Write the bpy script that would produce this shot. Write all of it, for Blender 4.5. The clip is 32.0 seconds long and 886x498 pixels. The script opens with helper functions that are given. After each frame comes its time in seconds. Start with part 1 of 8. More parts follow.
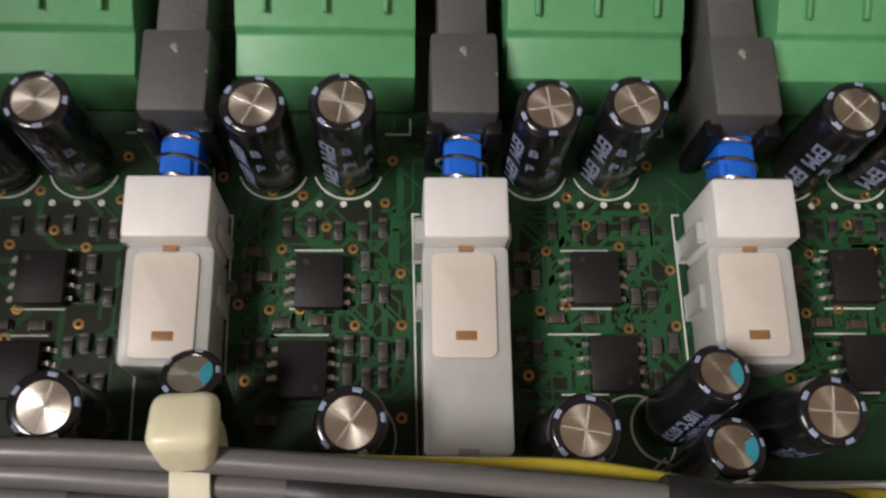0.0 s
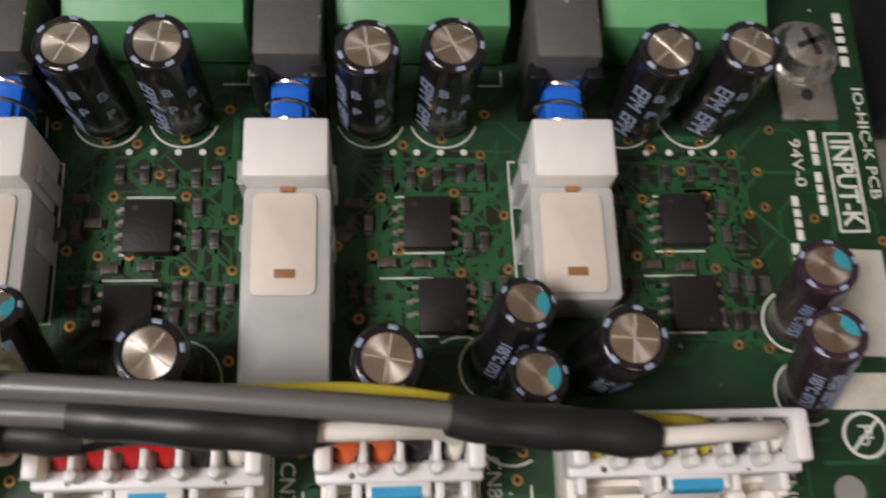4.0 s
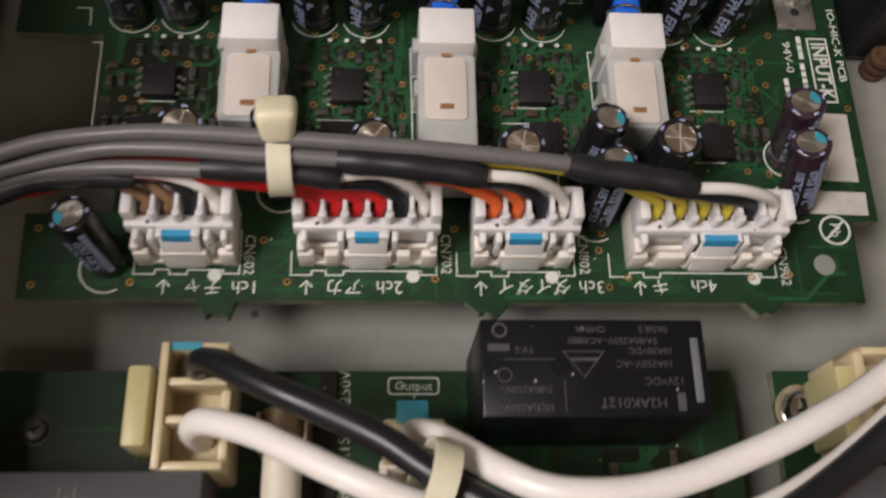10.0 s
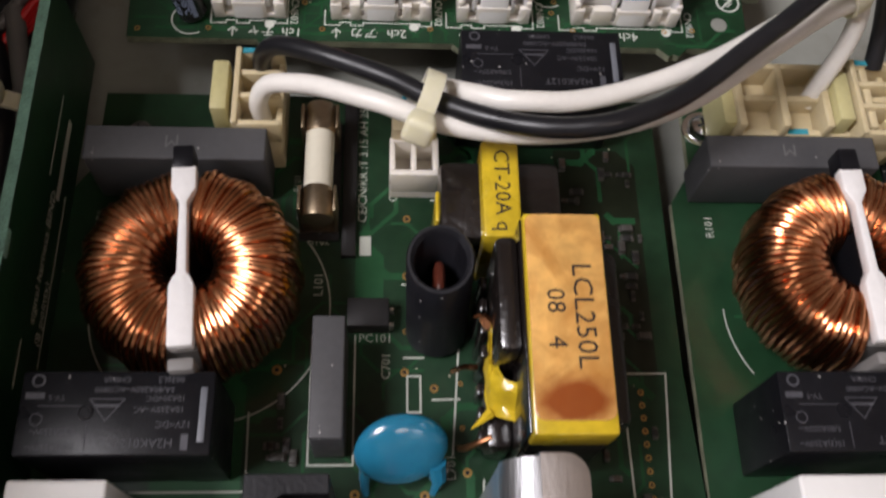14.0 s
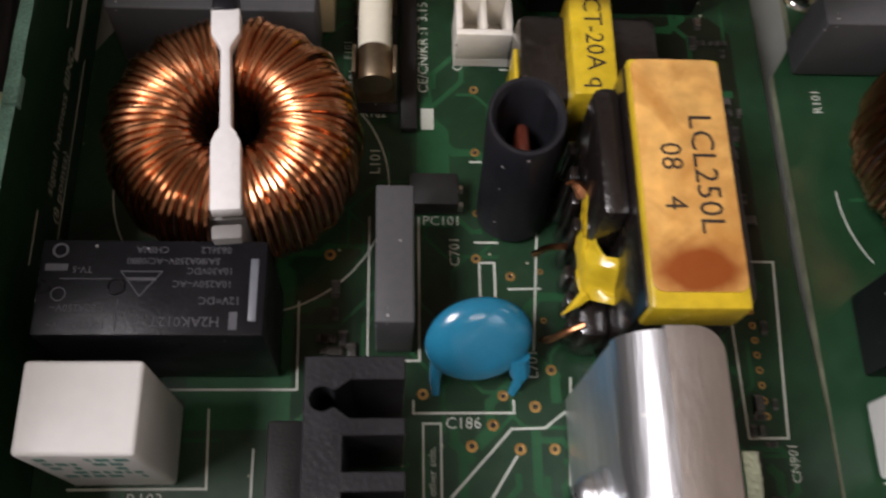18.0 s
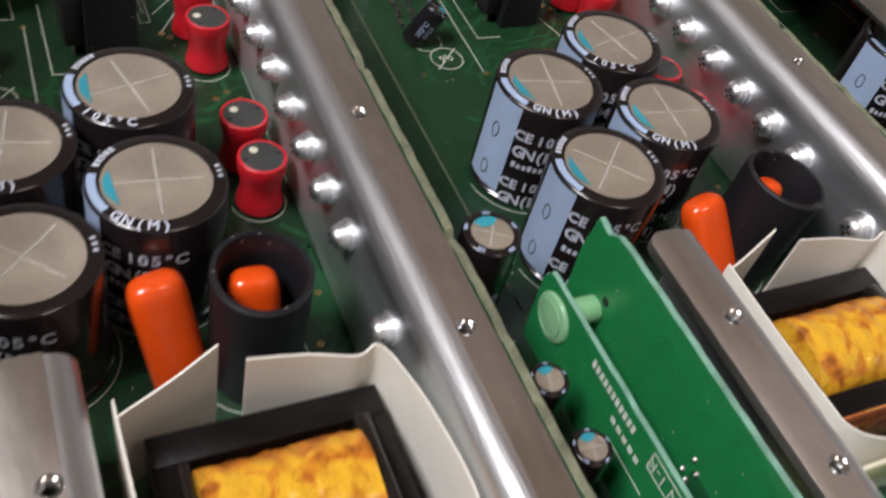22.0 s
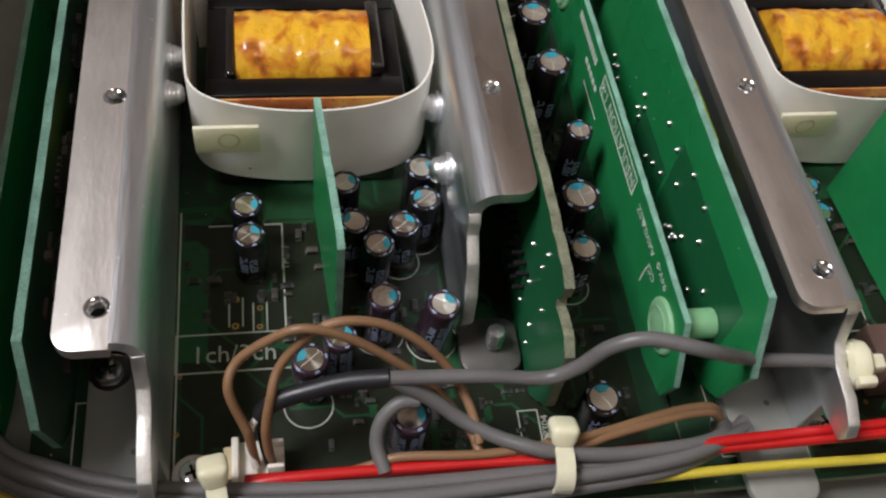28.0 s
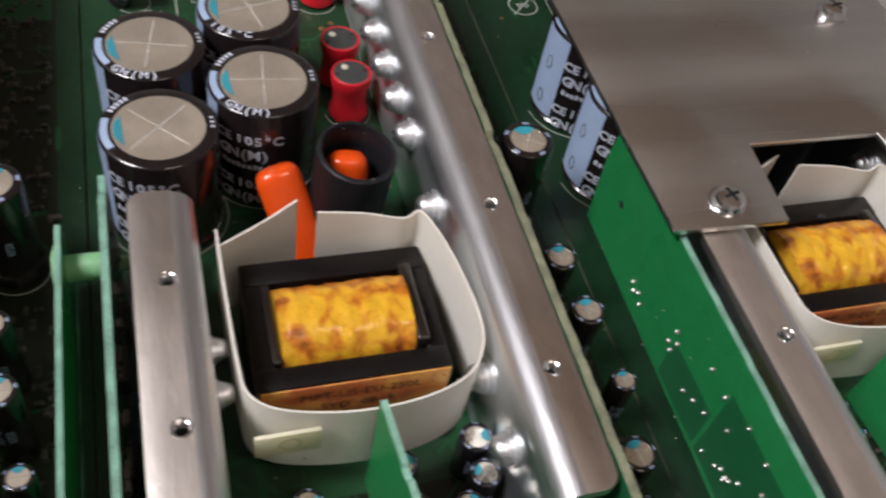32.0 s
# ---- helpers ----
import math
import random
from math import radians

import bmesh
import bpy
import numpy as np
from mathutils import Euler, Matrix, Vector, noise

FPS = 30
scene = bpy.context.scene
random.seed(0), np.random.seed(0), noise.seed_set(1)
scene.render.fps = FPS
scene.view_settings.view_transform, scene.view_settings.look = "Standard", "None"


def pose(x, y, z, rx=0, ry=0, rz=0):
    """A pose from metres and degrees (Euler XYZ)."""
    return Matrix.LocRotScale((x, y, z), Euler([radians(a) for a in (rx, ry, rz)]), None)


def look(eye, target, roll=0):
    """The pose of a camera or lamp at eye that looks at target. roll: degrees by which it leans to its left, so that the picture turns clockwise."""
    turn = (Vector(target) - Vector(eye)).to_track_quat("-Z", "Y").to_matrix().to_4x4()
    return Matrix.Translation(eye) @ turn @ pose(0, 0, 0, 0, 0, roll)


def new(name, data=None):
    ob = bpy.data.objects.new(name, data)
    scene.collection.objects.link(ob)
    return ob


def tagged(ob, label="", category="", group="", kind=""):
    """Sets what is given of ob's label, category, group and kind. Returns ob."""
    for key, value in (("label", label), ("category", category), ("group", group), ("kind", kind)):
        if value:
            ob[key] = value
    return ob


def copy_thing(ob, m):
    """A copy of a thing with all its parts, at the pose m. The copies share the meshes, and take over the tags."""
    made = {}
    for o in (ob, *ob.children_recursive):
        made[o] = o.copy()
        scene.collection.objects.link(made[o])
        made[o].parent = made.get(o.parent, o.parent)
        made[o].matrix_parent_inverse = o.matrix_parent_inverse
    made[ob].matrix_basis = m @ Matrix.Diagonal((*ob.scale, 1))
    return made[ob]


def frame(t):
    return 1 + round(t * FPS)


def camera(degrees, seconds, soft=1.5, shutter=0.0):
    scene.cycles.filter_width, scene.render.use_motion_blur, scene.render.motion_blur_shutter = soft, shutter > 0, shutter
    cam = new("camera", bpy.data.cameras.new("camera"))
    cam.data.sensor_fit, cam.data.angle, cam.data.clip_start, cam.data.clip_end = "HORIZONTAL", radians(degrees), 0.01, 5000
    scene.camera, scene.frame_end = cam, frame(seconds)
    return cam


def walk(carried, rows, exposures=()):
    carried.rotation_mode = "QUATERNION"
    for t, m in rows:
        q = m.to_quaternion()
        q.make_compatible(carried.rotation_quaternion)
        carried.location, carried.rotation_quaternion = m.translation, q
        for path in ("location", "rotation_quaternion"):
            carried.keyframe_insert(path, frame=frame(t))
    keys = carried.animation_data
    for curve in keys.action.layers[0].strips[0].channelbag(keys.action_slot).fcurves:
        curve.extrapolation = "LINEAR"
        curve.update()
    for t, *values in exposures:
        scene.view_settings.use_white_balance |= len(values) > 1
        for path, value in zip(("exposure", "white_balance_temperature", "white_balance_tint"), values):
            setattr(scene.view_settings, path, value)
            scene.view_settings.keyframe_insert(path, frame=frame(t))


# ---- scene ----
cam = camera(50.79, 32.0, soft=2.3, shutter=0.6)
# seconds, eye in millimetres, turn in degrees
EXPOSURES = [(0.0, -0.56, 7300, 18), (4.0, -0.46, 7300, 20), (7.0, -0.48, 7300, 22), (9.0, -0.52, 7300, 22), (11.0, -0.52, 7300, 22), (13.0, -0.40, 6800, 20), (18.0, -0.36, 6900, 20), (20.0, -0.24, 7300, 22), (22.0, -0.28, 6850, 17), (25.0, -0.33, 6850, 17), (28.0, -0.38, 6700, 16), (30.0, -0.31, 6700, 18), (32.0, -0.32, 6850, 18)]
PATH = [
    (0.0, -16.55, 213.91, 89.87, 18.18, -2.52, -0.71),
    (0.5, -15.16, 213.92, 83.67, 17.84, -2.53, -0.83),
    (1.0, -13.38, 215.05, 82.71, 17.94, -2.79, -1.10),
    (1.5, -11.18, 216.01, 82.43, 18.10, -2.89, -1.30),
    (2.0, -9.87, 217.61, 78.65, 18.10, -3.31, -1.67),
    (2.5, -7.48, 217.10, 79.08, 17.71, -3.24, -1.82),
    (3.0, -6.95, 216.74, 79.03, 17.95, -3.11, -1.97),
    (3.5, -5.72, 214.42, 82.80, 18.57, -3.48, -1.90),
    (4.0, -3.74, 207.56, 88.94, 18.98, -4.11, -1.82),
    (4.5, 1.38, 204.89, 92.22, 19.51, -4.04, -2.45),
    (6.5, 1.02, 200.76, 96.52, 20.30, -3.86, -2.29),
    (7.0, -0.57, 200.63, 97.88, 20.47, -3.75, -2.23),
    (7.5, -3.33, 189.13, 106.52, 20.66, -3.20, -2.13),
    (8.0, -3.60, 186.85, 106.84, 21.09, -3.16, -2.17),
    (8.5, -6.73, 186.43, 106.71, 21.04, -3.32, -2.03),
    (9.0, -9.74, 184.82, 107.79, 21.03, -3.23, -1.66),
    (9.5, -13.68, 178.84, 110.61, 21.40, -3.51, -1.43),
    (10.0, -19.61, 169.58, 116.69, 22.10, -3.85, -1.04),
    (10.5, -24.03, 161.10, 121.14, 22.55, -4.05, -1.09),
    (11.0, -24.43, 157.37, 124.64, 22.73, -4.33, -1.27),
    (11.5, -23.27, 155.83, 125.45, 22.74, -4.50, -1.46),
    (12.0, -22.59, 148.46, 127.26, 23.12, -4.65, -1.45),
    (12.5, -21.11, 144.48, 127.12, 23.04, -4.27, -1.24),
    (13.0, -19.75, 124.69, 136.63, 23.66, -3.67, -0.97),
    (13.5, -19.55, 119.83, 137.21, 23.60, -3.54, -1.11),
    (14.0, -19.92, 109.52, 137.61, 24.19, -3.43, -1.04),
    (14.5, -21.08, 100.66, 139.45, 24.73, -3.64, -0.90),
    (15.0, -23.26, 96.76, 134.51, 23.94, -3.52, -0.72),
    (15.5, -30.03, 110.61, 110.57, 21.53, -3.13, -0.55),
    (17.5, -30.21, 107.04, 112.87, 22.00, -2.88, -0.11),
    (18.0, -28.69, 105.30, 115.09, 22.08, -3.38, -0.88),
    (18.5, -24.34, 87.73, 129.99, 22.70, -3.70, -3.20),
    (19.0, -26.44, 57.35, 122.51, 27.92, -8.88, -8.41),
    (19.5, -50.69, 12.73, 124.51, 35.30, -12.98, -14.39),
    (20.0, -56.16, -13.41, 128.60, 37.54, -12.80, -17.46),
    (20.5, -58.62, -32.74, 131.06, 40.08, -13.04, -19.28),
    (21.0, -52.75, -44.25, 132.57, 41.50, -13.12, -21.63),
    (21.5, -44.58, -49.01, 131.79, 42.11, -12.23, -24.11),
    (22.0, -53.49, -65.12, 134.21, 41.87, -11.37, -22.70),
    (22.5, -56.51, -69.65, 121.50, 40.80, -11.66, -22.05),
    (23.0, -53.92, -70.09, 116.97, 39.41, -12.02, -22.01),
    (23.5, -52.87, -70.79, 116.60, 39.33, -12.08, -22.01),
    (24.0, -52.34, -72.70, 113.67, 38.75, -12.03, -21.65),
    (24.5, -51.55, -74.42, 114.50, 38.62, -11.70, -21.33),
    (25.0, -52.82, -74.64, 115.28, 38.79, -11.75, -21.34),
    (25.5, -53.35, -80.50, 113.73, 38.05, -11.08, -20.09),
    (27.5, -34.85, -132.55, 139.78, 35.60, -6.73, -8.08),
    (28.0, -32.73, -135.15, 135.62, 34.29, -6.38, -7.42),
    (28.5, -31.63, -133.01, 136.20, 34.48, -6.69, -7.69),
    (29.0, -31.21, -131.84, 135.69, 34.70, -6.70, -8.08),
    (29.5, -11.86, -119.99, 134.31, 34.72, -7.69, -10.69),
    (30.0, 5.93, -114.38, 133.76, 36.20, -7.22, -12.25),
    (30.5, 14.92, -106.59, 138.23, 37.43, -7.84, -13.33),
    (31.0, 25.09, -98.45, 145.65, 38.78, -8.70, -13.72),
    (31.5, 32.40, -99.76, 151.06, 39.62, -8.58, -14.42),
    (32.0, 45.23, -101.74, 152.39, 39.14, -8.40, -14.70),
]
walk(cam, [(t, pose(x / 1000, y / 1000, z / 1000, rx, ry, rz)) for t, x, y, z, rx, ry, rz in PATH], EXPOSURES)

# ---- world and light ----
world = bpy.data.worlds.new("world")
scene.world = world
world.use_nodes = True
_wn = world.node_tree.nodes
_sky = _wn.new("ShaderNodeTexSky")
_sky.sky_type, _sky.sun_disc = "NISHITA", False
_sky.sun_elevation, _sky.sun_rotation = radians(35), radians(250)
_wn["Background"].inputs["Strength"].default_value = 0.10
world.node_tree.links.new(_sky.outputs["Color"], _wn["Background"].inputs["Color"])


def lamp(name, kind, m, energy, colour, **more):
    data = bpy.data.lights.new(name, kind)
    data.energy, data.color = energy, colour
    if kind == "AREA":
        data.shape, data.size, data.size_y = "RECTANGLE", more["size"], more["size_y"]
    ob = new(name, data)
    ob.matrix_world = m
    return ob


# daylight through the window opening, on the harness side of the room
lamp("window_daylight", "AREA", look((-0.70, -0.06, 1.10), (0.0, 0.06, 0.0)), 26, (0.92, 0.96, 1.0), size=0.42, size_y=0.40)
# unseen overhead lamp added behind the camera as warm fill
lamp("ceiling_lamp_light", "AREA", look((0.35, -0.75, 1.50), (0.1, 0.1, 0.0)), 5.5, (1.0, 0.92, 0.83), size=0.5, size_y=0.5)

# ---- materials ----
MATS = {}


def material(name, colour, rough=0.5, metal=0.0, vary=0.15, scale=300.0, bump=0.0, bump_scale=600.0, dirt=0.0, coat=0.0,
             spec=0.5, stretch=(1, 1, 1), subsurface=0.0, alpha=1.0, transmission=0.0, dirt_colour=(0.09, 0.075, 0.05), speck=None, turned=0.0):
    """A procedural surface: base colour with variation at two scales, fine relief and dirt."""
    m = bpy.data.materials.new(name)
    m.use_nodes = True
    t, b = m.node_tree, m.node_tree.nodes["Principled BSDF"]
    n = t.nodes.new
    link = t.links.new
    co = n("ShaderNodeTexCoord")
    mp = n("ShaderNodeMapping")
    mp.inputs["Scale"].default_value = stretch
    link(co.outputs["Object"], mp.inputs["Vector"])
    fine = n("ShaderNodeTexNoise")
    fine.inputs["Scale"].default_value, fine.inputs["Detail"].default_value = scale * 4, 5
    big = n("ShaderNodeTexNoise")
    big.inputs["Scale"].default_value, big.inputs["Detail"].default_value = scale * 0.35, 3
    for x in (fine, big):
        link(mp.outputs["Vector"], x.inputs["Vector"])
    mix = n("ShaderNodeMath")
    mix.operation = "ADD"
    link(fine.outputs["Fac"], mix.inputs[0])
    link(big.outputs["Fac"], mix.inputs[1])
    info = n("ShaderNodeObjectInfo")
    add = n("ShaderNodeMath")
    add.operation, add.inputs[1].default_value = "MULTIPLY_ADD", 0.35
    link(info.outputs["Random"], add.inputs[0])
    link(mix.outputs[0], add.inputs[2])
    ramp = n("ShaderNodeMapRange")
    ramp.inputs["From Min"].default_value, ramp.inputs["From Max"].default_value = 0.6, 1.8
    ramp.inputs["To Min"].default_value, ramp.inputs["To Max"].default_value = 1 - vary, 1 + vary
    link(add.outputs[0], ramp.inputs["Value"])
    col = n("ShaderNodeMix")
    col.data_type, col.blend_type = "RGBA", "MULTIPLY"
    col.inputs[0].default_value = 1
    col.inputs[6].default_value = (*colour, 1)
    link(ramp.outputs[0], col.inputs[7])
    last = col.outputs[2]
    if dirt:
        spots = n("ShaderNodeTexNoise")
        spots.inputs["Scale"].default_value, spots.inputs["Detail"].default_value = scale * 1.4, 8
        spots.inputs["Roughness"].default_value = 0.75
        link(mp.outputs["Vector"], spots.inputs["Vector"])
        cut = n("ShaderNodeMapRange")
        cut.inputs["From Min"].default_value, cut.inputs["From Max"].default_value = 0.56, 0.74
        cut.inputs["To Max"].default_value = dirt
        link(spots.outputs["Fac"], cut.inputs["Value"])
        over = n("ShaderNodeMix")
        over.data_type = "RGBA"
        over.inputs[7].default_value = (*dirt_colour, 1)
        link(cut.outputs[0], over.inputs[0])
        link(last, over.inputs[6])
        last = over.outputs[2]
    if speck:
        # sparse specks of dust or soot: scale, radius, share of cells, colour
        vo = n("ShaderNodeTexVoronoi")
        vo.inputs["Scale"].default_value = speck[0]
        link(co.outputs["Object"], vo.inputs["Vector"])
        near = n("ShaderNodeMath")
        near.operation, near.inputs[1].default_value = "LESS_THAN", speck[1]
        link(vo.outputs["Distance"], near.inputs[0])
        chan = n("ShaderNodeSeparateColor")
        link(vo.outputs["Color"], chan.inputs[0])
        some = n("ShaderNodeMath")
        some.operation, some.inputs[1].default_value = "LESS_THAN", speck[2]
        link(chan.outputs[0], some.inputs[0])
        both = n("ShaderNodeMath")
        both.operation = "MULTIPLY"
        link(near.outputs[0], both.inputs[0])
        link(some.outputs[0], both.inputs[1])
        top = n("ShaderNodeMix")
        top.data_type = "RGBA"
        top.inputs[7].default_value = (*speck[3], 1)
        link(both.outputs[0], top.inputs[0])
        link(last, top.inputs[6])
        last = top.outputs[2]
    link(last, b.inputs["Base Color"])
    rr = n("ShaderNodeMapRange")
    rr.inputs["From Min"].default_value, rr.inputs["From Max"].default_value = 0.3, 0.7
    rr.inputs["To Min"].default_value, rr.inputs["To Max"].default_value = max(rough - 0.1, 0.03), min(rough + 0.12, 1)
    link(big.outputs["Fac"], rr.inputs["Value"])
    link(rr.outputs[0], b.inputs["Roughness"])
    b.inputs["Metallic"].default_value = metal
    b.inputs["Specular IOR Level"].default_value = spec
    b.inputs["Coat Weight"].default_value = coat
    b.inputs["Coat Roughness"].default_value = 0.12
    if subsurface:
        b.inputs["Subsurface Weight"].default_value = subsurface
        b.inputs["Subsurface Radius"].default_value = (0.002, 0.002, 0.0015)
        b.inputs["Subsurface Scale"].default_value = 1.0
    if turned:
        # lathe-turned metal: the grooves run round the local z axis
        tg = n("ShaderNodeTangent")
        tg.direction_type, tg.axis = "RADIAL", "Z"
        b.inputs["Anisotropic"].default_value = turned
        link(tg.outputs["Tangent"], b.inputs["Tangent"])
    if transmission:
        b.inputs["Transmission Weight"].default_value = transmission
    if bump:
        rel = n("ShaderNodeTexNoise")
        rel.inputs["Scale"].default_value, rel.inputs["Detail"].default_value = bump_scale, 4
        link(mp.outputs["Vector"], rel.inputs["Vector"])
        bp = n("ShaderNodeBump")
        bp.inputs["Strength"].default_value, bp.inputs["Distance"].default_value = bump, 0.0004
        link(rel.outputs["Fac"], bp.inputs["Height"])
        link(bp.outputs["Normal"], b.inputs["Normal"])
    MATS[name] = m
    return m


material("solder_mask", (0.009, 0.039, 0.016), 0.36, spec=0.4, vary=0.45, scale=90, bump=0.06, bump_scale=900, dirt=0.40, dirt_colour=(0.028, 0.034, 0.014), speck=(600, 0.12, 0.06, (0.42, 0.40, 0.30)))
material("mask_dark", (0.010, 0.015, 0.0065), 0.40, spec=0.35, vary=0.4, scale=160, bump=0.08, bump_scale=900, dirt=0.3, dirt_colour=(0.035, 0.028, 0.015))
material("mask_trace", (0.013, 0.076, 0.028), 0.42, spec=0.3, vary=0.25, scale=150)
material("control_mask", (0.008, 0.105, 0.038), 0.34, vary=0.2, scale=80, bump=0.05, dirt=0.12)
material("bare_insulation", (0.008, 0.21, 0.062), 0.30, vary=0.18, scale=60, bump=0.05, dirt=0.10, speck=(420, 0.08, 0.08, (0.40, 0.50, 0.42)))
material("board_edge", (0.19, 0.20, 0.13), 0.8, vary=0.9, scale=900, bump=0.5, bump_scale=2500)
material("edge_green", (0.20, 0.40, 0.31), 0.75, vary=0.7, scale=900, bump=0.4, bump_scale=2500)
material("silkscreen", (0.62, 0.64, 0.58), 0.7, vary=0.15, scale=900)
material("print_field", (0.52, 0.50, 0.44), 0.65, vary=0.2, scale=120, dirt=0.6, dirt_colour=(0.34, 0.28, 0.20))
material("gold_ring", (0.52, 0.30, 0.10), 0.35, 0.85, vary=0.25, scale=700)
material("tin", (0.62, 0.62, 0.60), 0.28, 0.95, vary=0.2, scale=900, bump=0.15)
material("hole_dark", (0.012, 0.013, 0.012), 0.8, vary=0.1)
# tan tint and blotches: oxidation plus the wooden ceiling's reflection put into the colour
material("aluminium", (0.88, 0.82, 0.77), 0.36, 1.0, vary=0.20, scale=110, bump=0.14, bump_scale=1400, stretch=(1, 0.30, 1), dirt=0.50, dirt_colour=(0.54, 0.43, 0.34), speck=(380, 0.10, 0.10, (0.98, 0.97, 0.95)))
material("aluminium_bend", (0.74, 0.75, 0.77), 0.42, 1.0, vary=0.30, scale=120, bump=0.25, bump_scale=1500, stretch=(1, 0.10, 1), dirt=0.25, dirt_colour=(0.50, 0.46, 0.42), speck=(420, 0.12, 0.12, (0.97, 0.97, 0.96)))
material("rusted_steel", (0.16, 0.095, 0.055), 0.55, 0.6, vary=0.4, scale=400, bump=0.2, bump_scale=2500, dirt=0.5, dirt_colour=(0.05, 0.03, 0.02))
material("cut_edge", (0.72, 0.70, 0.66), 0.5, 0.9, vary=0.25, scale=500, bump=0.2, bump_scale=2500)
material("steel_plate", (0.70, 0.69, 0.67), 0.30, 1.0, vary=0.08, scale=120, bump=0.05, stretch=(0.1, 1, 1), speck=(300, 0.08, 0.08, (0.98, 0.97, 0.95)))
material("zinc_steel", (0.76, 0.79, 0.82), 0.42, 1.0, vary=0.15, scale=150, bump=0.10, bump_scale=400, stretch=(1, 0.3, 1))
material("bright_zinc", (0.86, 0.87, 0.89), 0.38, 1.0, vary=0.12, scale=500)
material("chrome", (0.80, 0.80, 0.80), 0.14, 1.0, vary=0.1, scale=500)
material("chassis_paint", (0.25, 0.255, 0.225), 0.5, vary=0.12, scale=90, bump=0.12, bump_scale=1500, dirt=0.35, speck=(160, 0.12, 0.14, (0.10, 0.09, 0.075)))
material("ic_black", (0.014, 0.013, 0.013), 0.5, spec=0.3, vary=0.25, scale=500, bump=0.12, bump_scale=3000, speck=(700, 0.12, 0.12, (0.32, 0.31, 0.30)))
material("relay_black", (0.008, 0.008, 0.010), 0.36, spec=0.24, vary=0.2, scale=300, bump=0.10, bump_scale=2500, dirt=0.08, dirt_colour=(0.06, 0.06, 0.06), speck=(700, 0.12, 0.12, (0.32, 0.31, 0.30)))
material("sleeve_black", (0.012, 0.011, 0.013), 0.22, vary=0.2, scale=300, coat=0.3)
material("sleeve_plum", (0.035, 0.018, 0.028), 0.25, vary=0.2, scale=300, coat=0.3)
material("sleeve_brown", (0.012, 0.0085, 0.009), 0.20, vary=0.2, scale=300, coat=0.4)
material("can_top", (0.74, 0.66, 0.55), 0.38, 0.8, vary=0.12, scale=260, bump=0.06, dirt=0.12, dirt_colour=(0.25, 0.22, 0.18))
material("can_top_small", (0.86, 0.80, 0.70), 0.30, 1.0, vary=0.12, scale=400, bump=0.06, turned=0.75)
material("vent_line", (0.92, 0.89, 0.82), 0.25, 0.6, vary=0.1)
material("stripe_blue", (0.36, 0.47, 0.66), 0.4, vary=0.1, scale=300)
material("mark_teal", (0.02, 0.28, 0.36), 0.5, vary=0.3, scale=900)
material("print_white", (0.55, 0.59, 0.68), 0.6, vary=0.2, scale=1500)
material("print_blue", (0.26, 0.32, 0.46), 0.6, vary=0.3, scale=1500)
material("print_grey", (0.23, 0.22, 0.21), 0.6, vary=0.3, scale=1500)
material("print_black", (0.025, 0.015, 0.01), 0.6, vary=0.2)
material("white_plastic", (0.74, 0.73, 0.71), 0.42, vary=0.09, scale=110, bump=0.05, subsurface=0.35, dirt=0.12, dirt_colour=(0.45, 0.38, 0.30), speck=(420, 0.14, 0.10, (0.05, 0.035, 0.03)))
material("milky_plastic", (0.47, 0.48, 0.455), 0.40, vary=0.16, scale=110, bump=0.05, subsurface=0.4, dirt=0.18, dirt_colour=(0.45, 0.40, 0.32), speck=(420, 0.14, 0.10, (0.05, 0.035, 0.03)))
material("window_amber", (0.66, 0.60, 0.52), 0.40, vary=0.06, scale=200, subsurface=0.3, speck=(420, 0.14, 0.10, (0.05, 0.035, 0.03)))
material("amber_mark", (0.30, 0.14, 0.05), 0.5, vary=0.2)
material("blue_plastic", (0.004, 0.13, 0.62), 0.35, vary=0.1, scale=300)
material("grey_jack", (0.085, 0.083, 0.080), 0.55, vary=0.15, scale=250, bump=0.15, bump_scale=1800, dirt=0.25, dirt_colour=(0.18, 0.17, 0.15), speck=(700, 0.12, 0.12, (0.32, 0.31, 0.30)))
material("terminal_green", (0.085, 0.33, 0.14), 0.5, vary=0.15, scale=150, bump=0.06, dirt=0.35, dirt_colour=(0.20, 0.26, 0.15))
material("spring_steel", (0.66, 0.58, 0.50), 0.25, 1.0, vary=0.1)
material("connector_white", (0.80, 0.75, 0.66), 0.40, vary=0.08, scale=250, bump=0.05, subsurface=0.25, dirt=0.2, dirt_colour=(0.38, 0.28, 0.16), speck=(500, 0.14, 0.10, (0.22, 0.14, 0.07)))
material("connector_cream", (0.62, 0.52, 0.32), 0.42, vary=0.10, scale=250, bump=0.05, subsurface=0.2, dirt=0.25, dirt_colour=(0.36, 0.24, 0.10))
material("connector_latch", (0.55, 0.50, 0.25), 0.42, vary=0.10, scale=250, subsurface=0.2)
material("nylon_tie", (0.76, 0.72, 0.52), 0.35, vary=0.08, scale=250, bump=0.08, subsurface=0.5)
material("wire_grey", (0.14, 0.135, 0.13), 0.42, vary=0.12, scale=300, bump=0.05)
material("wire_black", (0.010, 0.010, 0.012), 0.35, vary=0.2, scale=300)
material("shrink_black", (0.015, 0.015, 0.017), 0.45, vary=0.25, scale=300, bump=0.10, bump_scale=500)
material("wire_white", (0.82, 0.79, 0.73), 0.38, vary=0.06, scale=300, dirt=0.12, dirt_colour=(0.35, 0.30, 0.22))
material("wire_red", (0.55, 0.012, 0.012), 0.38, vary=0.12, scale=300)
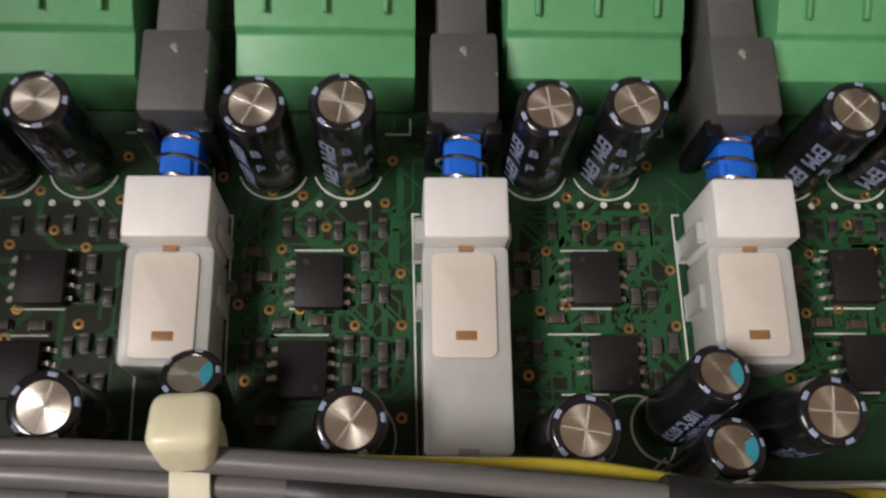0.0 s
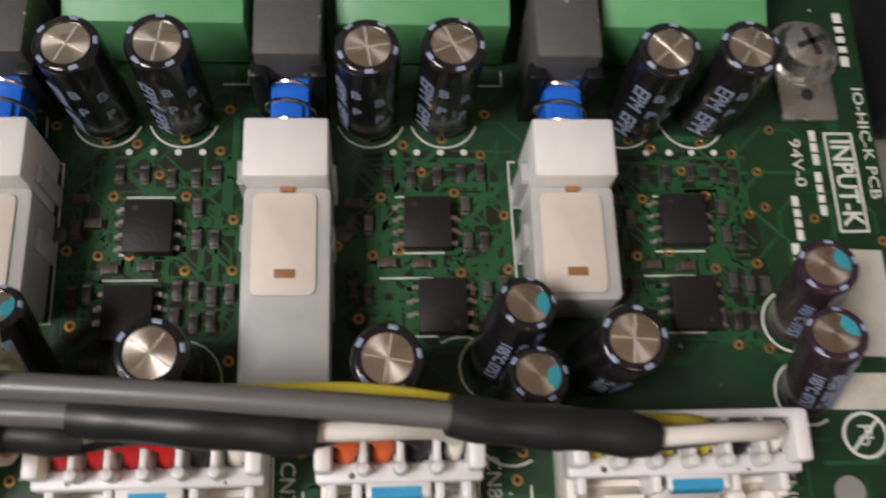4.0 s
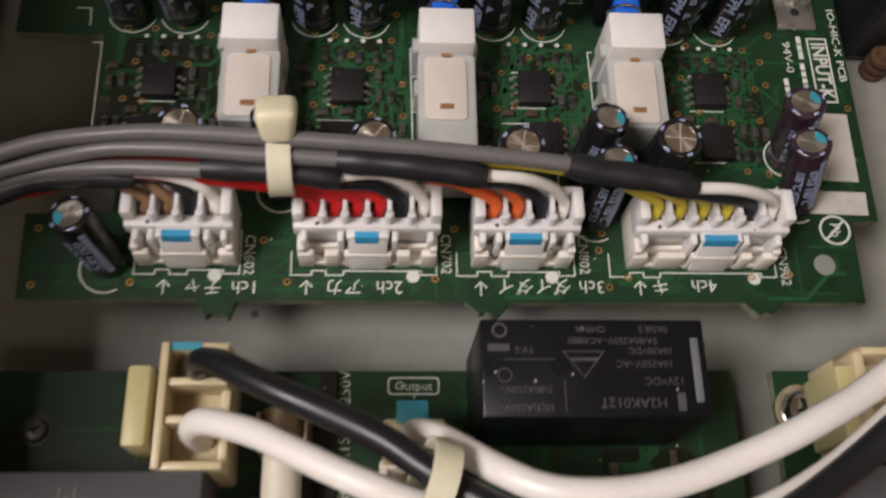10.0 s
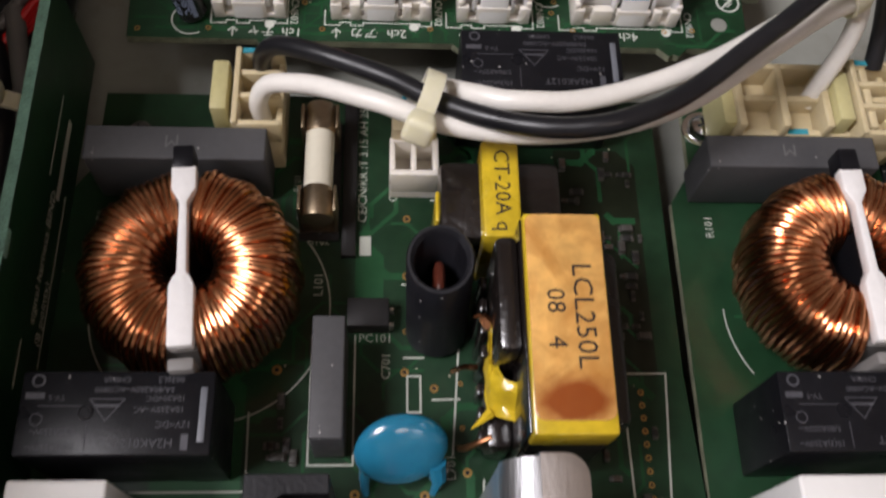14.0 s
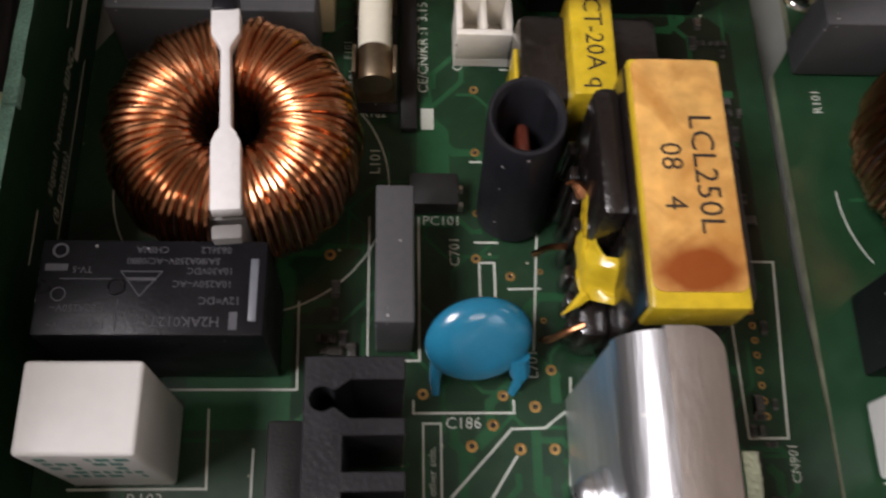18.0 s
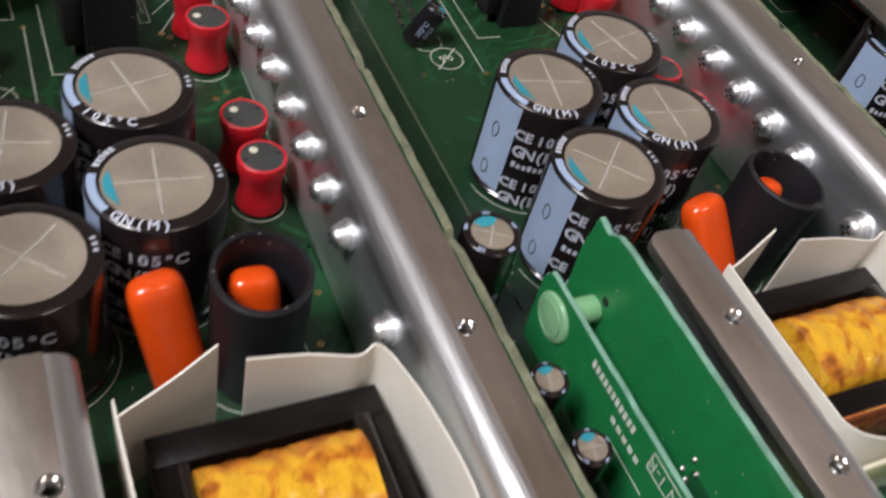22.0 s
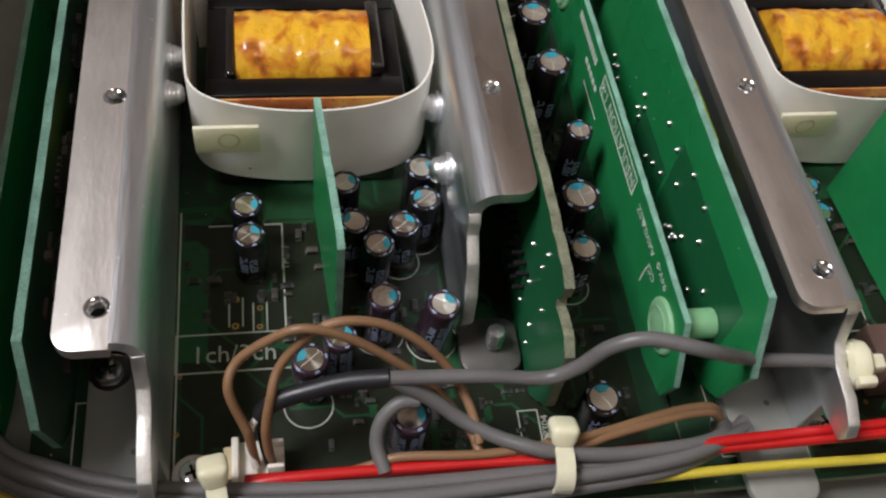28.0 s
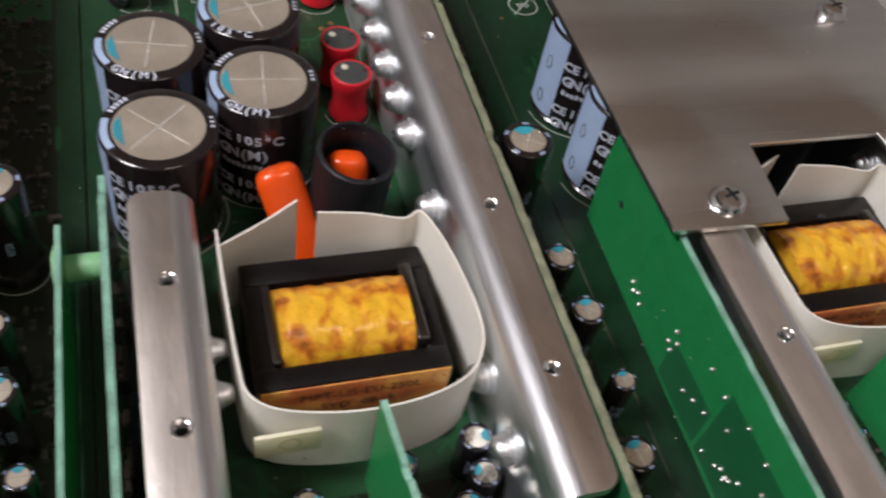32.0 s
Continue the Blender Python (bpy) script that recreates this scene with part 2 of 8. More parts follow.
material("wire_orange", (0.75, 0.13, 0.03), 0.38, vary=0.12, scale=300)
material("wire_yellow", (0.62, 0.50, 0.05), 0.38, vary=0.12, scale=300)
material("wire_brown", (0.24, 0.13, 0.065), 0.42, vary=0.12, scale=300)
material("copper_wire", (0.60, 0.26, 0.125), 0.27, 1.0, vary=0.25, scale=250, bump=0.05)
material("core_strap", (0.82, 0.80, 0.78), 0.5, vary=0.08, scale=250, dirt=0.15)
# grey of the ring core, and of the strap's side painted as shaded
material("core_strap_grey", (0.22, 0.21, 0.20), 0.5, vary=0.1, scale=250)
material("ferrite", (0.006, 0.005, 0.005), 0.34, spec=0.22, vary=0.35, scale=200, bump=0.25, bump_scale=500, coat=0.15)
material("varnish_black", (0.012, 0.009, 0.008), 0.2, vary=0.3, scale=400, bump=0.3, bump_scale=900, coat=0.6)
material("paper_white", (0.82, 0.79, 0.70), 0.6, vary=0.06, scale=70, bump=0.05, bump_scale=1200, dirt=0.10, dirt_colour=(0.45, 0.35, 0.20), subsurface=0.15, speck=(260, 0.07, 0.08, (0.36, 0.26, 0.14)))
material("tape_yellow", (0.66, 0.46, 0.025), 0.28, vary=0.4, scale=120, bump=0.1, coat=0.4)
material("film_grey", (0.070, 0.070, 0.073), 0.55, spec=0.35, vary=0.15, scale=250, bump=0.08, bump_scale=1800, speck=(700, 0.12, 0.12, (0.32, 0.31, 0.30)))
material("box_white", (0.84, 0.83, 0.80), 0.38, vary=0.05, scale=150, bump=0.03)
material("heatsink_black", (0.014, 0.014, 0.016), 0.4, 0.1, spec=0.35, vary=0.35, scale=250, bump=0.15, bump_scale=1600, dirt=0.25, dirt_colour=(0.05, 0.05, 0.055), speck=(700, 0.12, 0.12, (0.32, 0.31, 0.30)))
material("disc_blue", (0.010, 0.17, 0.29), 0.22, vary=0.12, scale=150, coat=0.5, bump=0.08, bump_scale=500)
material("coil_red", (0.66, 0.016, 0.028), 0.35, vary=0.2, scale=200, bump=0.12, bump_scale=700, coat=0.2)
material("coil_grey", (0.045, 0.048, 0.046), 0.5, vary=0.25, scale=350, bump=0.15, bump_scale=1200)
material("glue_white", (0.62, 0.60, 0.48), 0.4, vary=0.1)
material("orange_dip", (0.84, 0.085, 0.008), 0.20, vary=0.12, scale=130, coat=0.5, bump=0.08, bump_scale=500)
material("tube_black", (0.011, 0.011, 0.014), 0.46, spec=0.35, vary=0.25, scale=250, bump=0.12, bump_scale=1400, speck=(700, 0.12, 0.12, (0.32, 0.31, 0.30)))
material("tube_inner", (0.10, 0.022, 0.012), 0.4, vary=0.3, scale=250)
material("fuse_ceramic", (0.66, 0.62, 0.50), 0.35, vary=0.05)
material("fuse_brass", (0.40, 0.31, 0.21), 0.36, 1.0, vary=0.25, scale=300)
material("lime_plastic", (0.42, 0.55, 0.04), 0.4, vary=0.12, scale=250, subsurface=0.2)
material("standoff_green", (0.24, 0.50, 0.27), 0.35, vary=0.1, scale=250, subsurface=0.5)
material("pink_plastic", (0.13, 0.075, 0.06), 0.5, vary=0.15, scale=250)
material("tin_dull", (0.11, 0.105, 0.095), 0.5, 0.6, vary=0.3, scale=900)
material("chip_cap", (0.060, 0.042, 0.030), 0.5, vary=0.4, scale=800)
material("chip_grey", (0.055, 0.052, 0.045), 0.5, vary=0.3, scale=800)
material("chip_black", (0.022, 0.021, 0.020), 0.45, vary=0.3, scale=800)
material("room_wall", (0.66, 0.64, 0.62), 0.9, vary=0.06, scale=3, bump=0.05, bump_scale=60)
material("ceiling_wood", (0.68, 0.54, 0.43), 0.7, vary=0.2, scale=6, bump=0.1, bump_scale=60, stretch=(8, 1, 1))
material("table_top", (0.14, 0.12, 0.105), 0.6, vary=0.2, scale=20, bump=0.1)
material("dark_cast", (0.010, 0.011, 0.014), 0.35, vary=0.3, scale=200, bump=0.15)

# ---- building helpers: all sizes in millimetres ----
U = 0.001


def link_mesh(name, bm, mat, parent=None, label="", smooth=0):
    """Links a bmesh, drawn in millimetres, as one mesh object."""
    bmesh.ops.scale(bm, vec=(U, U, U), verts=bm.verts)
    me = bpy.data.meshes.new(name)
    if smooth:
        for f in bm.faces:
            f.smooth = True
        for e in bm.edges:
            if len(e.link_faces) == 2 and e.calc_face_angle(0) > radians(smooth):
                e.smooth = False
    bm.to_mesh(me)
    bm.free()
    for one in (mat if isinstance(mat, (list, tuple)) else [mat]):
        me.materials.append(MATS[one])
    ob = new(name, me)
    if parent is not None:
        ob.parent = parent
    if label:
        ob["label"] = label
    return ob


def part(name, bm, mat, parent, label="", smooth=35):
    return link_mesh(name, bm, mat, parent, label, smooth)


def thing(name, x, y, z, label, category, group="", kind="", turn=(0, 0, 0)):
    """An Empty at the thing's base, in millimetres, for its parts."""
    ob = new(name)
    ob.empty_display_size = 0.004
    ob.matrix_basis = pose(x * U, y * U, z * U, *turn)
    return tagged(ob, label, category, group, kind)


def solo(name, bm, mat, x, y, z, label, category, group="", kind="", turn=(0, 0, 0), smooth=35):
    ob = link_mesh(name, bm, mat, None, "", smooth)
    ob.matrix_basis = pose(x * U, y * U, z * U, *turn)
    return tagged(ob, label, category, group, kind)


def again(ob, x, y, z, turn=(0, 0, 0), label=""):
    c = copy_thing(ob, pose(x * U, y * U, z * U, *turn))
    if label:
        c["label"] = label
    return c


def like(ob, name, parent, x, y, z, turn=(0, 0, 0), label=""):
    """One more part on the same mesh."""
    o = new(name, ob.data)
    o.parent = parent
    o.matrix_basis = pose(x * U, y * U, z * U, *turn)
    if label:
        o["label"] = label
    return o


def bevel(bm, width, seg=2, edges=None):
    if width > 0:
        bmesh.ops.bevel(bm, geom=list(edges if edges is not None else bm.edges), offset=width, segments=seg, profile=0.5, affect="EDGES", clamp_overlap=True)
    return bm


def box(x0, x1, y0, y1, z0, z1, r=0.0, seg=2, bm=None):
    out = bmesh.new()
    bmesh.ops.create_cube(out, size=1.0)
    for v in out.verts:
        v.co = Vector(((x0 + x1) / 2 + v.co.x * (x1 - x0), (y0 + y1) / 2 + v.co.y * (y1 - y0), (z0 + z1) / 2 + v.co.z * (z1 - z0)))
    bevel(out, r, seg)
    return join(bm, out)


def join(bm, other, mat=None):
    """Adds other to bm."""
    if mat is not None:
        for f in other.faces:
            f.material_index = mat
    if bm is None:
        return other
    me = bpy.data.meshes.new("scratch")
    other.to_mesh(me)
    other.free()
    bm.from_mesh(me)
    bpy.data.meshes.remove(me)
    return bm


def paint(bm, index):
    for f in bm.faces:
        f.material_index = index
    return bm


def moved(bm, x=0, y=0, z=0, turn=(0, 0, 0)):
    bmesh.ops.transform(bm, matrix=pose(x, y, z, *turn), verts=bm.verts)
    return bm


def lathe(profile, seg=24, bm=None, mats=None):
    """Turns a profile of (radius, height) about z."""
    out = bmesh.new()
    rings = []
    for r, h in profile:
        if r <= 1e-6:
            rings.append([out.verts.new((0, 0, h))])
        else:
            rings.append([out.verts.new((r * math.cos(2 * math.pi * i / seg), r * math.sin(2 * math.pi * i / seg), h)) for i in range(seg)])
    for k, (a, b) in enumerate(zip(rings, rings[1:])):
        for i in range(seg):
            j = (i + 1) % seg
            if len(a) == 1 and len(b) == 1:
                continue
            if len(a) == 1:
                f = out.faces.new((a[0], b[j], b[i]))
            elif len(b) == 1:
                f = out.faces.new((a[i], a[j], b[0]))
            else:
                f = out.faces.new((a[i], a[j], b[j], b[i]))
            if mats:
                f.material_index = mats[k]
    bmesh.ops.recalc_face_normals(out, faces=out.faces)
    return join(bm, out)


def prism(points, z0, z1, r=0.0, seg=2, bm=None):
    """A flat outline (anticlockwise) drawn up from z0 to z1."""
    out = bmesh.new()
    low = [out.verts.new((x, y, z0)) for x, y in points]
    high = [out.verts.new((x, y, z1)) for x, y in points]
    out.faces.new(list(reversed(low)))
    out.faces.new(high)
    for i in range(len(points)):
        j = (i + 1) % len(points)
        out.faces.new((low[i], low[j], high[j], high[i]))
    bmesh.ops.recalc_face_normals(out, faces=out.faces)
    bevel(out, r, seg)
    return join(bm, out)


def rounded(x0, x1, y0, y1, r, seg=5, corners=(1, 1, 1, 1)):
    """A rectangle's outline with rounded corners, anticlockwise from the lower left."""
    pts = []
    for (cx, cy, a), on in zip(((x0 + r, y0 + r, 180), (x1 - r, y0 + r, 270), (x1 - r, y1 - r, 0), (x0 + r, y1 - r, 90)), corners):
        if on:
            for i in range(seg + 1):
                b = radians(a + 90 * i / seg)
                pts.append((cx + r * math.cos(b), cy + r * math.sin(b)))
        else:
            b = radians(a + 45)
            pts.append((cx + r * (1 if math.cos(b) > 0 else -1), cy + r * (1 if math.sin(b) > 0 else -1)))
    return pts


def smooth_path(points, steps=8):
    """A Catmull-Rom line through the points."""
    p = [Vector(q) for q in points]
    p = [2 * p[0] - p[1]] + p + [2 * p[-1] - p[-2]]
    out = []
    for a, b, c, d in zip(p, p[1:], p[2:], p[3:]):
        for i in range(steps):
            t = i / steps
            out.append(0.5 * ((2 * b) + (c - a) * t + (2 * a - 5 * b + 4 * c - d) * t * t + (3 * b - a - 3 * c + d) * t ** 3))
    out.append(p[-2].copy())
    return out


def sweep(points, r, seg=10, steps=8, bm=None, closed=False, raw=False):
    """A round wire along points; r may be a function of the way along, 0 to 1."""
    path = [Vector(q) for q in points] if raw else smooth_path(points, steps)
    out = bmesh.new()
    rings = []
    side = None
    for i, q in enumerate(path):
        d = (path[min(i + 1, len(path) - 1)] - path[max(i - 1, 0)]).normalized()
        if closed:
            d = (path[(i + 1) % len(path)] - path[i - 1]).normalized()
        if side is None:
            side = d.orthogonal().normalized()
        side = (side - d * side.dot(d)).normalized()
        up = d.cross(side)
        rad = r(i / (len(path) - 1)) if callable(r) else r
        rings.append([out.verts.new(q + rad * (math.cos(2 * math.pi * k / seg) * side + math.sin(2 * math.pi * k / seg) * up)) for k in range(seg)])
    pairs = list(zip(rings, rings[1:]))
    if closed:
        pairs.append((rings[-1], rings[0]))
    for a, b in pairs:
        for k in range(seg):
            out.faces.new((a[k], a[(k + 1) % seg], b[(k + 1) % seg], b[k]))
    if not closed:
        out.faces.new(list(reversed(rings[0])))
        out.faces.new(rings[-1])
    bmesh.ops.recalc_face_normals(out, faces=out.faces)
    return join(bm, out)


def ribbon(points, width, z, bm=None, thick=0.03):
    """A flat printed line on a board along points (x, y)."""
    out = bm if bm is not None else bmesh.new()
    p = [Vector(q) for q in points]
    for k, (a, b) in enumerate(zip(p, p[1:])):
        d = (b - a)
        if d.length < 1e-6:
            continue
        d = d.normalized() * width / 2
        s = Vector((-d.y, d.x))
        quad = [a - d - s, b + d - s, b + d + s, a - d + s]
        lo = [out.verts.new((q.x, q.y, z)) for q in quad]
        hi = [out.verts.new((q.x, q.y, z + thick + 0.0012 * (k % 2))) for q in quad]
        out.faces.new(hi)
        for i in range(4):
            j = (i + 1) % 4
            out.faces.new((lo[i], lo[j], hi[j], hi[i]))
    return out


def circle_line(cx, cy, r, width, z, bm=None, a0=0, a1=360, seg=28):
    return ribbon([(cx + r * math.cos(radians(a0 + (a1 - a0) * i / seg)), cy + r * math.sin(radians(a0 + (a1 - a0) * i / seg))) for i in range(seg + 1)], width, z, bm)


def disc(cx, cy, r, z, bm=None, seg=16, thick=0.03):
    return moved_join(lathe([(0, thick), (r, thick), (r, 0), (0, 0)], seg), cx, cy, z, bm)


def moved_join(new_bm, x, y, z, bm):
    bmesh.ops.translate(new_bm, vec=(x, y, z), verts=new_bm.verts)
    return join(bm, new_bm)


def rect_line(x0, x1, y0, y1, width, z, bm=None):
    return ribbon([(x0, y0), (x1, y0), (x1, y1), (x0, y1), (x0, y0)], width, z, bm)


def writing(body, x, y, z, size, mat, parent=None, turn=(0, 0, 180), name="lettering", align="CENTER", squeeze=1.0, bold=0.0, fit=0.0):
    """Raised print in the built-in font; size is the capital height in millimetres."""
    cu = bpy.data.curves.new(name, "FONT")
    cu.body, cu.size, cu.align_x, cu.align_y = body, size * 1.38 * U, align, "CENTER"
    cu.extrude, cu.resolution_u, cu.offset = 0.00001, 2, bold * U
    ob = bpy.data.objects.new(name, cu)
    scene.collection.objects.link(ob)
    bpy.context.view_layer.update()
    me = bpy.data.meshes.new_from_object(ob.evaluated_get(bpy.context.evaluated_depsgraph_get()))
    bpy.data.objects.remove(ob)
    if fit and len(me.vertices):
        xs = [v.co.x for v in me.vertices]
        squeeze = fit * U / (max(xs) - min(xs))
    for v in me.vertices:
        v.co.x *= squeeze
    me.name = name
    me.materials.clear()
    me.materials.append(MATS[mat])
    out = new(name, me)
    if parent is not None:
        out.parent = parent
    out.matrix_basis = pose(x * U, y * U, z * U, *turn)
    return out

# ---- room: table, walls and ceiling that close the place ----
def setting(name, bm, mat, label, category, x=0, y=0, z=0):
    return solo(name, bm, mat, x, y, z, label, category, kind="structure", smooth=0)


setting("table", box(-680, 1100, -700, 900, -60, -32, 4), "table_top", "dark wooden workbench under the opened amplifier", "table")
setting("floor", box(-700, 1700, -1500, 1700, -800, -780), "table_top", "dark floor of the workroom", "floor")
setting("ceiling", box(-740, 1700, -1500, 1700, 1540, 1580), "ceiling_wood", "brown wooden ceiling of the workroom", "ceiling")
setting("wall_east", box(1700, 1740, -1540, 1740, -800, 1580), "room_wall", "plain beige wall of the workroom", "wall")
setting("wall_north", box(-700, 1700, 1700, 1740, -800, 1580), "room_wall", "plain beige wall of the workroom", "wall")
setting("wall_south", box(-700, 1700, -1540, -1500, -800, 1580), "room_wall", "plain beige wall of the workroom", "wall")
_w = box(-740, -700, -1540, 1740, -800, 860)
box(-740, -700, -1540, 1740, 1340, 1540, bm=_w)
box(-740, -700, -1540, -300, 860, 1340, bm=_w)
box(-740, -700, 180, 1740, 860, 1340, bm=_w)
setting("wall_west", _w, "room_wall", "plain beige wall with a window opening", "wall")

# ---- chassis ----
ZC = -9.0
chassis = setting("chassis_floor", box(-104, 330, -128, 300, ZC - 1.5, ZC, 0.3), "chassis_paint", "grey-green painted steel chassis floor of the amplifier", "chassis")
setting("chassis_rear", box(-135, 330, 276, 278, ZC, 60, 0.3), "chassis_paint", "grey painted rear panel of the amplifier", "chassis panel")
setting("chassis_front", box(-135, 330, -124, -122, ZC, 30, 0.3), "dark_cast", "black front panel edge of the amplifier", "chassis panel")
setting("chassis_side", box(-104, -102, -122, 276, ZC, 96, 0.3), "chassis_paint", "grey painted steel side panel of the amplifier", "chassis panel")
# the black casting with a screw boss beside the input board
_c = box(54, 100, 254, 276, ZC, 10, 2.0)
box(58, 100, 261, 276, 9, 26, 2.0, bm=_c)
box(66, 100, 248, 256, ZC, 4, 1.5, bm=_c)
setting("side_casting", _c, "dark_cast", "black cast housing beside the input board", "casting")


def screw_head(r=3.0, h=1.6, cross=True, washer=0.0):
    bm = lathe([(0, h), (r * 0.45, h * 0.97), (r * 0.8, h * 0.75), (r, h * 0.25), (r, 0), (0, 0)], 20)
    if washer:
        lathe([(0, 0.0), (r + washer, 0.0), (r + washer, -0.5), (0, -0.5)], 20, bm=bm)
    return bm


def cross_slot(r=1.5, h=1.6):
    bm = box(-r, r, -r * 0.2, r * 0.2, h - 0.25, h + 0.03)
    return box(-r * 0.2, r * 0.2, -r, r, h - 0.25, h + 0.03, bm=bm)


def screw(name, x, y, z, label, r=3.0, h=1.6, washer=0.6, turn=(0, 0, 20), group="screws", mat="chrome"):
    s = thing(name, x, y, z, label, "screw", group, turn=turn)
    part("head", screw_head(r, h, True, washer), mat, s)
    part("cross_recess", cross_slot(r * 0.5, h), "hole_dark", s, "dark cross recess")
    return s


# ---- circuit boards ----
T_IN = 5.7


def board(name, outline, z0, z1, label, mat="solder_mask", edge="board_edge", kind="structure"):
    bm = prism(outline, z0, z1)
    for f in bm.faces:
        f.material_index = 0 if abs(f.normal.z) > 0.5 else 1
    return tagged(link_mesh(name, bm, [mat, edge]), label, "circuit board", kind=kind)


IN_OUT = [(-63.8, 207.6), (-42.0, 207.6), (-40.8, 205.3), (-40.2, 205.9), (-38.6, 205.7), (-38.0, 205.2), (-37.2, 207.5), (-8.7, 207.5),
          (-6.9, 205.9), (-6.2, 206.2), (-5.2, 205.6), (-4.4, 205.7), (-3.0, 207.4), (27.4, 207.5), (29.2, 205.8), (30.0, 206.2), (31.0, 205.9),
          (32.6, 207.5), (43.6, 207.5), (43.9, 219.0), (47.6, 219.2), (47.9, 265.0), (-69.5, 265.0), (-69.5, 246.2), (-57.6, 246.0),
          (-57.4, 236.4), (-53.6, 236.0), (-53.4, 219.2), (-64.2, 219.0)]
input_board = board("input_board", IN_OUT, T_IN - 1.6, T_IN, "green input circuit board with white silkscreen print")
PITCH = 99.5
MOD_OUT = [(-71.4, -92.0), (27.6, -92.0), (27.6, 130.0), (26.4, 150.0), (26.4, 200.0), (-67.4, 200.0), (-67.6, 186.0), (-71.4, 180.0)]
module_boards = []
for k in range(3):
    module_boards.append(board("amplifier_board" if k == 0 else "amplifier_board", [(x + k * PITCH, y) for x, y in MOD_OUT], -1.6, 0.0,
                               "green amplifier circuit board with tall components"))

# ---- capacitors ----
def can_bm(r, h, seg=28):
    """Sleeve of an electrolytic can with its groove and rounded shoulder."""
    top_r = r * (0.78 if r > 8 else 0.70)
    return lathe([(0, 0.3), (r * 0.93, 0.3), (r, 0.7), (r, 1.2), (r * 0.955, 1.6), (r * 0.955, 1.9), (r, 2.3), (r, h - 0.55), (r * 0.985, h - 0.30), (r * 0.94, h - 0.10), (r * 0.87, h), (top_r * 1.015, h + 0.02), (top_r * 1.005, h - 0.5), (0, h - 0.5)], seg)


def capacitor(name, x, y, z, r, h, label, sleeve="sleeve_black", top="can_top_small", lean=(0, 0), marks="", cross_turn=45, teal=None,
              stripe=False, group="", arms=2, marks_at=0, print_mat="print_blue"):
    c = thing(name, x, y, z, label, "capacitor", group, turn=(lean[0], lean[1], 0))
    body = part("sleeve", can_bm(r, h, 36 if r > 8 else 26), sleeve, c)
    t = part("can_end", can_end_bm(r * (0.78 if r > 8 else 0.82 if top == "can_top" else 0.70), h, cross_turn), top, c, "brushed metal end with a vent cross")
    cr = bmesh.new()
    for i in range(arms):
        join(cr, moved(cr_arm(r * 0.66, (r * 0.016 + 0.03) * (1.0 if i == 0 else 0.6), h - 0.075), turn=(0, 0, cross_turn + 90 * i)))
    part("vent_cross", cr, "vent_line", t, "scored vent lines")
    if teal is not None:
        b = lathe_sector(r * 0.74, r * (0.34 if r < 8 else 0.70), teal - (38 if r < 8 else 13), teal + (38 if r < 8 else 13), h - 0.06)
        part("paint_mark", b, "mark_teal", t, "teal inspection paint")
    if stripe is not False:
        part("polarity_stripe", cyl_patch(r + 0.05, stripe - 24, stripe + 24, 2.6, h - 0.9), "stripe_blue", c, "pale blue polarity stripe")
        for zm in (0.64, 0.25):
            part("minus_sign", cyl_oval(r + 0.08, stripe, h * zm, 5.5, 1.9), "print_black", c, "printed oval minus sign")
        part("rim_stripe", ring_patch(r * 0.83, r * 0.955, stripe - 24, stripe + 24, h + 0.045, h - 0.06), "stripe_blue", c, "pale blue stripe over the rim")
    if marks in ("audio", "small", "brown"):
        for k in range(5):
            a = marks_at + 71 * k
            part("rim_mark", ring_patch(r * 0.80, r * 0.93, a, a + 17, h + 0.03, h - 0.06), "print_blue", c, "pale print on the rim")
        for body, a, zz, size, up in CAN_TEXT[marks]:
            a = radians(a + marks_at)
            writing(body, (r + 0.05) * math.cos(a), (r + 0.05) * math.sin(a), zz * h, size, "print_blue", c, (90, up, math.degrees(a) + 90), "can_print", bold=0.04)
    for a, z0, z1, w in CAN_PRINT.get(marks, ()):
        part("print_bar", cyl_patch(r + 0.05, a + marks_at - w, a + marks_at + w, z0 * h, z1 * h), print_mat, c)
    return c


def can_end_bm(r, h, turn):
    """A metal end whose four fields slope a little away from the scored cross."""
    bm = bmesh.new()
    n = 32
    mid = bm.verts.new((0, 0, h - 0.09))
    ring, low = [], []
    for i in range(n):
        a = 2 * math.pi * i / n
        dip = abs(math.sin(2 * (a - radians(turn))))
        ring.append(bm.verts.new((r * math.cos(a), r * math.sin(a), h - 0.09 - 0.012 * r * dip)))
        low.append(bm.verts.new((r * math.cos(a), r * math.sin(a), h - 0.5)))
    for i in range(n):
        j = (i + 1) % n
        bm.faces.new((mid, ring[i], ring[j]))
        bm.faces.new((ring[i], low[i], low[j], ring[j]))
    bmesh.ops.recalc_face_normals(bm, faces=bm.faces)
    return bm


def cyl_oval(r, a_mid, z_mid, half_a, half_z, width=0.22, seg=22):
    """A thin printed oval outline on a can's side."""
    bm = bmesh.new()
    rows = []
    for i in range(seg):
        t = 2 * math.pi * i / seg
        row = []
        for k in (1.0, 0.72):
            a, z = radians(a_mid + half_a * k * math.cos(t)), z_mid + (half_z - (1 - k) * half_a * 0.2) * math.sin(t)
            row.append(bm.verts.new((r * math.cos(a), r * math.sin(a), z)))
        rows.append(row)
    for i in range(seg):
        a, b = rows[i], rows[(i + 1) % seg]
        bm.faces.new((a[0], b[0], b[1], a[1]))
    bmesh.ops.recalc_face_normals(bm, faces=bm.faces)
    return bm


def cr_arm(half, w, z):
    bm = box(-half, half, -w, w, z, z + 0.03)
    return bm


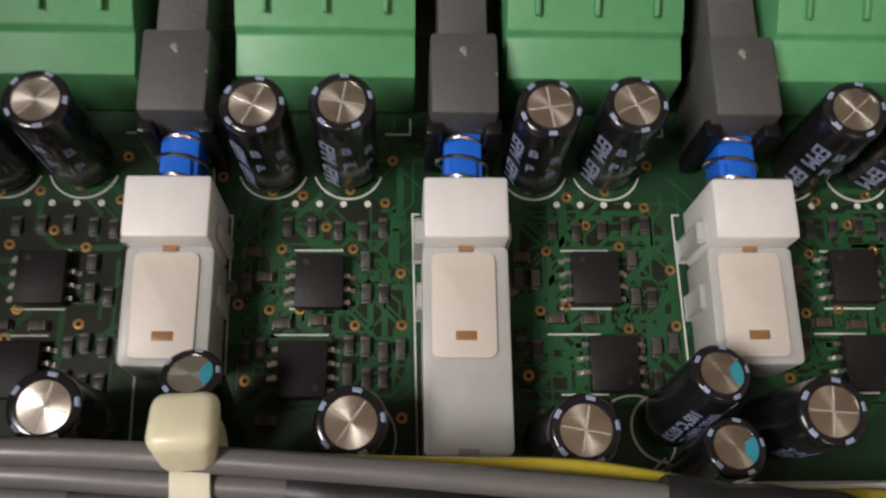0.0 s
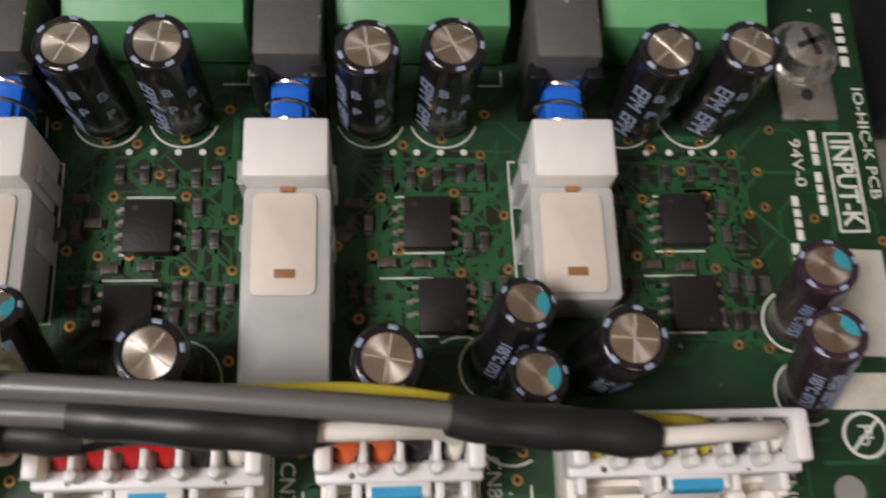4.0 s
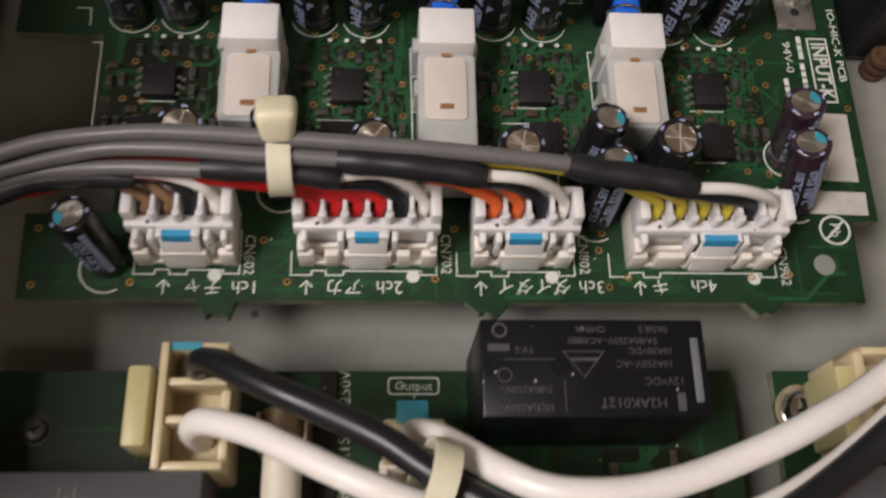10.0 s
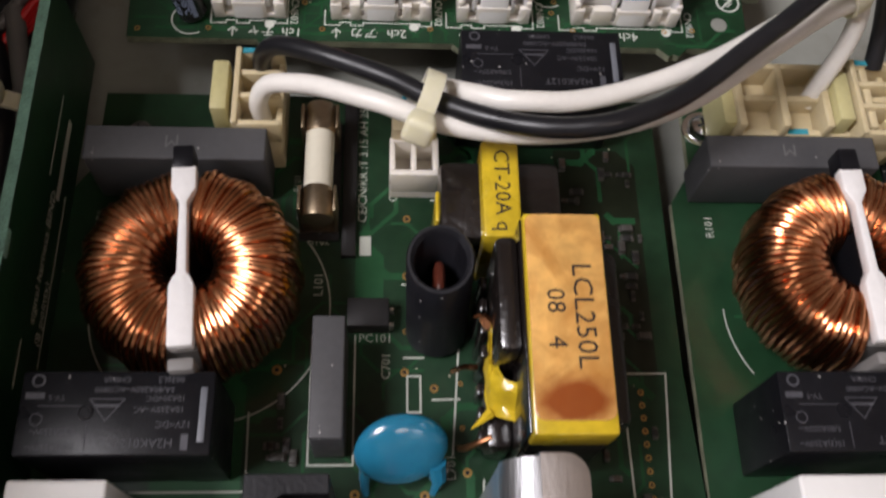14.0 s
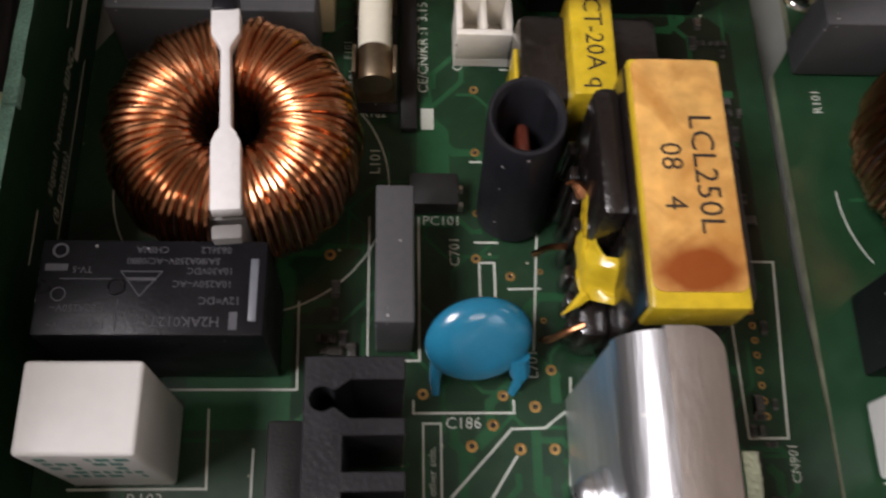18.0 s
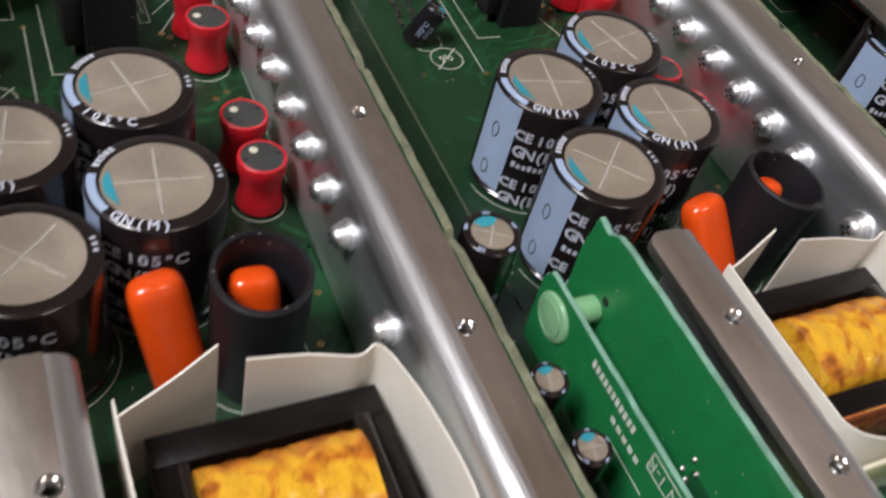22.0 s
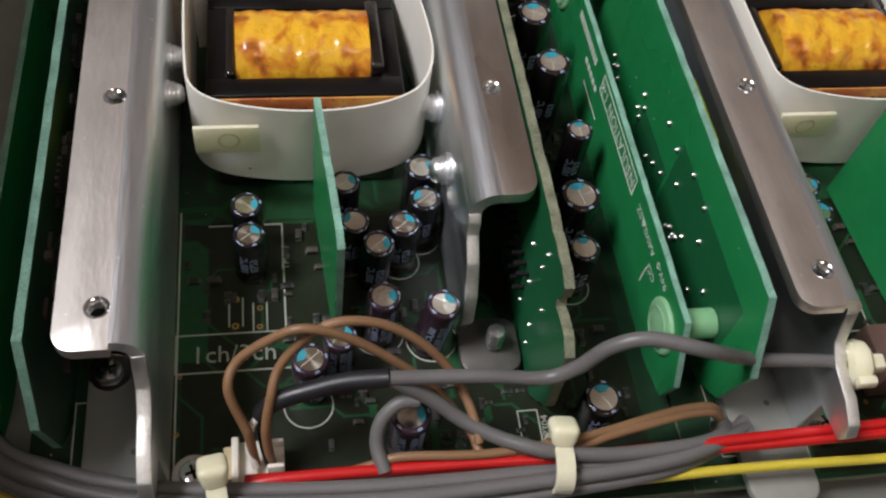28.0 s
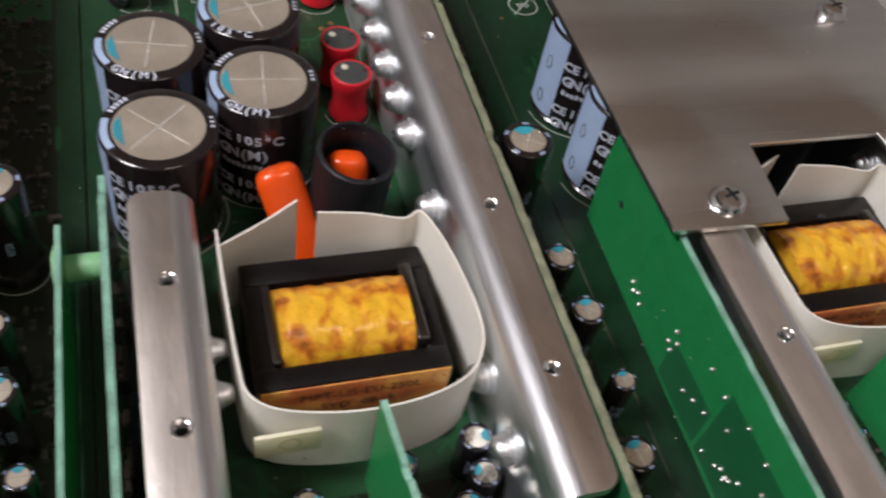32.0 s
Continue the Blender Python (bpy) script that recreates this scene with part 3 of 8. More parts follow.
def lathe_sector(r1, r0, a0, a1, z, seg=8):
    pts = [(r1 * math.cos(radians(a0 + (a1 - a0) * i / seg)), r1 * math.sin(radians(a0 + (a1 - a0) * i / seg))) for i in range(seg + 1)]
    mid = radians((a0 + a1) / 2)
    pts += [(r0 * math.cos(mid + 0.6), r0 * math.sin(mid + 0.6)), (r0 * math.cos(mid - 0.5), r0 * math.sin(mid - 0.5))]
    return prism(pts, z, z + 0.02)


def ring_patch(r0, r1, a0, a1, z0, z1, seg=10):
    """A thin printed patch on a can's rim."""
    bm = bmesh.new()
    cols = []
    for i in range(seg + 1):
        a = radians(a0 + (a1 - a0) * i / seg)
        m = (r0 + r1) / 2
        cols.append([bm.verts.new((q * math.cos(a), q * math.sin(a), h)) for q, h in ((r0, z0), (m, z0 + 0.02), (r1, z1))])
    for a, b in zip(cols, cols[1:]):
        for k in range(2):
            bm.faces.new((a[k], a[k + 1], b[k + 1], b[k]))
    bmesh.ops.recalc_face_normals(bm, faces=bm.faces)
    return bm


def cyl_patch(r, a0, a1, z0, z1, seg=5):
    """A thin printed patch on a can's side."""
    seg = max(4, int((a1 - a0) / 3))
    out = bmesh.new()
    cols = []
    for i in range(seg + 1):
        a = radians(a0 + (a1 - a0) * i / seg)
        cols.append([out.verts.new((q * math.cos(a), q * math.sin(a), h)) for q, h in ((r - 0.05, z0), (r, z0), (r, z1), (r - 0.05, z1))])
    for a, b in zip(cols, cols[1:]):
        for i in range(3):
            out.faces.new((a[i], b[i], b[i + 1], a[i + 1]))
    bmesh.ops.recalc_face_normals(out, faces=out.faces)
    return out


# angle, lower and upper height (as a share of the can), half width in degrees
CAN_PRINT = {
    "audio": [],
    "brown": [(-60, 0.12, 0.88, 9)],
    "small": [],
    "large": [],
}

# text, angle, height (as a share of the can), letter height, turn on the can
CAN_TEXT = {
    "audio": [("B", -92, 0.70, 1.3, 0), ("P", -92, 0.46, 1.3, 0), ("EPM", -128, 0.62, 1.6, 90), ("EPM", -128, 0.24, 1.6, 90), ("B", -50, 0.60, 1.3, 0), ("P", -50, 0.36, 1.3, 0)],
    "brown": [("105\u00b0C 0753", -118, 0.48, 1.05, 90), ("0753 105\u00b0C", -84, 0.50, 1.05, 90)],
    "small": [("105\u00b0C", -112, 0.50, 1.3, -90), ("0753", -78, 0.50, 1.3, -90)],
}

# back row of tall black capacitors, two a channel
for i, (cx, lab) in enumerate(((-54.0, 0), (-46.9, 1), (-28.8, 2), (-21.6, 3), (-3.7, 4), (3.5, 5), (22.8, 6), (29.9, 7))):
    capacitor("electrolytic_capacitor", cx, 249.9 + 0.3 * (i % 2), T_IN, 2.85, 13.3, "tall black electrolytic capacitor with a metal top beside the input jacks",
              marks="audio", cross_turn=30 + 17 * i, group="input coupling capacitors", marks_at=-20 + 9 * (i % 4), lean=(0, (-0.6, 0.5)[i % 2]))
# front row of black capacitors behind the wire loom
for i, (cx, cy) in enumerate(((-43.4, 224.9), (-20.6, 223.6), (-2.8, 222.9), (16.5, 224.2))):
    capacitor("electrolytic_capacitor", cx, cy + 0.2, T_IN, 2.85, 13.4, "black electrolytic capacitor with a bright metal top behind the wire loom",
              marks="small", cross_turn=(75, 55, 80, 85)[i], group="output coupling capacitors", lean=(1.5, 1.5))
# smaller dark capacitors with teal paint on the top, bent over
for x0, y0, x1, y1, h, tl in ((-32.3, 222.6, -32.9, 228.0, 12.6, 0), (7.3, 225.0, 8.8, 227.3, 12.8, 0), (8.6, 219.2, 9.3, 221.6, 12.6, -10), (-53.0, 212.6, -54.8, 213.8, 12.0, 200),
                              (36.2, 228.6, 34.0, 230.2, 12.6, 20), (36.4, 221.8, 33.8, 224.6, 12.6, 25)):
    ly, lx = math.degrees(math.atan2(x1 - x0, h)), -math.degrees(math.atan2(y1 - y0, h))
    plum = x0 > 20
    capacitor("small_capacitor", x0, y0, T_IN, 2.55 if plum else 2.5, h, "small leaning %s electrolytic capacitor with teal paint on its top" % ("plum brown" if plum else "black"),
              sleeve="sleeve_plum" if plum else "sleeve_black", top="can_top_small", marks="brown", arms=0, teal=tl, lean=(lx, ly), group="leaning capacitors", marks_at=0)


# ---- push switches with their white light covers ----
def switch(x, long_cover, label):
    s = thing("push_switch", x, 0, T_IN, label, "switch", "push switches")
    z = -T_IN
    y0 = 221.6 if long_cover else 229.0
    b = prism(rounded(-3.75, 3.75, y0, 239.5, 0.5, 3), 0.6, 12.6 + z, 0.35, 2)
    part("lower_cover", b, "milky_plastic", s, "milky white translucent cover")
    b = prism([(-3.65, 239.45), (3.65, 239.45), (3.65, 245.0), (-3.65, 245.0)], 0.6, 15.3 + z, 0.3, 2)
    part("upper_cover", b, "white_plastic", s)
    p = prism(rounded(-3.0, 2.6, 229.6, 238.9, 0.7, 4), 12.5 + z, 12.86 + z, 0.15, 2)
    w = part("light_window", p, "window_amber", s, "faintly amber light window")
    part("amber_slot", box(-0.95, 0.85, 231.1, 231.9, 12.82 + z, 12.9 + z, 0.02), "amber_mark", w, "brown slot")
    part("centre_notch", box(-0.6, 0.6, 239.0, 239.5, 12.7 + z, 12.9 + z), "amber_mark", s)
    for sx in (-1, 1):
        part("side_clip", box(sx * 3.7, sx * 4.05, 234.5, 236.6, 0.4, 5.0, 0.25), "milky_plastic", s)
        part("side_clip", box(sx * 3.7, sx * 4.2, 240.2, 242.0, 0.4, 6.5, 0.25), "milky_plastic", s)
    if long_cover:
        part("end_notch", box(-0.9, 0.9, y0 - 0.1, y0 + 0.5, 6.2, 6.95, 0.1), "print_grey", s)
    pl = box(-1.75, 1.75, 244.5, 252.0, 2.6, 6.6, 0.35)
    box(-1.2, 1.2, 244.5, 247.6, 6.4, 7.1, 0.2, bm=pl)
    plunger = part("plunger", pl, "blue_plastic", s, "bright blue plunger")
    pts = [(2.35 * math.cos(a), 245.6 + a * 0.30, 4.7 + 2.5 * math.sin(a)) for a in [i * 0.42 for i in range(48)]]
    part("spring", sweep(pts, 0.19, 6, raw=True), "spring_steel", plunger, "coiled steel spring")
    bm = box(-3.0, 3.0, 250.4, 258.4, 0.2, 11.0, 0.4)
    part("switch_body", bm, "grey_jack", s, "dark grey dusty switch body")
    bm = box(-3.4, -1.9, 249.3, 251.0, 0.2, 9.0, 0.25)
    box(1.9, 3.4, 249.3, 251.0, 0.2, 9.0, 0.25, bm=bm)
    part("latch", bm, "relay_black", s)
    part("rear_shaft", box(-2.3, 2.3, 258.3, 272.0, 3.0, 9.6, 0.4), "grey_jack", s)
    part("mould_mark", lathe([(0, 11.12), (0.25, 11.10), (0.35, 11.0), (0, 11.0)], 10), "print_grey", s).location = (-0.1 * U, 256.6 * U, 0)
    return s


switch(-36.3, False, "white push-switch light cover with an amber window, short")
switch(-10.9, True, "long white push-switch light cover with an amber window")
switch(14.3, False, "short white push-switch cover, its plastic faintly blue-stained")


# ---- green terminal blocks along the back ----
def terminal_block(x0, x1):
    t = thing("terminal_block", (x0 + x1) / 2, 0, T_IN, "dusty light green screw terminal block on the board's rear edge", "terminal block", "terminal blocks")
    w = (x1 - x0) / 2
    # side profile in (y, z), drawn along x
    prof = [(255.6, 0.4), (255.6, 7.6), (259.3, 8.6), (259.6, 9.4), (264.5, 12.0), (264.5, 16.0), (275.0, 16.0), (275.0, 0.4)]
    bm = bmesh.new()
    a = [bm.verts.new((-w, y, z)) for y, z in prof]
    b = [bm.verts.new((w, y, z)) for y, z in prof]
    bm.faces.new(a)
    bm.faces.new(list(reversed(b)))
    for i in range(len(prof)):
        j = (i + 1) % len(prof)
        bm.faces.new((a[i], a[j], b[j], b[i]))
    bmesh.ops.recalc_face_normals(bm, faces=bm.faces)
    bevel(bm, 0.2, 2)
    part("body", bm, "terminal_green", t)
    n = 3
    for i in range(n):
        x = -w + (i + 0.5) * 2 * w / n
        part("rib", moved(box(-0.22, 0.22, -2.2, 0.6, -0.25, 0.5, 0.1), x, 262.6, 11.3, turn=(27, 0, 0)), "terminal_green", t)
        part("terminal_screw", moved(screw_head(1.6, 0.8), x, 270.0, 16.0), "tin", t)
        part("screw_slot", moved(box(-1.3, 1.3, -0.2, 0.2, 0.6, 0.83), x, 270.0, 16.0, turn=(0, 0, 30)), "hole_dark", t)
    return t


for a, b in ((-57.0, -40.6), (-31.6, -15.2), (-6.8, 9.6), (18.4, 34.6)):
    terminal_block(a, b)


# ---- chips on the input board ----
def chip_proto(w, l, h, pins, pitch):
    c = thing("integrated_circuit", 0, 0, -200, "small black eight-pin amplifier chip", "chip", "operational amplifiers")
    part("package", box(-w / 2, w / 2, -l / 2, l / 2, 0.15, h, 0.12), "ic_black", c)
    part("pin_one_dot", lathe([(0, h + 0.01), (0.28, h + 0.01), (0.28, h - 0.05), (0, h - 0.05)], 12), "chip_black", c).location = (-w * 0.28 * U, l * 0.34 * U, 0)
    leg = None
    for sx in (-1, 1):
        for i in range(pins):
            bm = box(w / 2 - 0.05, w / 2 + 0.55, -0.2, 0.2, 0.55, 0.75)
            box(w / 2 + 0.40, w / 2 + 0.60, -0.2, 0.2, 0.05, 0.75, bm=bm)
            box(w / 2 + 0.40, w / 2 + 1.05, -0.2, 0.2, 0.0, 0.16, bm=bm)
            if leg is None:
                leg = part("leg", bm, "tin", c)
                leg.location = (0, -(pins - 1) / 2 * pitch * U, 0)
            else:
                bm.free()
                like(leg, "leg", c, 0, sx * (i - (pins - 1) / 2) * pitch, 0, (0, 0, 0 if sx < 0 else 180))
    return c


_chip = chip_proto(4.4, 5.1, 1.6, 4, 1.27)
CHIPS = [(-49.2, 238.4, 0), (-50.6, 229.9, 0), (-24.0, 238.0, 0), (-25.3, 229.8, 0), (1.7, 238.3, 0), (2.9, 230.2, 0), (26.4, 238.5, 0), (26.5, 230.2, 0)]
for i, (cx, cy, a) in enumerate(CHIPS):
    again(_chip, cx, cy, T_IN, (0, 0, 180 * (i % 2)))
for o in [_chip] + list(_chip.children_recursive):
    bpy.data.objects.remove(o)

# bright round test lands of the input board
for x, y in ((-32.5, 237.7), (-6.2, 237.8), (19.2, 237.9)):
    part("test_land", lathe([(0, 0.06), (0.8, 0.05), (0.9, 0.0), (0, 0.0)], 18), "tin_dull", input_board, "bright round test land").location = (x * U, y * U, T_IN * U)

# the dense fields between the switches are bare of copper and stained by flux
for x0, x1, y0, y1 in ((-56.0, -41.2, 226.8, 246.4), (-31.6, -15.6, 226.2, 246.6), (-6.2, 9.6, 226.4, 246.6), (19.0, 34.6, 227.0, 246.4)):
    f = prism([(x0, y0 + 2), (x0 + 3, y0), (x1 - 2, y0 + 0.6), (x1, y0 + 5), (x1 - 1.0, y1 - 3), (x1 - 3.5, y1), (x0 + 2, y1 - 0.8), (x0 + 0.6, y1 - 5)], T_IN - 0.02, T_IN + 0.003)
    part("dark_field", f, "mask_dark", input_board, "dark flux-stained field of small parts", smooth=0)

# ---- wire connectors along the input board ----
def connector(x0, x1, n, latch_at, paint_w, label):
    """A white crimp plug in its cream header; wires enter from above between the fins."""
    c = thing("wire_connector", x0, 212.0, T_IN, label, "connector", "input connectors")
    w = x1 - x0
    # header: floor, side and back walls, and a low front wall cut by key slots
    h = box(0.2, w - 0.2, 0.2, 7.4, 0, 1.0, 0.1)
    box(0, w, 6.4, 7.4, 0, 5.4, 0.15, bm=h)
    box(0, 0.9, 0.3, 7.4, 0, 5.2, 0.15, bm=h)
    box(w - 0.9, w, 0.3, 7.4, 0, 5.2, 0.15, bm=h)
    cuts = [(1.9, 3.3), (latch_at - 3.6, latch_at - 2.9), (latch_at + 2.9, latch_at + 3.6), (w - 3.3, w - 1.9)]
    at = 0.0
    for a, b in sorted(cuts) + [(w, w)]:
        if a - at > 0.3:
            box(at, a, 0.0, 0.9, 0.0, 4.0, 0.14, bm=h)
        at = max(at, b)
    hd = part("header", h, "connector_white", c, "cream header shroud")
    part("slot_back", box(1.0, w - 1.0, 1.6, 2.2, 0.6, 3.0, 0.1), "connector_white", hd)
    # plug: a block behind the latch, towers at its ends, a high back
    b = box(0.3, w - 0.3, 2.5, 6.6, 1.0, 7.5, 0.25)
    box(-0.35, 1.0, 2.7, 6.9, 5.4, 10.2, 0.35, bm=b)
    box(w - 1.0, w + 0.35, 2.7, 6.9, 5.4, 10.2, 0.35, bm=b)
    box(-0.35, w + 0.35, 2.0, 3.6, 5.6, 7.9, 0.35, bm=b)
    plug = part("plug", b, "white_plastic", c, "white crimp plug")
    step = (w - 1.2) / n
    for i in range(n):
        x = 0.6 + (i + 0.5) * step
        if i:
            f = box(x - step / 2 - 0.30, x - step / 2 + 0.30, 3.0, 6.6, 7.2, 10.0, 0.2)
            join(f, moved(lathe([(0, 10.1), (0.45, 10.0), (0.58, 9.6), (0.58, 7.4), (0, 7.4)], 12), x - step / 2, 3.0, 0))
            part("fin", f, "white_plastic", plug)
        part("pocket", box(x - step * 0.32, x + step * 0.32, 3.7, 6.0, 7.46, 7.58), "hole_dark", plug, "dark crimp pocket")
        part("contact", box(x - step * 0.18, x + step * 0.18, 3.9, 4.5, 7.5, 8.1, 0.1, 1), "tin", plug, "crimp contact")
    part("back_wall", box(0.4, w - 0.4, 6.2, 6.9, 6.5, 10.1, 0.15), "white_plastic", plug)
    lt = part("latch", moved(box(-2.4, 2.4, -0.4, 0.4, 0, 7.4, 0.22), latch_at, -0.1, 0.4, (-11, 0, 0)), "box_white", plug, "smooth white latch tongue")
    part("latch_bar", box(latch_at - 2.6, latch_at + 2.6, 0.8, 2.4, 6.6, 7.6, 0.25), "white_plastic", lt)
    part("paint_mark", moved(box(-paint_w, paint_w * 0.85, -0.46, 0.46, 6.0, 7.46, 0.1, 1), latch_at, -0.1, 0.4, (-11, 0, 0)), "mark_sky", lt, "sky-blue inspection paint")
    for ax in (0.9, latch_at - 3.3, latch_at + 3.3, w - 0.9):
        if 0.5 < ax < w - 0.5:
            part("side_arm", box(ax - 0.4, ax + 0.4, 0.7, 2.6, 2.0, 7.0, 0.25), "white_plastic", plug)
    return [(x0 + 0.6 + (i + 0.5) * step, 216.9, T_IN + 7.6) for i in range(n)]


material("mark_sky", (0.02, 0.33, 0.58), 0.5, vary=0.25, scale=900)
PIN1 = connector(-49.4, -37.2, 4, 6.0, 1.9, "white four-wire plug in a cream header on the input board")
PIN2 = connector(-29.5, -12.4, 6, 8.6, 1.6, "white six-wire plug with red wires in a cream header")
PIN3 = connector(-7.8, 4.8, 4, 6.2, 2.2, "white four-wire plug with orange wires in a cream header")
PIN4 = connector(12.3, 31.0, 6, 10.4, 2.3, "white six-wire plug with yellow wires in a cream header")


# ---- wire loom over the input board ----
def wire(name, points, r, mat, label, group="wire loom", category="wire", steps=8, seg=10):
    return solo(name, sweep(points, r, seg, steps), mat, 0, 0, 0, label, category, group, smooth=60)


wire("grey_cable", [(-112, 150, -2), (-98, 186, 4), (-84, 206, 14), (-72, 214.5, 20.0), (-59, 219.4, 22.8), (-48, 220.9, 23.6), (-40, 220.9, 23.8), (-30, 220.3, 24.0), (-20, 219.5, 24.4), (-10, 218.6, 24.6), (0, 217.7, 24.3), (5, 217.2, 23.6)], 0.98, "wire_grey", "thick grey sheathed cable of the wire loom")
wire("grey_cable", [(-110, 152, -4), (-95, 186, 2), (-82, 206, 11), (-68, 215.6, 18.5), (-53.5, 219.2, 21.8), (-44, 219.6, 22.6), (-34, 218.9, 22.8), (-26, 218.4, 23.0), (-22, 218.1, 23.0)], 0.98, "wire_grey", "thick grey sheathed cable of the wire loom")
wire("grey_cable", [(-108, 154, -5), (-92, 188, 1), (-80, 207, 9), (-70, 214.6, 16.0), (-60, 217.6, 19.0), (-50, 218.2, 20.4), (-38, 217.6, 21.2)], 0.95, "wire_grey", "grey sheathed cable of the wire loom")
wire("grey_cable", [(-108, 156, -6), (-92, 190, 0), (-80, 208, 8), (-72, 213.4, 13.6), (-62, 216.6, 17.0)], 0.95, "wire_grey", "grey sheathed cable of the wire loom")


def shrink(points, r, label="black heat-shrink sleeve on a loom cable"):
    f = lambda t: r * (0.90 + 0.10 * min(1, 8 * t, 8 * (1 - t)) + 0.05 * math.sin(17 * t))
    return wire("heat_shrink_sleeve", points, f, "shrink_black", label, category="cable sleeve")


shrink([(-65.0, 215.6, 16.6), (-59, 217.4, 18.0), (-52, 217.9, 18.6), (-47.6, 217.8, 18.4)], 1.35)
shrink([(-39.5, 217.9, 21.2), (-33, 217.6, 21.4), (-28, 217.3, 21.2), (-24.0, 217.0, 20.6)], 1.40)
shrink([(-24.2, 218.3, 22.9), (-18, 217.6, 23.3), (-12, 217.0, 23.2), (-7.6, 216.6, 22.5)], 1.60)
shrink([(1.6, 217.6, 24.0), (5, 217.1, 23.5), (8, 216.8, 23.2), (11, 216.6, 22.8), (14, 216.3, 22.3), (16.8, 216.0, 21.4)], 1.60)


def lead(pin, points, mat, colour, r=0.62):
    px, py, pz = pin
    wire("lead_wire", list(points) + [(px, py + 0.3, pz + 1.8), (px, py - 0.6, pz + 0.1), (px, py - 0.7, pz - 0.8)], r, mat, "%s lead wire running into a white plug" % colour, steps=6, seg=8)


lead(PIN1[0], [(-62, 217.6, 15.4), (-54, 219.0, 17.2)], "wire_brown", "brown", 0.72)
lead(PIN1[1], [(-60, 217.4, 15.0), (-50, 219.2, 17.2)], "wire_brown", "brown", 0.72)
lead(PIN1[2], [(-48.0, 218.2, 17.8), (-44.5, 218.6, 17.2)], "wire_black", "black", 0.8)
lead(PIN1[3], [(-48.4, 218.6, 18.6), (-44.5, 218.4, 18.6), (-40.4, 217.6, 17.4)], "wire_white", "white", 0.75)
for i in range(4):
    lead(PIN2[i], [(-96, 180 + i, -1 + i), (-84, 200, 6 + 0.8 * i), (-70, 213.2 + 0.5 * i, 13.8 + i), (-60.6, 217.0 + 0.5 * i, 16.2 + 0.7 * i), (-46.7, 218.6 + 0.3 * i, 18.0 + 0.4 * i), (-36.0, 217.9 + 0.3 * i, 17.6 + 0.5 * i), (PIN2[i][0] - 3.6, 217.8, 16.4)], "wire_red", "red", 0.78)
lead(PIN2[4], [(-24.6, 216.8, 20.0), (-20.5, 217.6, 18.2)], "wire_black", "black", 0.85)
lead(PIN2[5], [(-24.6, 217.2, 20.8), (-20.0, 218.2, 19.8), (-16.4, 217.8, 18.2)], "wire_white", "white", 0.75)
lead(PIN3[0], [(-14.0, 218.4, 18.6), (-10.2, 218.4, 17.4)], "wire_orange", "orange", 0.85)
lead(PIN3[1], [(-9.0, 218.4, 19.0), (-5.6, 218.3, 17.8)], "wire_orange", "orange", 0.85)
lead(PIN3[2], [(-8.2, 216.4, 21.8), (-3.6, 217.8, 17.8)], "wire_black", "black", 0.8)
lead(PIN3[3], [(-8.2, 216.8, 22.6), (-3.0, 217.0, 21.4), (0.9, 217.4, 18.2)], "wire_white", "white", 0.75)
for i in range(4):
    lead(PIN4[i], [(-30, 220.6 - 0.3 * i, 19.6), (-14, 220.0 - 0.2 * i, 20.6), (-4, 219.6 - 0.3 * i, 22.0), (5.0, 218.2 - 0.3 * i, 21.6 + 0.2 * i), (PIN4[i][0] - 3.4, 217.6, 17.6)], "wire_yellow", "yellow", 0.75)
lead(PIN4[4], [(16.4, 215.8, 21.0), (21.8, 216.6, 17.8)], "wire_black", "black", 0.85)
lead(PIN4[5], [(16.4, 216.0, 21.6), (22.0, 216.4, 20.6), (26.8, 216.8, 18.0)], "wire_white", "white", 0.75)


def cable_tie(x, y, z, ry, rz, label, turn=(0, 0, 0), head=(3.9, 4.6, 3.4), tail=6.0):
    """A nylon tie: a round band about its own x axis, a ratchet head on top and a short tail."""
    t = thing("cable_tie", x, y, z, label, "cable tie", "cable ties", turn=turn)
    n = 36
    bm = bmesh.new()
    rows = []
    for i in range(n):
        a = 2 * math.pi * i / n
        rows.append([bm.verts.new((sx * 1.35, q * math.cos(a) * ry, q * math.sin(a) * rz)) for q, sx in ((1.0, -1), (1.0, 1), (1.16, 1), (1.16, -1))])
    for i in range(n):
        a, b = rows[i], rows[(i + 1) % n]
        for k in range(4):
            bm.faces.new((a[k], b[k], b[(k + 1) % 4], a[(k + 1) % 4]))
    bmesh.ops.recalc_face_normals(bm, faces=bm.faces)
    part("band", bm, "nylon_tie", t, smooth=50)
    h = box(-head[0] / 2, head[0] / 2, -head[1] / 2, head[1] / 2, rz * 1.0, rz + head[2], 1.1, 4)
    for v in h.verts:
        k = (v.co.z - rz) / head[2]
        v.co.x *= 0.78 + 0.30 * k
        v.co.y *= 0.86 + 0.16 * k
    part("ratchet_head", h, "nylon_tie", t, "thick square ratchet head")
    if tail:
        part("tail", moved(box(-1.2, 1.2, -0.5, 0.5, 0, tail, 0.2), 0, head[1] * 0.1, rz + head[2] - 0.6, (0, 0, 0)), "nylon_tie", t)
    return t


cable_tie(-30.8, 219.3, 20.4, 3.6, 3.4, "yellowed nylon cable tie round the wire loom", turn=(-28, 0, 3), tail=0, head=(4.6, 4.6, 4.4))
cable_tie(-74.5, 214.0, 15.5, 4.6, 5.0, "nylon cable tie round the wire loom by the side panel", turn=(0, 0, 40), tail=0)

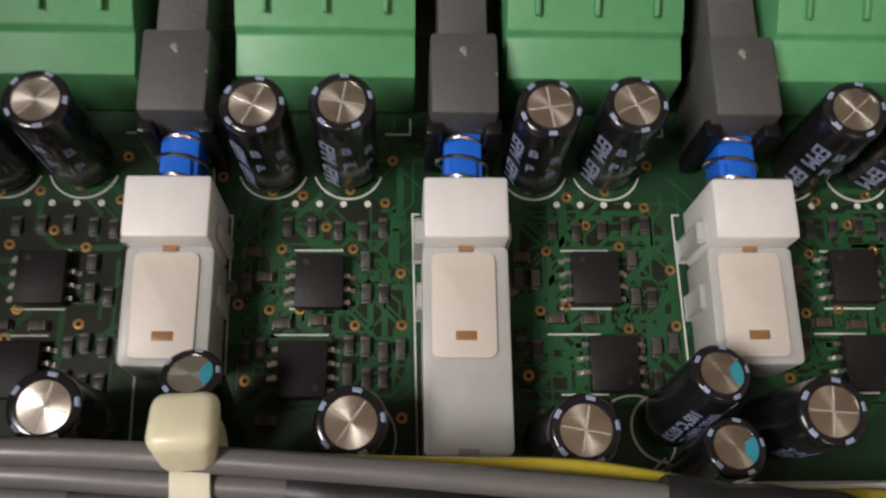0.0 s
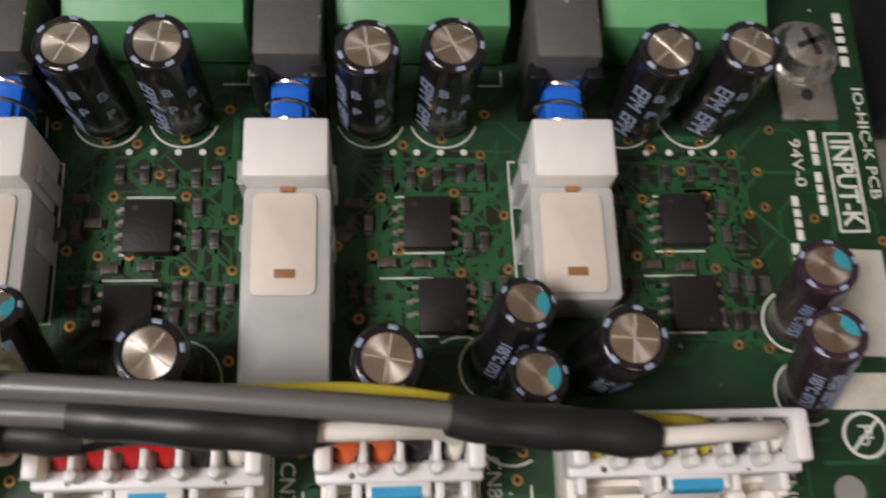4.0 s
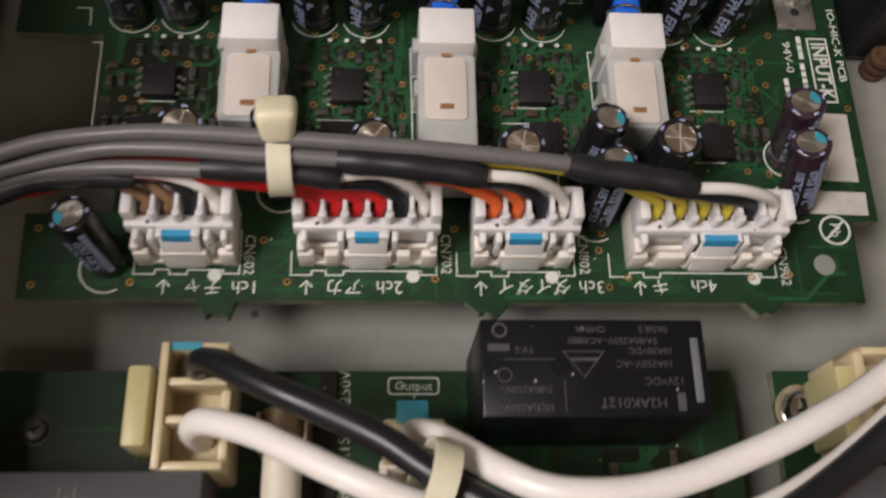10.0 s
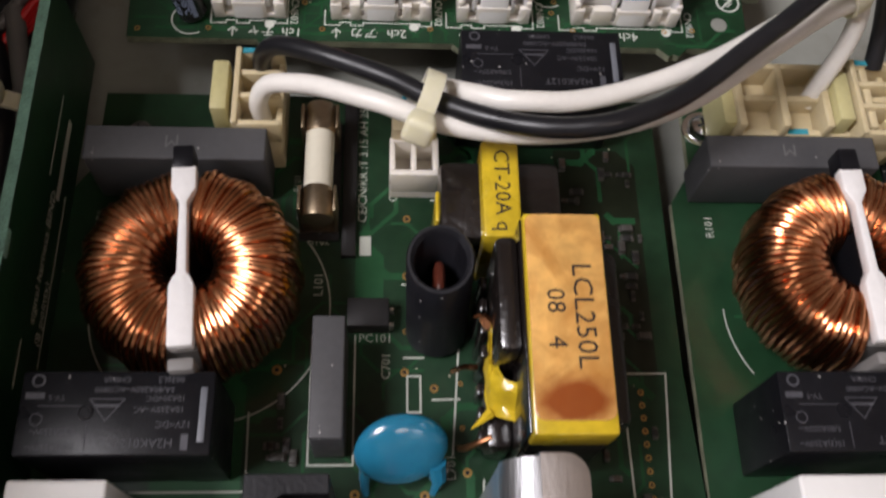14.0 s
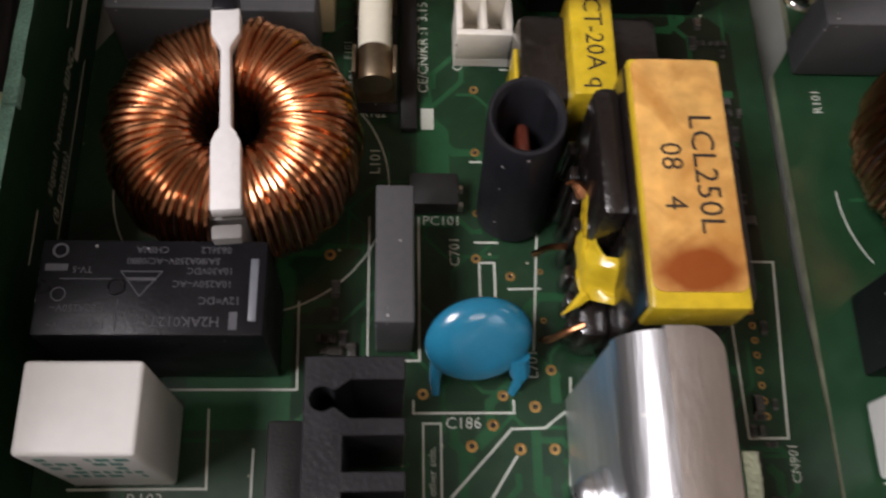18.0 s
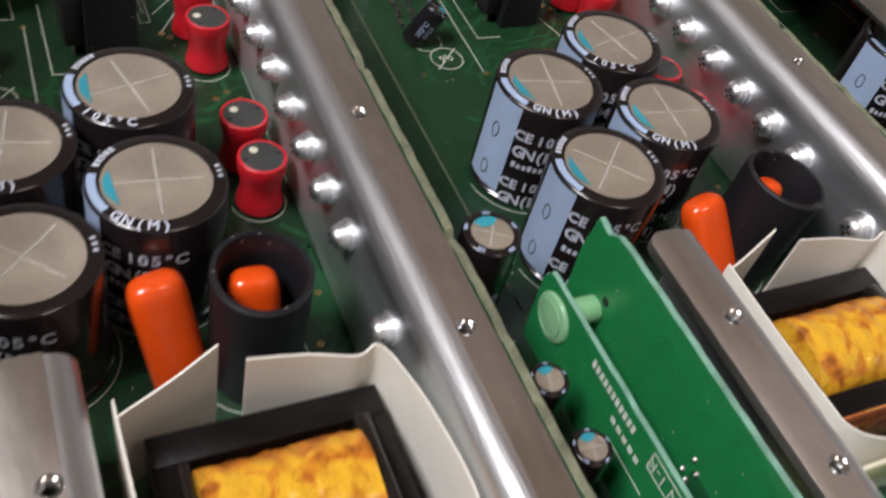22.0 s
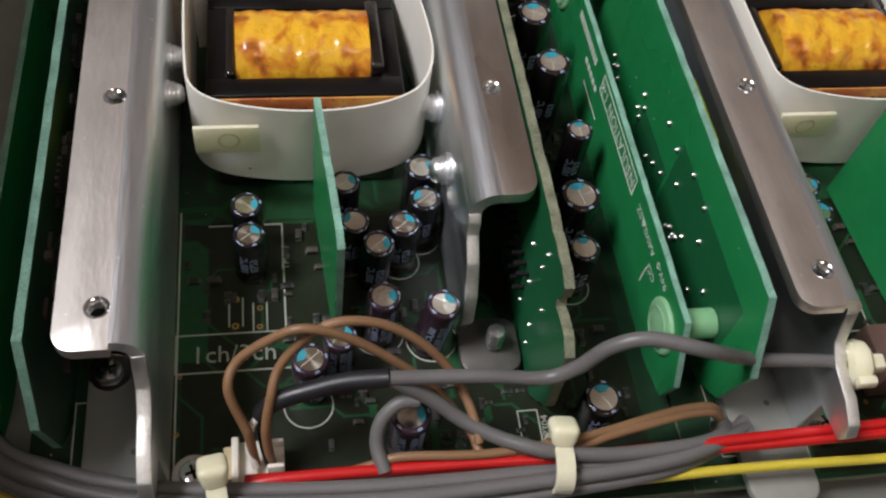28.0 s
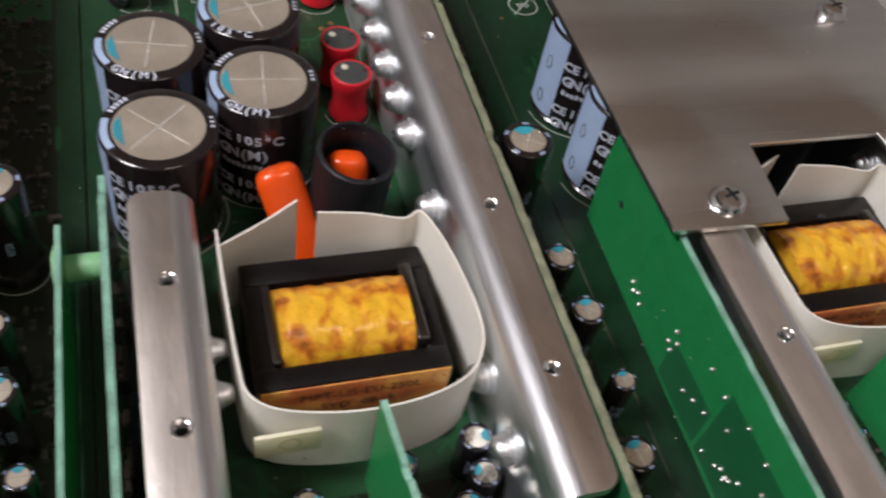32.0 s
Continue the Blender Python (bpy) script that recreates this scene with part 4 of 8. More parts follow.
# ---- fixing tab and screw at the board's corner ----
tab = thing("solder_tab", 41.0, 252.6, T_IN, "grey tinned solder tab screwed to the board's corner", "solder tab")
part("plate", box(-2.9, 2.9, -3.2, 4.8, 0.1, 0.9, 0.2), "tin", tab)
part("eyelet", lathe([(0, 1.0), (0.5, 1.02), (0.7, 0.9), (0, 0.9)], 12), "hole_dark", tab).location = (0, -0.4 * U, 0)
part("folded_edge", box(-2.9, 2.9, 3.4, 4.2, 0.8, 2.0, 0.2), "tin", tab)
screw("machine_screw", 41.2, 257.0, T_IN + 1.0, "brassy cross-head screw holding the solder tab", 3.2, 2.4, 0.6, mat="tin")


# tarnished bolt with its washers beside the casting
rb = thing("bolt", 60.0, 252.2, ZC, "tarnished brown bolt with stacked washers on the chassis floor", "bolt")
part("shank", lathe([(0, 6.4), (1.0, 6.4), (1.15, 6.1), (1.15, 0), (0, 0)], 16), "rusted_steel", rb)
for i in range(3):
    part("washer", moved(lathe([(0, 1.1), (1.9, 1.1), (2.05, 0.6), (1.9, 0.1), (0, 0.1)], 18), 0, 0, 0.4 + 1.8 * i), "rusted_steel", rb, "brownish washer")

# ---- print, vias and small parts of the input board ----
ZS = T_IN + 0.02


def silk_bars(bm, x0, y0, x1, y1, width=0.35):
    return ribbon([(x0, y0), (x1, y1)], width, ZS, bm)


for ch, ox in enumerate((-25.2, 0.0, 25.2, 50.4)):
    s = bmesh.new()
    # marks about the chips of this channel; offsets are those of the second channel
    for x0, x1, y in ((-26.4, -22.0, 241.35), (-26.7, -22.0, 235.65), (-28.0, -23.2, 233.2), (-27.0, -22.8, 227.6)):
        silk_bars(s, x0 + ox, y, x1 + ox, y, 0.16)
    for cx in (-28.8, -21.6):
        circle_line(cx + ox, 249.9, 3.35, 0.16, ZS, s, 200, 340, 14)
    if ch != 3:
        circle_line(-20.6 + ox, 223.8, 3.7, 0.16, ZS, s, -60, 120, 14)
    for y in (246.05,):
        for k in range(4):
            disc(-26.6 + 2.3 * k + ox, y, 0.33, ZS, s, 12)
    if ch < 3:
        ribbon([(-33.7 + ox, 244.8), (-32.5 + ox, 244.8), (-32.3 + ox, 229.2), (-35.0 + ox, 229.2)], 0.16, ZS, s)
        ribbon([(-36.5 + ox, 250.4), (-34.6 + ox, 250.4), (-34.4 + ox, 247.6)], 0.16, ZS, s)
        ribbon([(-14.8 + ox, 245.0), (-15.4 + ox, 245.0), (-15.0 + ox, 222.0)], 0.18, ZS, s)
        ribbon([(-18.0 + ox, 253.4), (-15.6 + ox, 253.4), (-15.6 + ox, 255.0)], 0.16, ZS, s)
    part("component_print", s, "silkscreen", input_board, "white component outlines", smooth=0)

s = bmesh.new()
for x0, x1 in ((-50.0, -36.6), (-30.6, -11.8), (-9.6, 6.0), (10.2, 32.6)):
    ribbon([(x1 - 0.4, 217.0), (x1 - 0.4, 211.0), (x1 - 2.4, 211.0), (x1 - 2.4, 211.5), (x0 + 6.6, 211.5), (x0 + 6.6, 210.9), (x0 + 4.4, 210.9), (x0 + 4.4, 211.5), (x0 + 2.6, 211.5), (x0 + 2.6, 210.9), (x0, 210.9), (x0, 214.0)], 0.18, ZS, s)
    disc(x1 - 3.4, 210.8, 0.85, ZS + 0.004, s, 18)
rect_line(42.5, 45.3, 237.6, 248.2, 0.25, ZS, s)
circle_line(41.3, 217.8, 2.0, 0.3, ZS, s)
ribbon([(39.9, 216.4), (42.7, 219.2)], 0.3, ZS, s)
for x, y, a in ((36.2, 228.6, 3.0), (36.4, 221.8, 3.0), (7.4, 224.6, 3.1), (8.7, 219.0, 3.2), (-32.3, 222.6, 3.1), (-53.4, 211.6, 3.2)):
    circle_line(x, y, a, 0.22, ZS, s, 120, 300, 16)
part("connector_print", s, "silkscreen", input_board, "white connector outlines", smooth=0)
part("bare_pad", prism([(40.4, 225.2), (46.0, 225.0), (46.2, 235.6), (41.0, 235.8)], ZS, ZS + 0.05), "print_field", input_board, "blank off-white print field", smooth=0)
part("bare_pad", prism([(38.2, 220.2), (46.4, 220.0), (46.6, 223.4), (38.6, 223.6)], ZS, ZS + 0.05), "print_field", input_board, "blank off-white print field", smooth=0)
part("mounting_hole", lathe([(0, 0.03), (1.45, 0.03), (1.45, 0), (0, 0)], 20), "chassis_paint", input_board, "open mounting hole").location = (39.0 * U, 212.8 * U, T_IN * U)
for body, x, y, size in (("1ch", -36.2, 209.3, 1.75), ("\u30c1\u30e3", -41.4, 209.4, 1.75), ("\u2193", -46.2, 209.4, 1.95), ("2ch", -18.2, 209.4, 1.75), ("\u30a2\u30ab", -23.9, 209.5, 1.75), ("\u2193", -28.6, 209.4, 1.95),
                         ("3ch", 7.7, 209.6, 1.75), ("\u30c0\u30a4\u30c0\u30a4", 0.2, 209.7, 1.75), ("\u2193", -6.6, 209.4, 1.95), ("4ch", 22.4, 209.8, 1.75), ("\u30ad", 16.6, 209.8, 1.75), ("\u2193", 14.0, 209.6, 1.95)):
    writing(body, x, y, ZS, size, "silkscreen", input_board, (0, 0, 180) if body != "\u2193" else (0, 0, 180))
for body, x, y in (("CN602", -35.9, 213.6), ("CN702", -11.0, 213.9), ("CN802", 6.9, 214.0), ("CN902", 33.4, 212.6)):
    writing(body, x, y, ZS, 1.35, "silkscreen", input_board, (0, 0, -90))
writing("INPUT-K", 43.9, 242.9, ZS, 2.1, "silkscreen", input_board, (0, 0, -90), fit=9.4, bold=0.05)
writing("IO-HIC-K PCB", 46.8, 247.3, ZS, 1.15, "silkscreen", input_board, (0, 0, -90), fit=12.4)
writing("94V-0", 39.2, 245.0, ZS, 1.2, "silkscreen", input_board, (0, 0, -90), fit=5.2)
writing("Pb", 41.3, 217.8, ZS, 1.5, "silkscreen", input_board, (0, 0, -90))
bars = bmesh.new()
for y0, y1, x, w in ((262.0, 256.0, 46.2, 1.2), (248.2, 244.6, 41.2, 0.9), (243.6, 239.2, 41.1, 0.9), (241.0, 236.6, 38.3, 0.9), (236.0, 232.6, 37.6, 1.0), (231.4, 229.8, 37.4, 1.2)):
    n = max(2, int((y0 - y1) / 1.1))
    for k in range(n):
        a = y0 - (y0 - y1) * k / n
        ribbon([(x, a), (x, a - (y0 - y1) / n * 0.62)], w * 0.75, ZS, bars)
part("print_bars", bars, "silkscreen", input_board, "small white print", smooth=0)


# small parts: built once, then shared
def chip_part(name, l, w, h, body, parent):
    bm = paint(box(-l / 2 * 0.72, l / 2 * 0.72, -w / 2, w / 2, 0.02, h, 0.05), 0)
    for sx in (-1, 1):
        e = box(min(sx * l / 2 * 0.70, sx * l / 2), max(sx * l / 2 * 0.70, sx * l / 2), -w / 2 - 0.02, w / 2 + 0.02, 0.01, h + 0.02, 0.05)
        join(bm, paint(e, 1))
        join(bm, paint(box(min(sx * l / 2 * 0.9, sx * l / 2 * 1.3), max(sx * l / 2 * 0.9, sx * l / 2 * 1.3), -w / 2, w / 2, 0.0, h * 0.35, 0.03), 1))
    ob = part(name, bm, [body, "tin_dull"], parent)
    ob.hide_render = False
    return ob


via_bm = lathe([(0.23, 0.05), (0.26, 0.07), (0.48, 0.06), (0.52, 0.0), (0.23, 0.0)], 16)
via_mesh = part("via", join(paint(via_bm, 0), paint(lathe([(0, 0.02), (0.24, 0.02), (0.24, 0), (0, 0)], 12), 1)), ["gold_ring", "hole_dark"], input_board)
via_mesh.location = (-23.6 * U, 243.7 * U, T_IN * U)
VIA_CH = [(-27.7, 241.5), (-21.0, 241.5), (-16.5, 239.1), (-16.4, 234.1), (-20.7, 234.1), (-28.6, 235.6), (-25.8, 235.6), (-31.5, 236.1), (-33.2, 244.2), (-18.0, 246.2), (-25.9, 246.9), (-30.5, 229.0), (-16.4, 225.6), (-33.6, 248.8), (-17.3, 250.6), (-21.4, 247.5), (-28.8, 247.3), (-23.6, 243.7)]
for ch, ox in enumerate((-25.2, 0.0, 25.2, 50.4)):
    for i, (x, y) in enumerate(VIA_CH):
        if (x + ox < -56) or (ch == 1 and i == 17):
            continue
        like(via_mesh, "via", input_board, x + ox + 0.5 * math.sin(7 * i + 3 * ch) * (ch != 1), y + 0.4 * math.cos(5 * i + ch) * (ch != 1), T_IN)
for x, y in ((-62.3, 217.0), (-62.2, 209.4), (-52.2, 233.0), (-50.3, 209.8), (-31.0, 210.0), (-12.4, 210.5), (12.6, 210.8), (-34.2, 215.6), (9.0, 214.6), (9.6, 217.0), (34.0, 211.4), (45.4, 221.0), (39.6, 220.8), (45.9, 228.5), (46.6, 236.6), (30.6, 226.4), (36.8, 248.6), (34.9, 244.0), (35.2, 240.2), (40.0, 239.0), (28.9, 211.0), (10.0, 209.5), (-9.8, 217.4)):
    like(via_mesh, "via", input_board, x, y, T_IN)
chip_dark = chip_part("chip_resistor", 1.5, 0.85, 0.45, "chip_black", input_board)
chip_dark.matrix_basis = pose(-27.2 * U, 243.7 * U, T_IN * U, 0, 0, 90)
chip_tan = chip_part("chip_capacitor", 1.5, 0.85, 0.75, "chip_cap", input_board)
chip_tan.matrix_basis = pose(-29.1 * U, 238.6 * U, T_IN * U)
chip_pale = chip_part("chip_capacitor", 1.5, 0.85, 0.7, "chip_grey", input_board)
chip_pale.matrix_basis = pose(-19.8 * U, 240.3 * U, T_IN * U, 0, 0, 90)
CH_CHIPS = [(0, -27.2, 243.7, 90), (0, -24.9, 243.6, 90), (0, -22.4, 243.6, 90), (0, -20.1, 243.6, 90), (0, -18.2, 243.7, 90), (2, -19.8, 240.3, 90), (0, -18.1, 236.9, 90), (2, -19.7, 237.0, 90), (1, -29.1, 238.6, 90), (1, -30.7, 238.4, 90),
            (1, -27.3, 234.3, 0), (1, -24.0, 234.3, 0), (2, -21.3, 229.3, 90), (0, -21.2, 232.0, 90), (2, -19.7, 232.2, 90), (2, -18.1, 231.9, 90), (2, -16.5, 232.1, 90), (0, -19.6, 229.1, 90), (0, -18.1, 229.0, 90), (1, -30.4, 240.8, 0), (0, -29.2, 232.0, 90), (0, -30.6, 232.0, 90), (1, -28.4, 225.6, 0)]
for ch, ox in enumerate((-25.2, 0.0, 25.2, 50.4)):
    for i, (k, x, y, a) in enumerate(CH_CHIPS):
        if x + ox < -56.3 or (ch == 1 and i in (0, 5, 8)):
            continue
        like((chip_dark, chip_tan, chip_pale)[k], ("chip_resistor", "chip_capacitor", "chip_capacitor")[k], input_board, x + ox, y + 0.3 * math.sin(ch * 2 + i), T_IN, (0, 0, a + 180 * (i % 2)))


def traces(parent, areas, z, seed, n, mat="mask_trace", width=0.22):
    """Faint copper tracks under the solder mask: straight runs with forty-five degree bends."""
    rnd = random.Random(seed)
    bm = bmesh.new()
    for x0, x1, y0, y1 in areas:
        for _ in range(n):
            x, y = rnd.uniform(x0, x1), rnd.uniform(y0, y1)
            d = rnd.choice((0, 90, 180, 270))
            pts = [(x, y)]
            for _ in range(rnd.randint(2, 5)):
                l = rnd.uniform(1.0, 7.0)
                x, y = x + l * math.cos(radians(d)), y + l * math.sin(radians(d))
                if not (x0 < x < x1 and y0 < y < y1):
                    break
                pts.append((x, y))
                d += rnd.choice((-45, 45))
            w = rnd.choice((1, 1, 1, 1.6, 2.6)) * width
            if len(pts) > 1:
                ribbon(pts, w, z + 0.004 + 0.0006 * (len(bm.faces) % 13), bm, 0.006)
    ob = part("copper_tracks", bm, mat, parent, "faint copper tracks under the mask", smooth=0)
    ob["kind"] = "stuff"
    return ob


traces(input_board, [(-56, 47, 222, 260), (-63, 43, 208, 219), (-33, -15, 226, 246), (-8, 10, 226, 246), (17, 34, 226, 246)], T_IN, 3, 130)

# ================= one amplifier module =================
module = []


def keep(ob):
    module.append(ob)
    return ob


# ---- aluminium heat-sink brackets ----
def drilled(points, holes, r, z0, z1):
    """A flat plate with round holes through it and a softened outer edge."""
    bm = bmesh.new()
    loops = [[(x, y) for x, y in points]]
    for hx, hy in holes:
        loops.append([(hx + r * math.cos(2 * math.pi * i / 20), hy + r * math.sin(2 * math.pi * i / 20)) for i in range(20)])
    levels = []
    for z in (z0, z1):
        rings = [[bm.verts.new((x, y, z)) for x, y in loop] for loop in loops]
        edges = [bm.edges.new((a, b)) for ring in rings for a, b in zip(ring, ring[1:] + ring[:1])]
        bmesh.ops.triangle_fill(bm, use_beauty=True, use_dissolve=False, edges=edges)
        levels.append(rings)
    for low, high in zip(*levels):
        for i in range(len(low)):
            j = (i + 1) % len(low)
            bm.faces.new((low[i], low[j], high[j], high[i]))
    bmesh.ops.recalc_face_normals(bm, faces=bm.faces)
    outer = levels[1][0]
    bevel(bm, 0.25, 2, [bm.edges.get((a, b)) for a, b in zip(outer, outer[1:] + outer[:1])])
    return bm


def hole(bm_parent, x, y, z, r=1.35):
    """A threaded hole through a flange: chamfer, bright turns of thread and a dark bore below."""
    turns = [(r * 1.10, 0.03), (r * 1.0, -0.12)] + [(r * (0.92 if i % 2 else 0.80), -0.25 - 0.24 * i) for i in range(9)] + [(r * 0.95, -2.45), (r * 1.10, -2.45)]
    rim = part("thread_rim", lathe(turns, 22), "chrome", bm_parent, "bright threaded hole")
    rim.location = (x * U, y * U, z * U)
    part("bore", lathe([(0, -3.0), (r * 0.9, -3.0), (r * 0.9, -3.3), (0, -3.3)], 18), "hole_dark", rim, "dark bore")
    return rim


def bend(cx, cz, r, thick, a0, a1, y0, y1, seg=10):
    """The rounded bend between a bracket's flange and its web."""
    bm = bmesh.new()
    rows = []
    for i in range(seg + 1):
        a = radians(a0 + (a1 - a0) * i / seg)
        rows.append([bm.verts.new((cx + q * math.cos(a), y, cz + q * math.sin(a))) for q, y in ((r, y0), (r, y1), (r - thick, y1), (r - thick, y0))])
    for a, b in zip(rows, rows[1:]):
        for k in range(4):
            bm.faces.new((a[k], a[(k + 1) % 4], b[(k + 1) % 4], b[k]))
    bm.faces.new(rows[0])
    bm.faces.new(list(reversed(rows[-1])))
    bmesh.ops.recalc_face_normals(bm, faces=bm.faces)
    return bm


def long_bracket():
    b = keep(thing("heatsink_bracket", 0, 0, 0, "long bent aluminium heat-sink bracket with threaded holes in its flange", "bracket", "heat-sink brackets"))
    zt = 30.2
    at = (91.2, 46.7, 0.0, -34.8)
    fl = drilled(rounded(-1.8, 3.9, -56.0, 132.0, 2.8, 7, (0, 1, 1, 0)), [(0.0, y) for y in at], 1.5, zt - 2.0, zt)
    part("flange", fl, "aluminium", b)
    part("bend", bend(-1.8, zt - 4.4, 4.4, 2.0, 90, 180, -56.0, 131.6, 14), "aluminium_bend", b, "rounded bright bend")
    # upright web, drawn in (y, z) and set on edge, with a foot at the near end
    web = [(131.6, 0.6), (131.6, zt - 4.4), (-56.0, zt - 4.4), (-57.0, zt - 5.6), (-57.2, 22.0), (-60.5, 19.0), (-63.5, 14.0), (-64.5, 8.0), (-62.0, 2.0), (-58.0, 0.6)]
    w = prism(web, 0, 2.0, 0.3, 2)
    bmesh.ops.transform(w, matrix=Matrix(((0, 0, 1, -6.2), (1, 0, 0, 0), (0, 1, 0, 0), (0, 0, 0, 1))), verts=w.verts)
    bmesh.ops.recalc_face_normals(w, faces=w.faces)
    for f in w.faces:
        f.material_index = 0 if abs(f.normal.x) > 0.7 else 1
    part("web", w, ["zinc_steel", "cut_edge"], b, "polished upright aluminium web")
    foot = prism(rounded(-6.0, 4.0, -70.5, -60.5, 2.5, 5), 0.3, 2.2, 0.3)
    part("foot", foot, "tin_dull", b, "dull foot plate")
    for y in at:
        hole(b, 0.0, y, zt)
    return b


def short_bracket():
    b = keep(thing("heatsink_bracket", 0, 0, 0, "short bent aluminium heat-sink bracket with threaded holes", "bracket", "heat-sink brackets"))
    zt = 30.2
    at = (-8.8, -35.4, -71.4)
    part("flange", drilled(rounded(-62.0, -55.1, -77.5, 10.0, 2.8, 7, (1, 0, 0, 1)), [(-56.8, y) for y in at], 1.65, zt - 2.0, zt), "aluminium", b)
    part("bend", bend(-55.1, zt - 3.9, 3.9, 2.0, 90, 0, -76.6, 9.6, 14), "aluminium_bend", b, "rounded bright bend")
    web = [(9.6, 0.6), (9.6, zt - 3.9), (-76.8, zt - 3.9), (-77.4, 24.4), (-78.6, 21.0), (-81.6, 19.0), (-86.6, 18.2), (-90.0, 16.6), (-91.0, 14.6), (-90.4, 12.4), (-84.4, 11.8), (-84.2, 0.6)]
    w = prism(web, 0, 2.0, 0.3, 2)
    bmesh.ops.transform(w, matrix=Matrix(((0, 0, 1, -53.2), (1, 0, 0, 0), (0, 1, 0, 0), (0, 0, 0, 1))), verts=w.verts)
    bmesh.ops.recalc_face_normals(w, faces=w.faces)
    for f in w.faces:
        f.material_index = 0 if abs(f.normal.x) > 0.7 else 1
    part("web", w, ["zinc_steel", "cut_edge"], b, "polished upright aluminium web")
    part("foot", prism(rounded(-63.5, -52.0, -96.0, -63.0, 3.0, 5), 0.4, 2.0, 0.3), "chassis_paint", b, "grey foot plate")
    for y in at:
        hole(b, -56.8, y, zt, 1.5)
    return b


long_bracket()
short_bracket()


def web_screw_proto():
    s = thing("bracket_screw", 0, 0, 0, "bright pan-head screw with washers in the bracket's web", "screw", "bracket screws")
    for nm, pr in (("washer", [(0, 0.7), (2.3, 0.7), (2.4, 0.35), (2.3, 0), (0, 0)]), ("spring_washer", [(0, 1.5), (1.95, 1.5), (2.05, 1.1), (1.95, 0.7), (0, 0.7)]),
                   ("head", [(0, 3.0), (0.8, 2.95), (1.4, 2.6), (1.75, 2.0), (1.75, 1.5), (0, 1.5)])):
        part(nm, lathe(pr, 18), "bright_zinc", s)
    part("cross_recess", cross_slot(0.9, 2.95), "hole_dark", s, "dark cross recess")
    return s


_ws = web_screw_proto()
for i, y in enumerate((117.3, 106.2, 95.0, 84.2, 73.3, 62.0, 51.0, 40.2, 29.3, 9.5, -28.2, -41.8)):
    _w = keep(again(_ws, -6.2, y, 19.4 if y > -20 else 18.6, (0, -90, 0)))
    _w.scale = (1.2, 1.2, 1.15)
for i, y in enumerate((-16.0, -24.5)):
    keep(again(_ws, -51.2, y, 19.0, (0, 90, 0)))
for o in [_ws] + list(_ws.children_recursive):
    bpy.data.objects.remove(o)

# ---- large filter capacitors ----
for i, (cx, cy, st, ct) in enumerate(((-55.7, 54.3, 190, 35), (-34.6, 65.1, 180, 60), (-34.7, 41.7, 185, 40), (-55.6, 30.3, 185, 0))):
    c = keep(capacitor("filter_capacitor", cx, cy, 0, 11.0, 25.6, "large black snap-in electrolytic capacitor with a pale blue stripe", sleeve="sleeve_brown", top="can_top",
                       marks="large", cross_turn=ct + 45, teal=st - 5, stripe=st, group="filter capacitors"))
    # print beside the stripe and over the rim
    low = (-1.6, -2.2, -1.8, -0.6)[i]
    for body, zz, sz, off in (("CE", 20.4, 2.3, 34), ("105\u00b0C", 20.4, 2.3, 72), ("GN(M)", 16.4, 2.6, 56), ("CE", 7.8, 2.3, 34), ("105\u00b0C", 7.8, 2.3, 72), ("GN(M)", 3.8, 2.6, 56)):
        for k, ch in enumerate(body):
            a = radians(st + off + (k - (len(body) - 1) / 2) * sz * 4.4)
            if 1.5 < zz + low < 22.6:
                writing(ch, 11.04 * math.cos(a), 11.04 * math.sin(a), zz + low, sz, "print_white", c, (90, 0, math.degrees(a) + 90), bold=0.10)
    for z0 in (11.6,):
        for k in range(8):
            part("brand_bar", cyl_patch(11.05, st + 30 + k * 6.0, st + 30 + k * 6.0 + 4.2, z0 + low * 0.5, z0 + low * 0.5 + (1.0 if k % 3 else 1.3)), "print_white", c)
    for k, ch in enumerate(("GN(M)", "105\u00b0C", "GN(M)", "")[i]):
        a = radians(st + 36 + k * 11.5)
        writing(ch, 9.75 * math.cos(a), 9.75 * math.sin(a), 25.66, 1.7, "print_white", c, (7, 0, math.degrees(a) + 90), bold=0.07)
    for k in range(5):
        part("print_bar", ring_patch(9.2, 10.3, st - 62 + k * 6, st - 58 + k * 6, 25.64, 25.58), "print_white", c)
    for k in range(3):
        part("print_bar", ring_patch(9.4, 10.2, st + 168 + k * 7, st + 171 + k * 7, 25.64, 25.58), "print_white", c)


# ---- red choke coils ----
def red_coil(x, y, turn):
    c = keep(thing("drum_inductor", x, y, 0, "red drum inductor with a grey end and white glue dot", "inductor", "red inductors", turn=(0, 0, turn)))
    part("sleeve", lathe([(0, 0.4), (4.3, 0.4), (4.6, 0.9), (4.5, 2.2), (4.0, 3.6), (3.85, 5.6), (4.0, 7.8), (4.55, 9.8), (4.7, 11.8), (4.55, 12.5), (4.15, 12.7), (4.0, 12.5), (0, 12.5)], 30), "coil_red", c)
    part("core_end", lathe([(0, 12.6), (3.75, 12.6), (4.0, 12.5), (4.0, 12.2), (0, 12.2)], 26), "coil_grey", c, "dark grey ferrite end")
    part("glue_dot", moved(lathe([(0, 0.30), (0.55, 0.24), (0.85, 0.05), (0.8, -0.1), (0, -0.1)], 14), -1.6, 1.5, 12.6), "glue_white", c, "white glue dot")
    for a in (20, 200):
        part("lead_notch", moved(box(-0.5, 0.5, -0.35, 0.35, 12.3, 12.68, 0.1), 3.3 * math.cos(radians(a)), 3.3 * math.sin(radians(a))), "hole_dark", c)
    return c


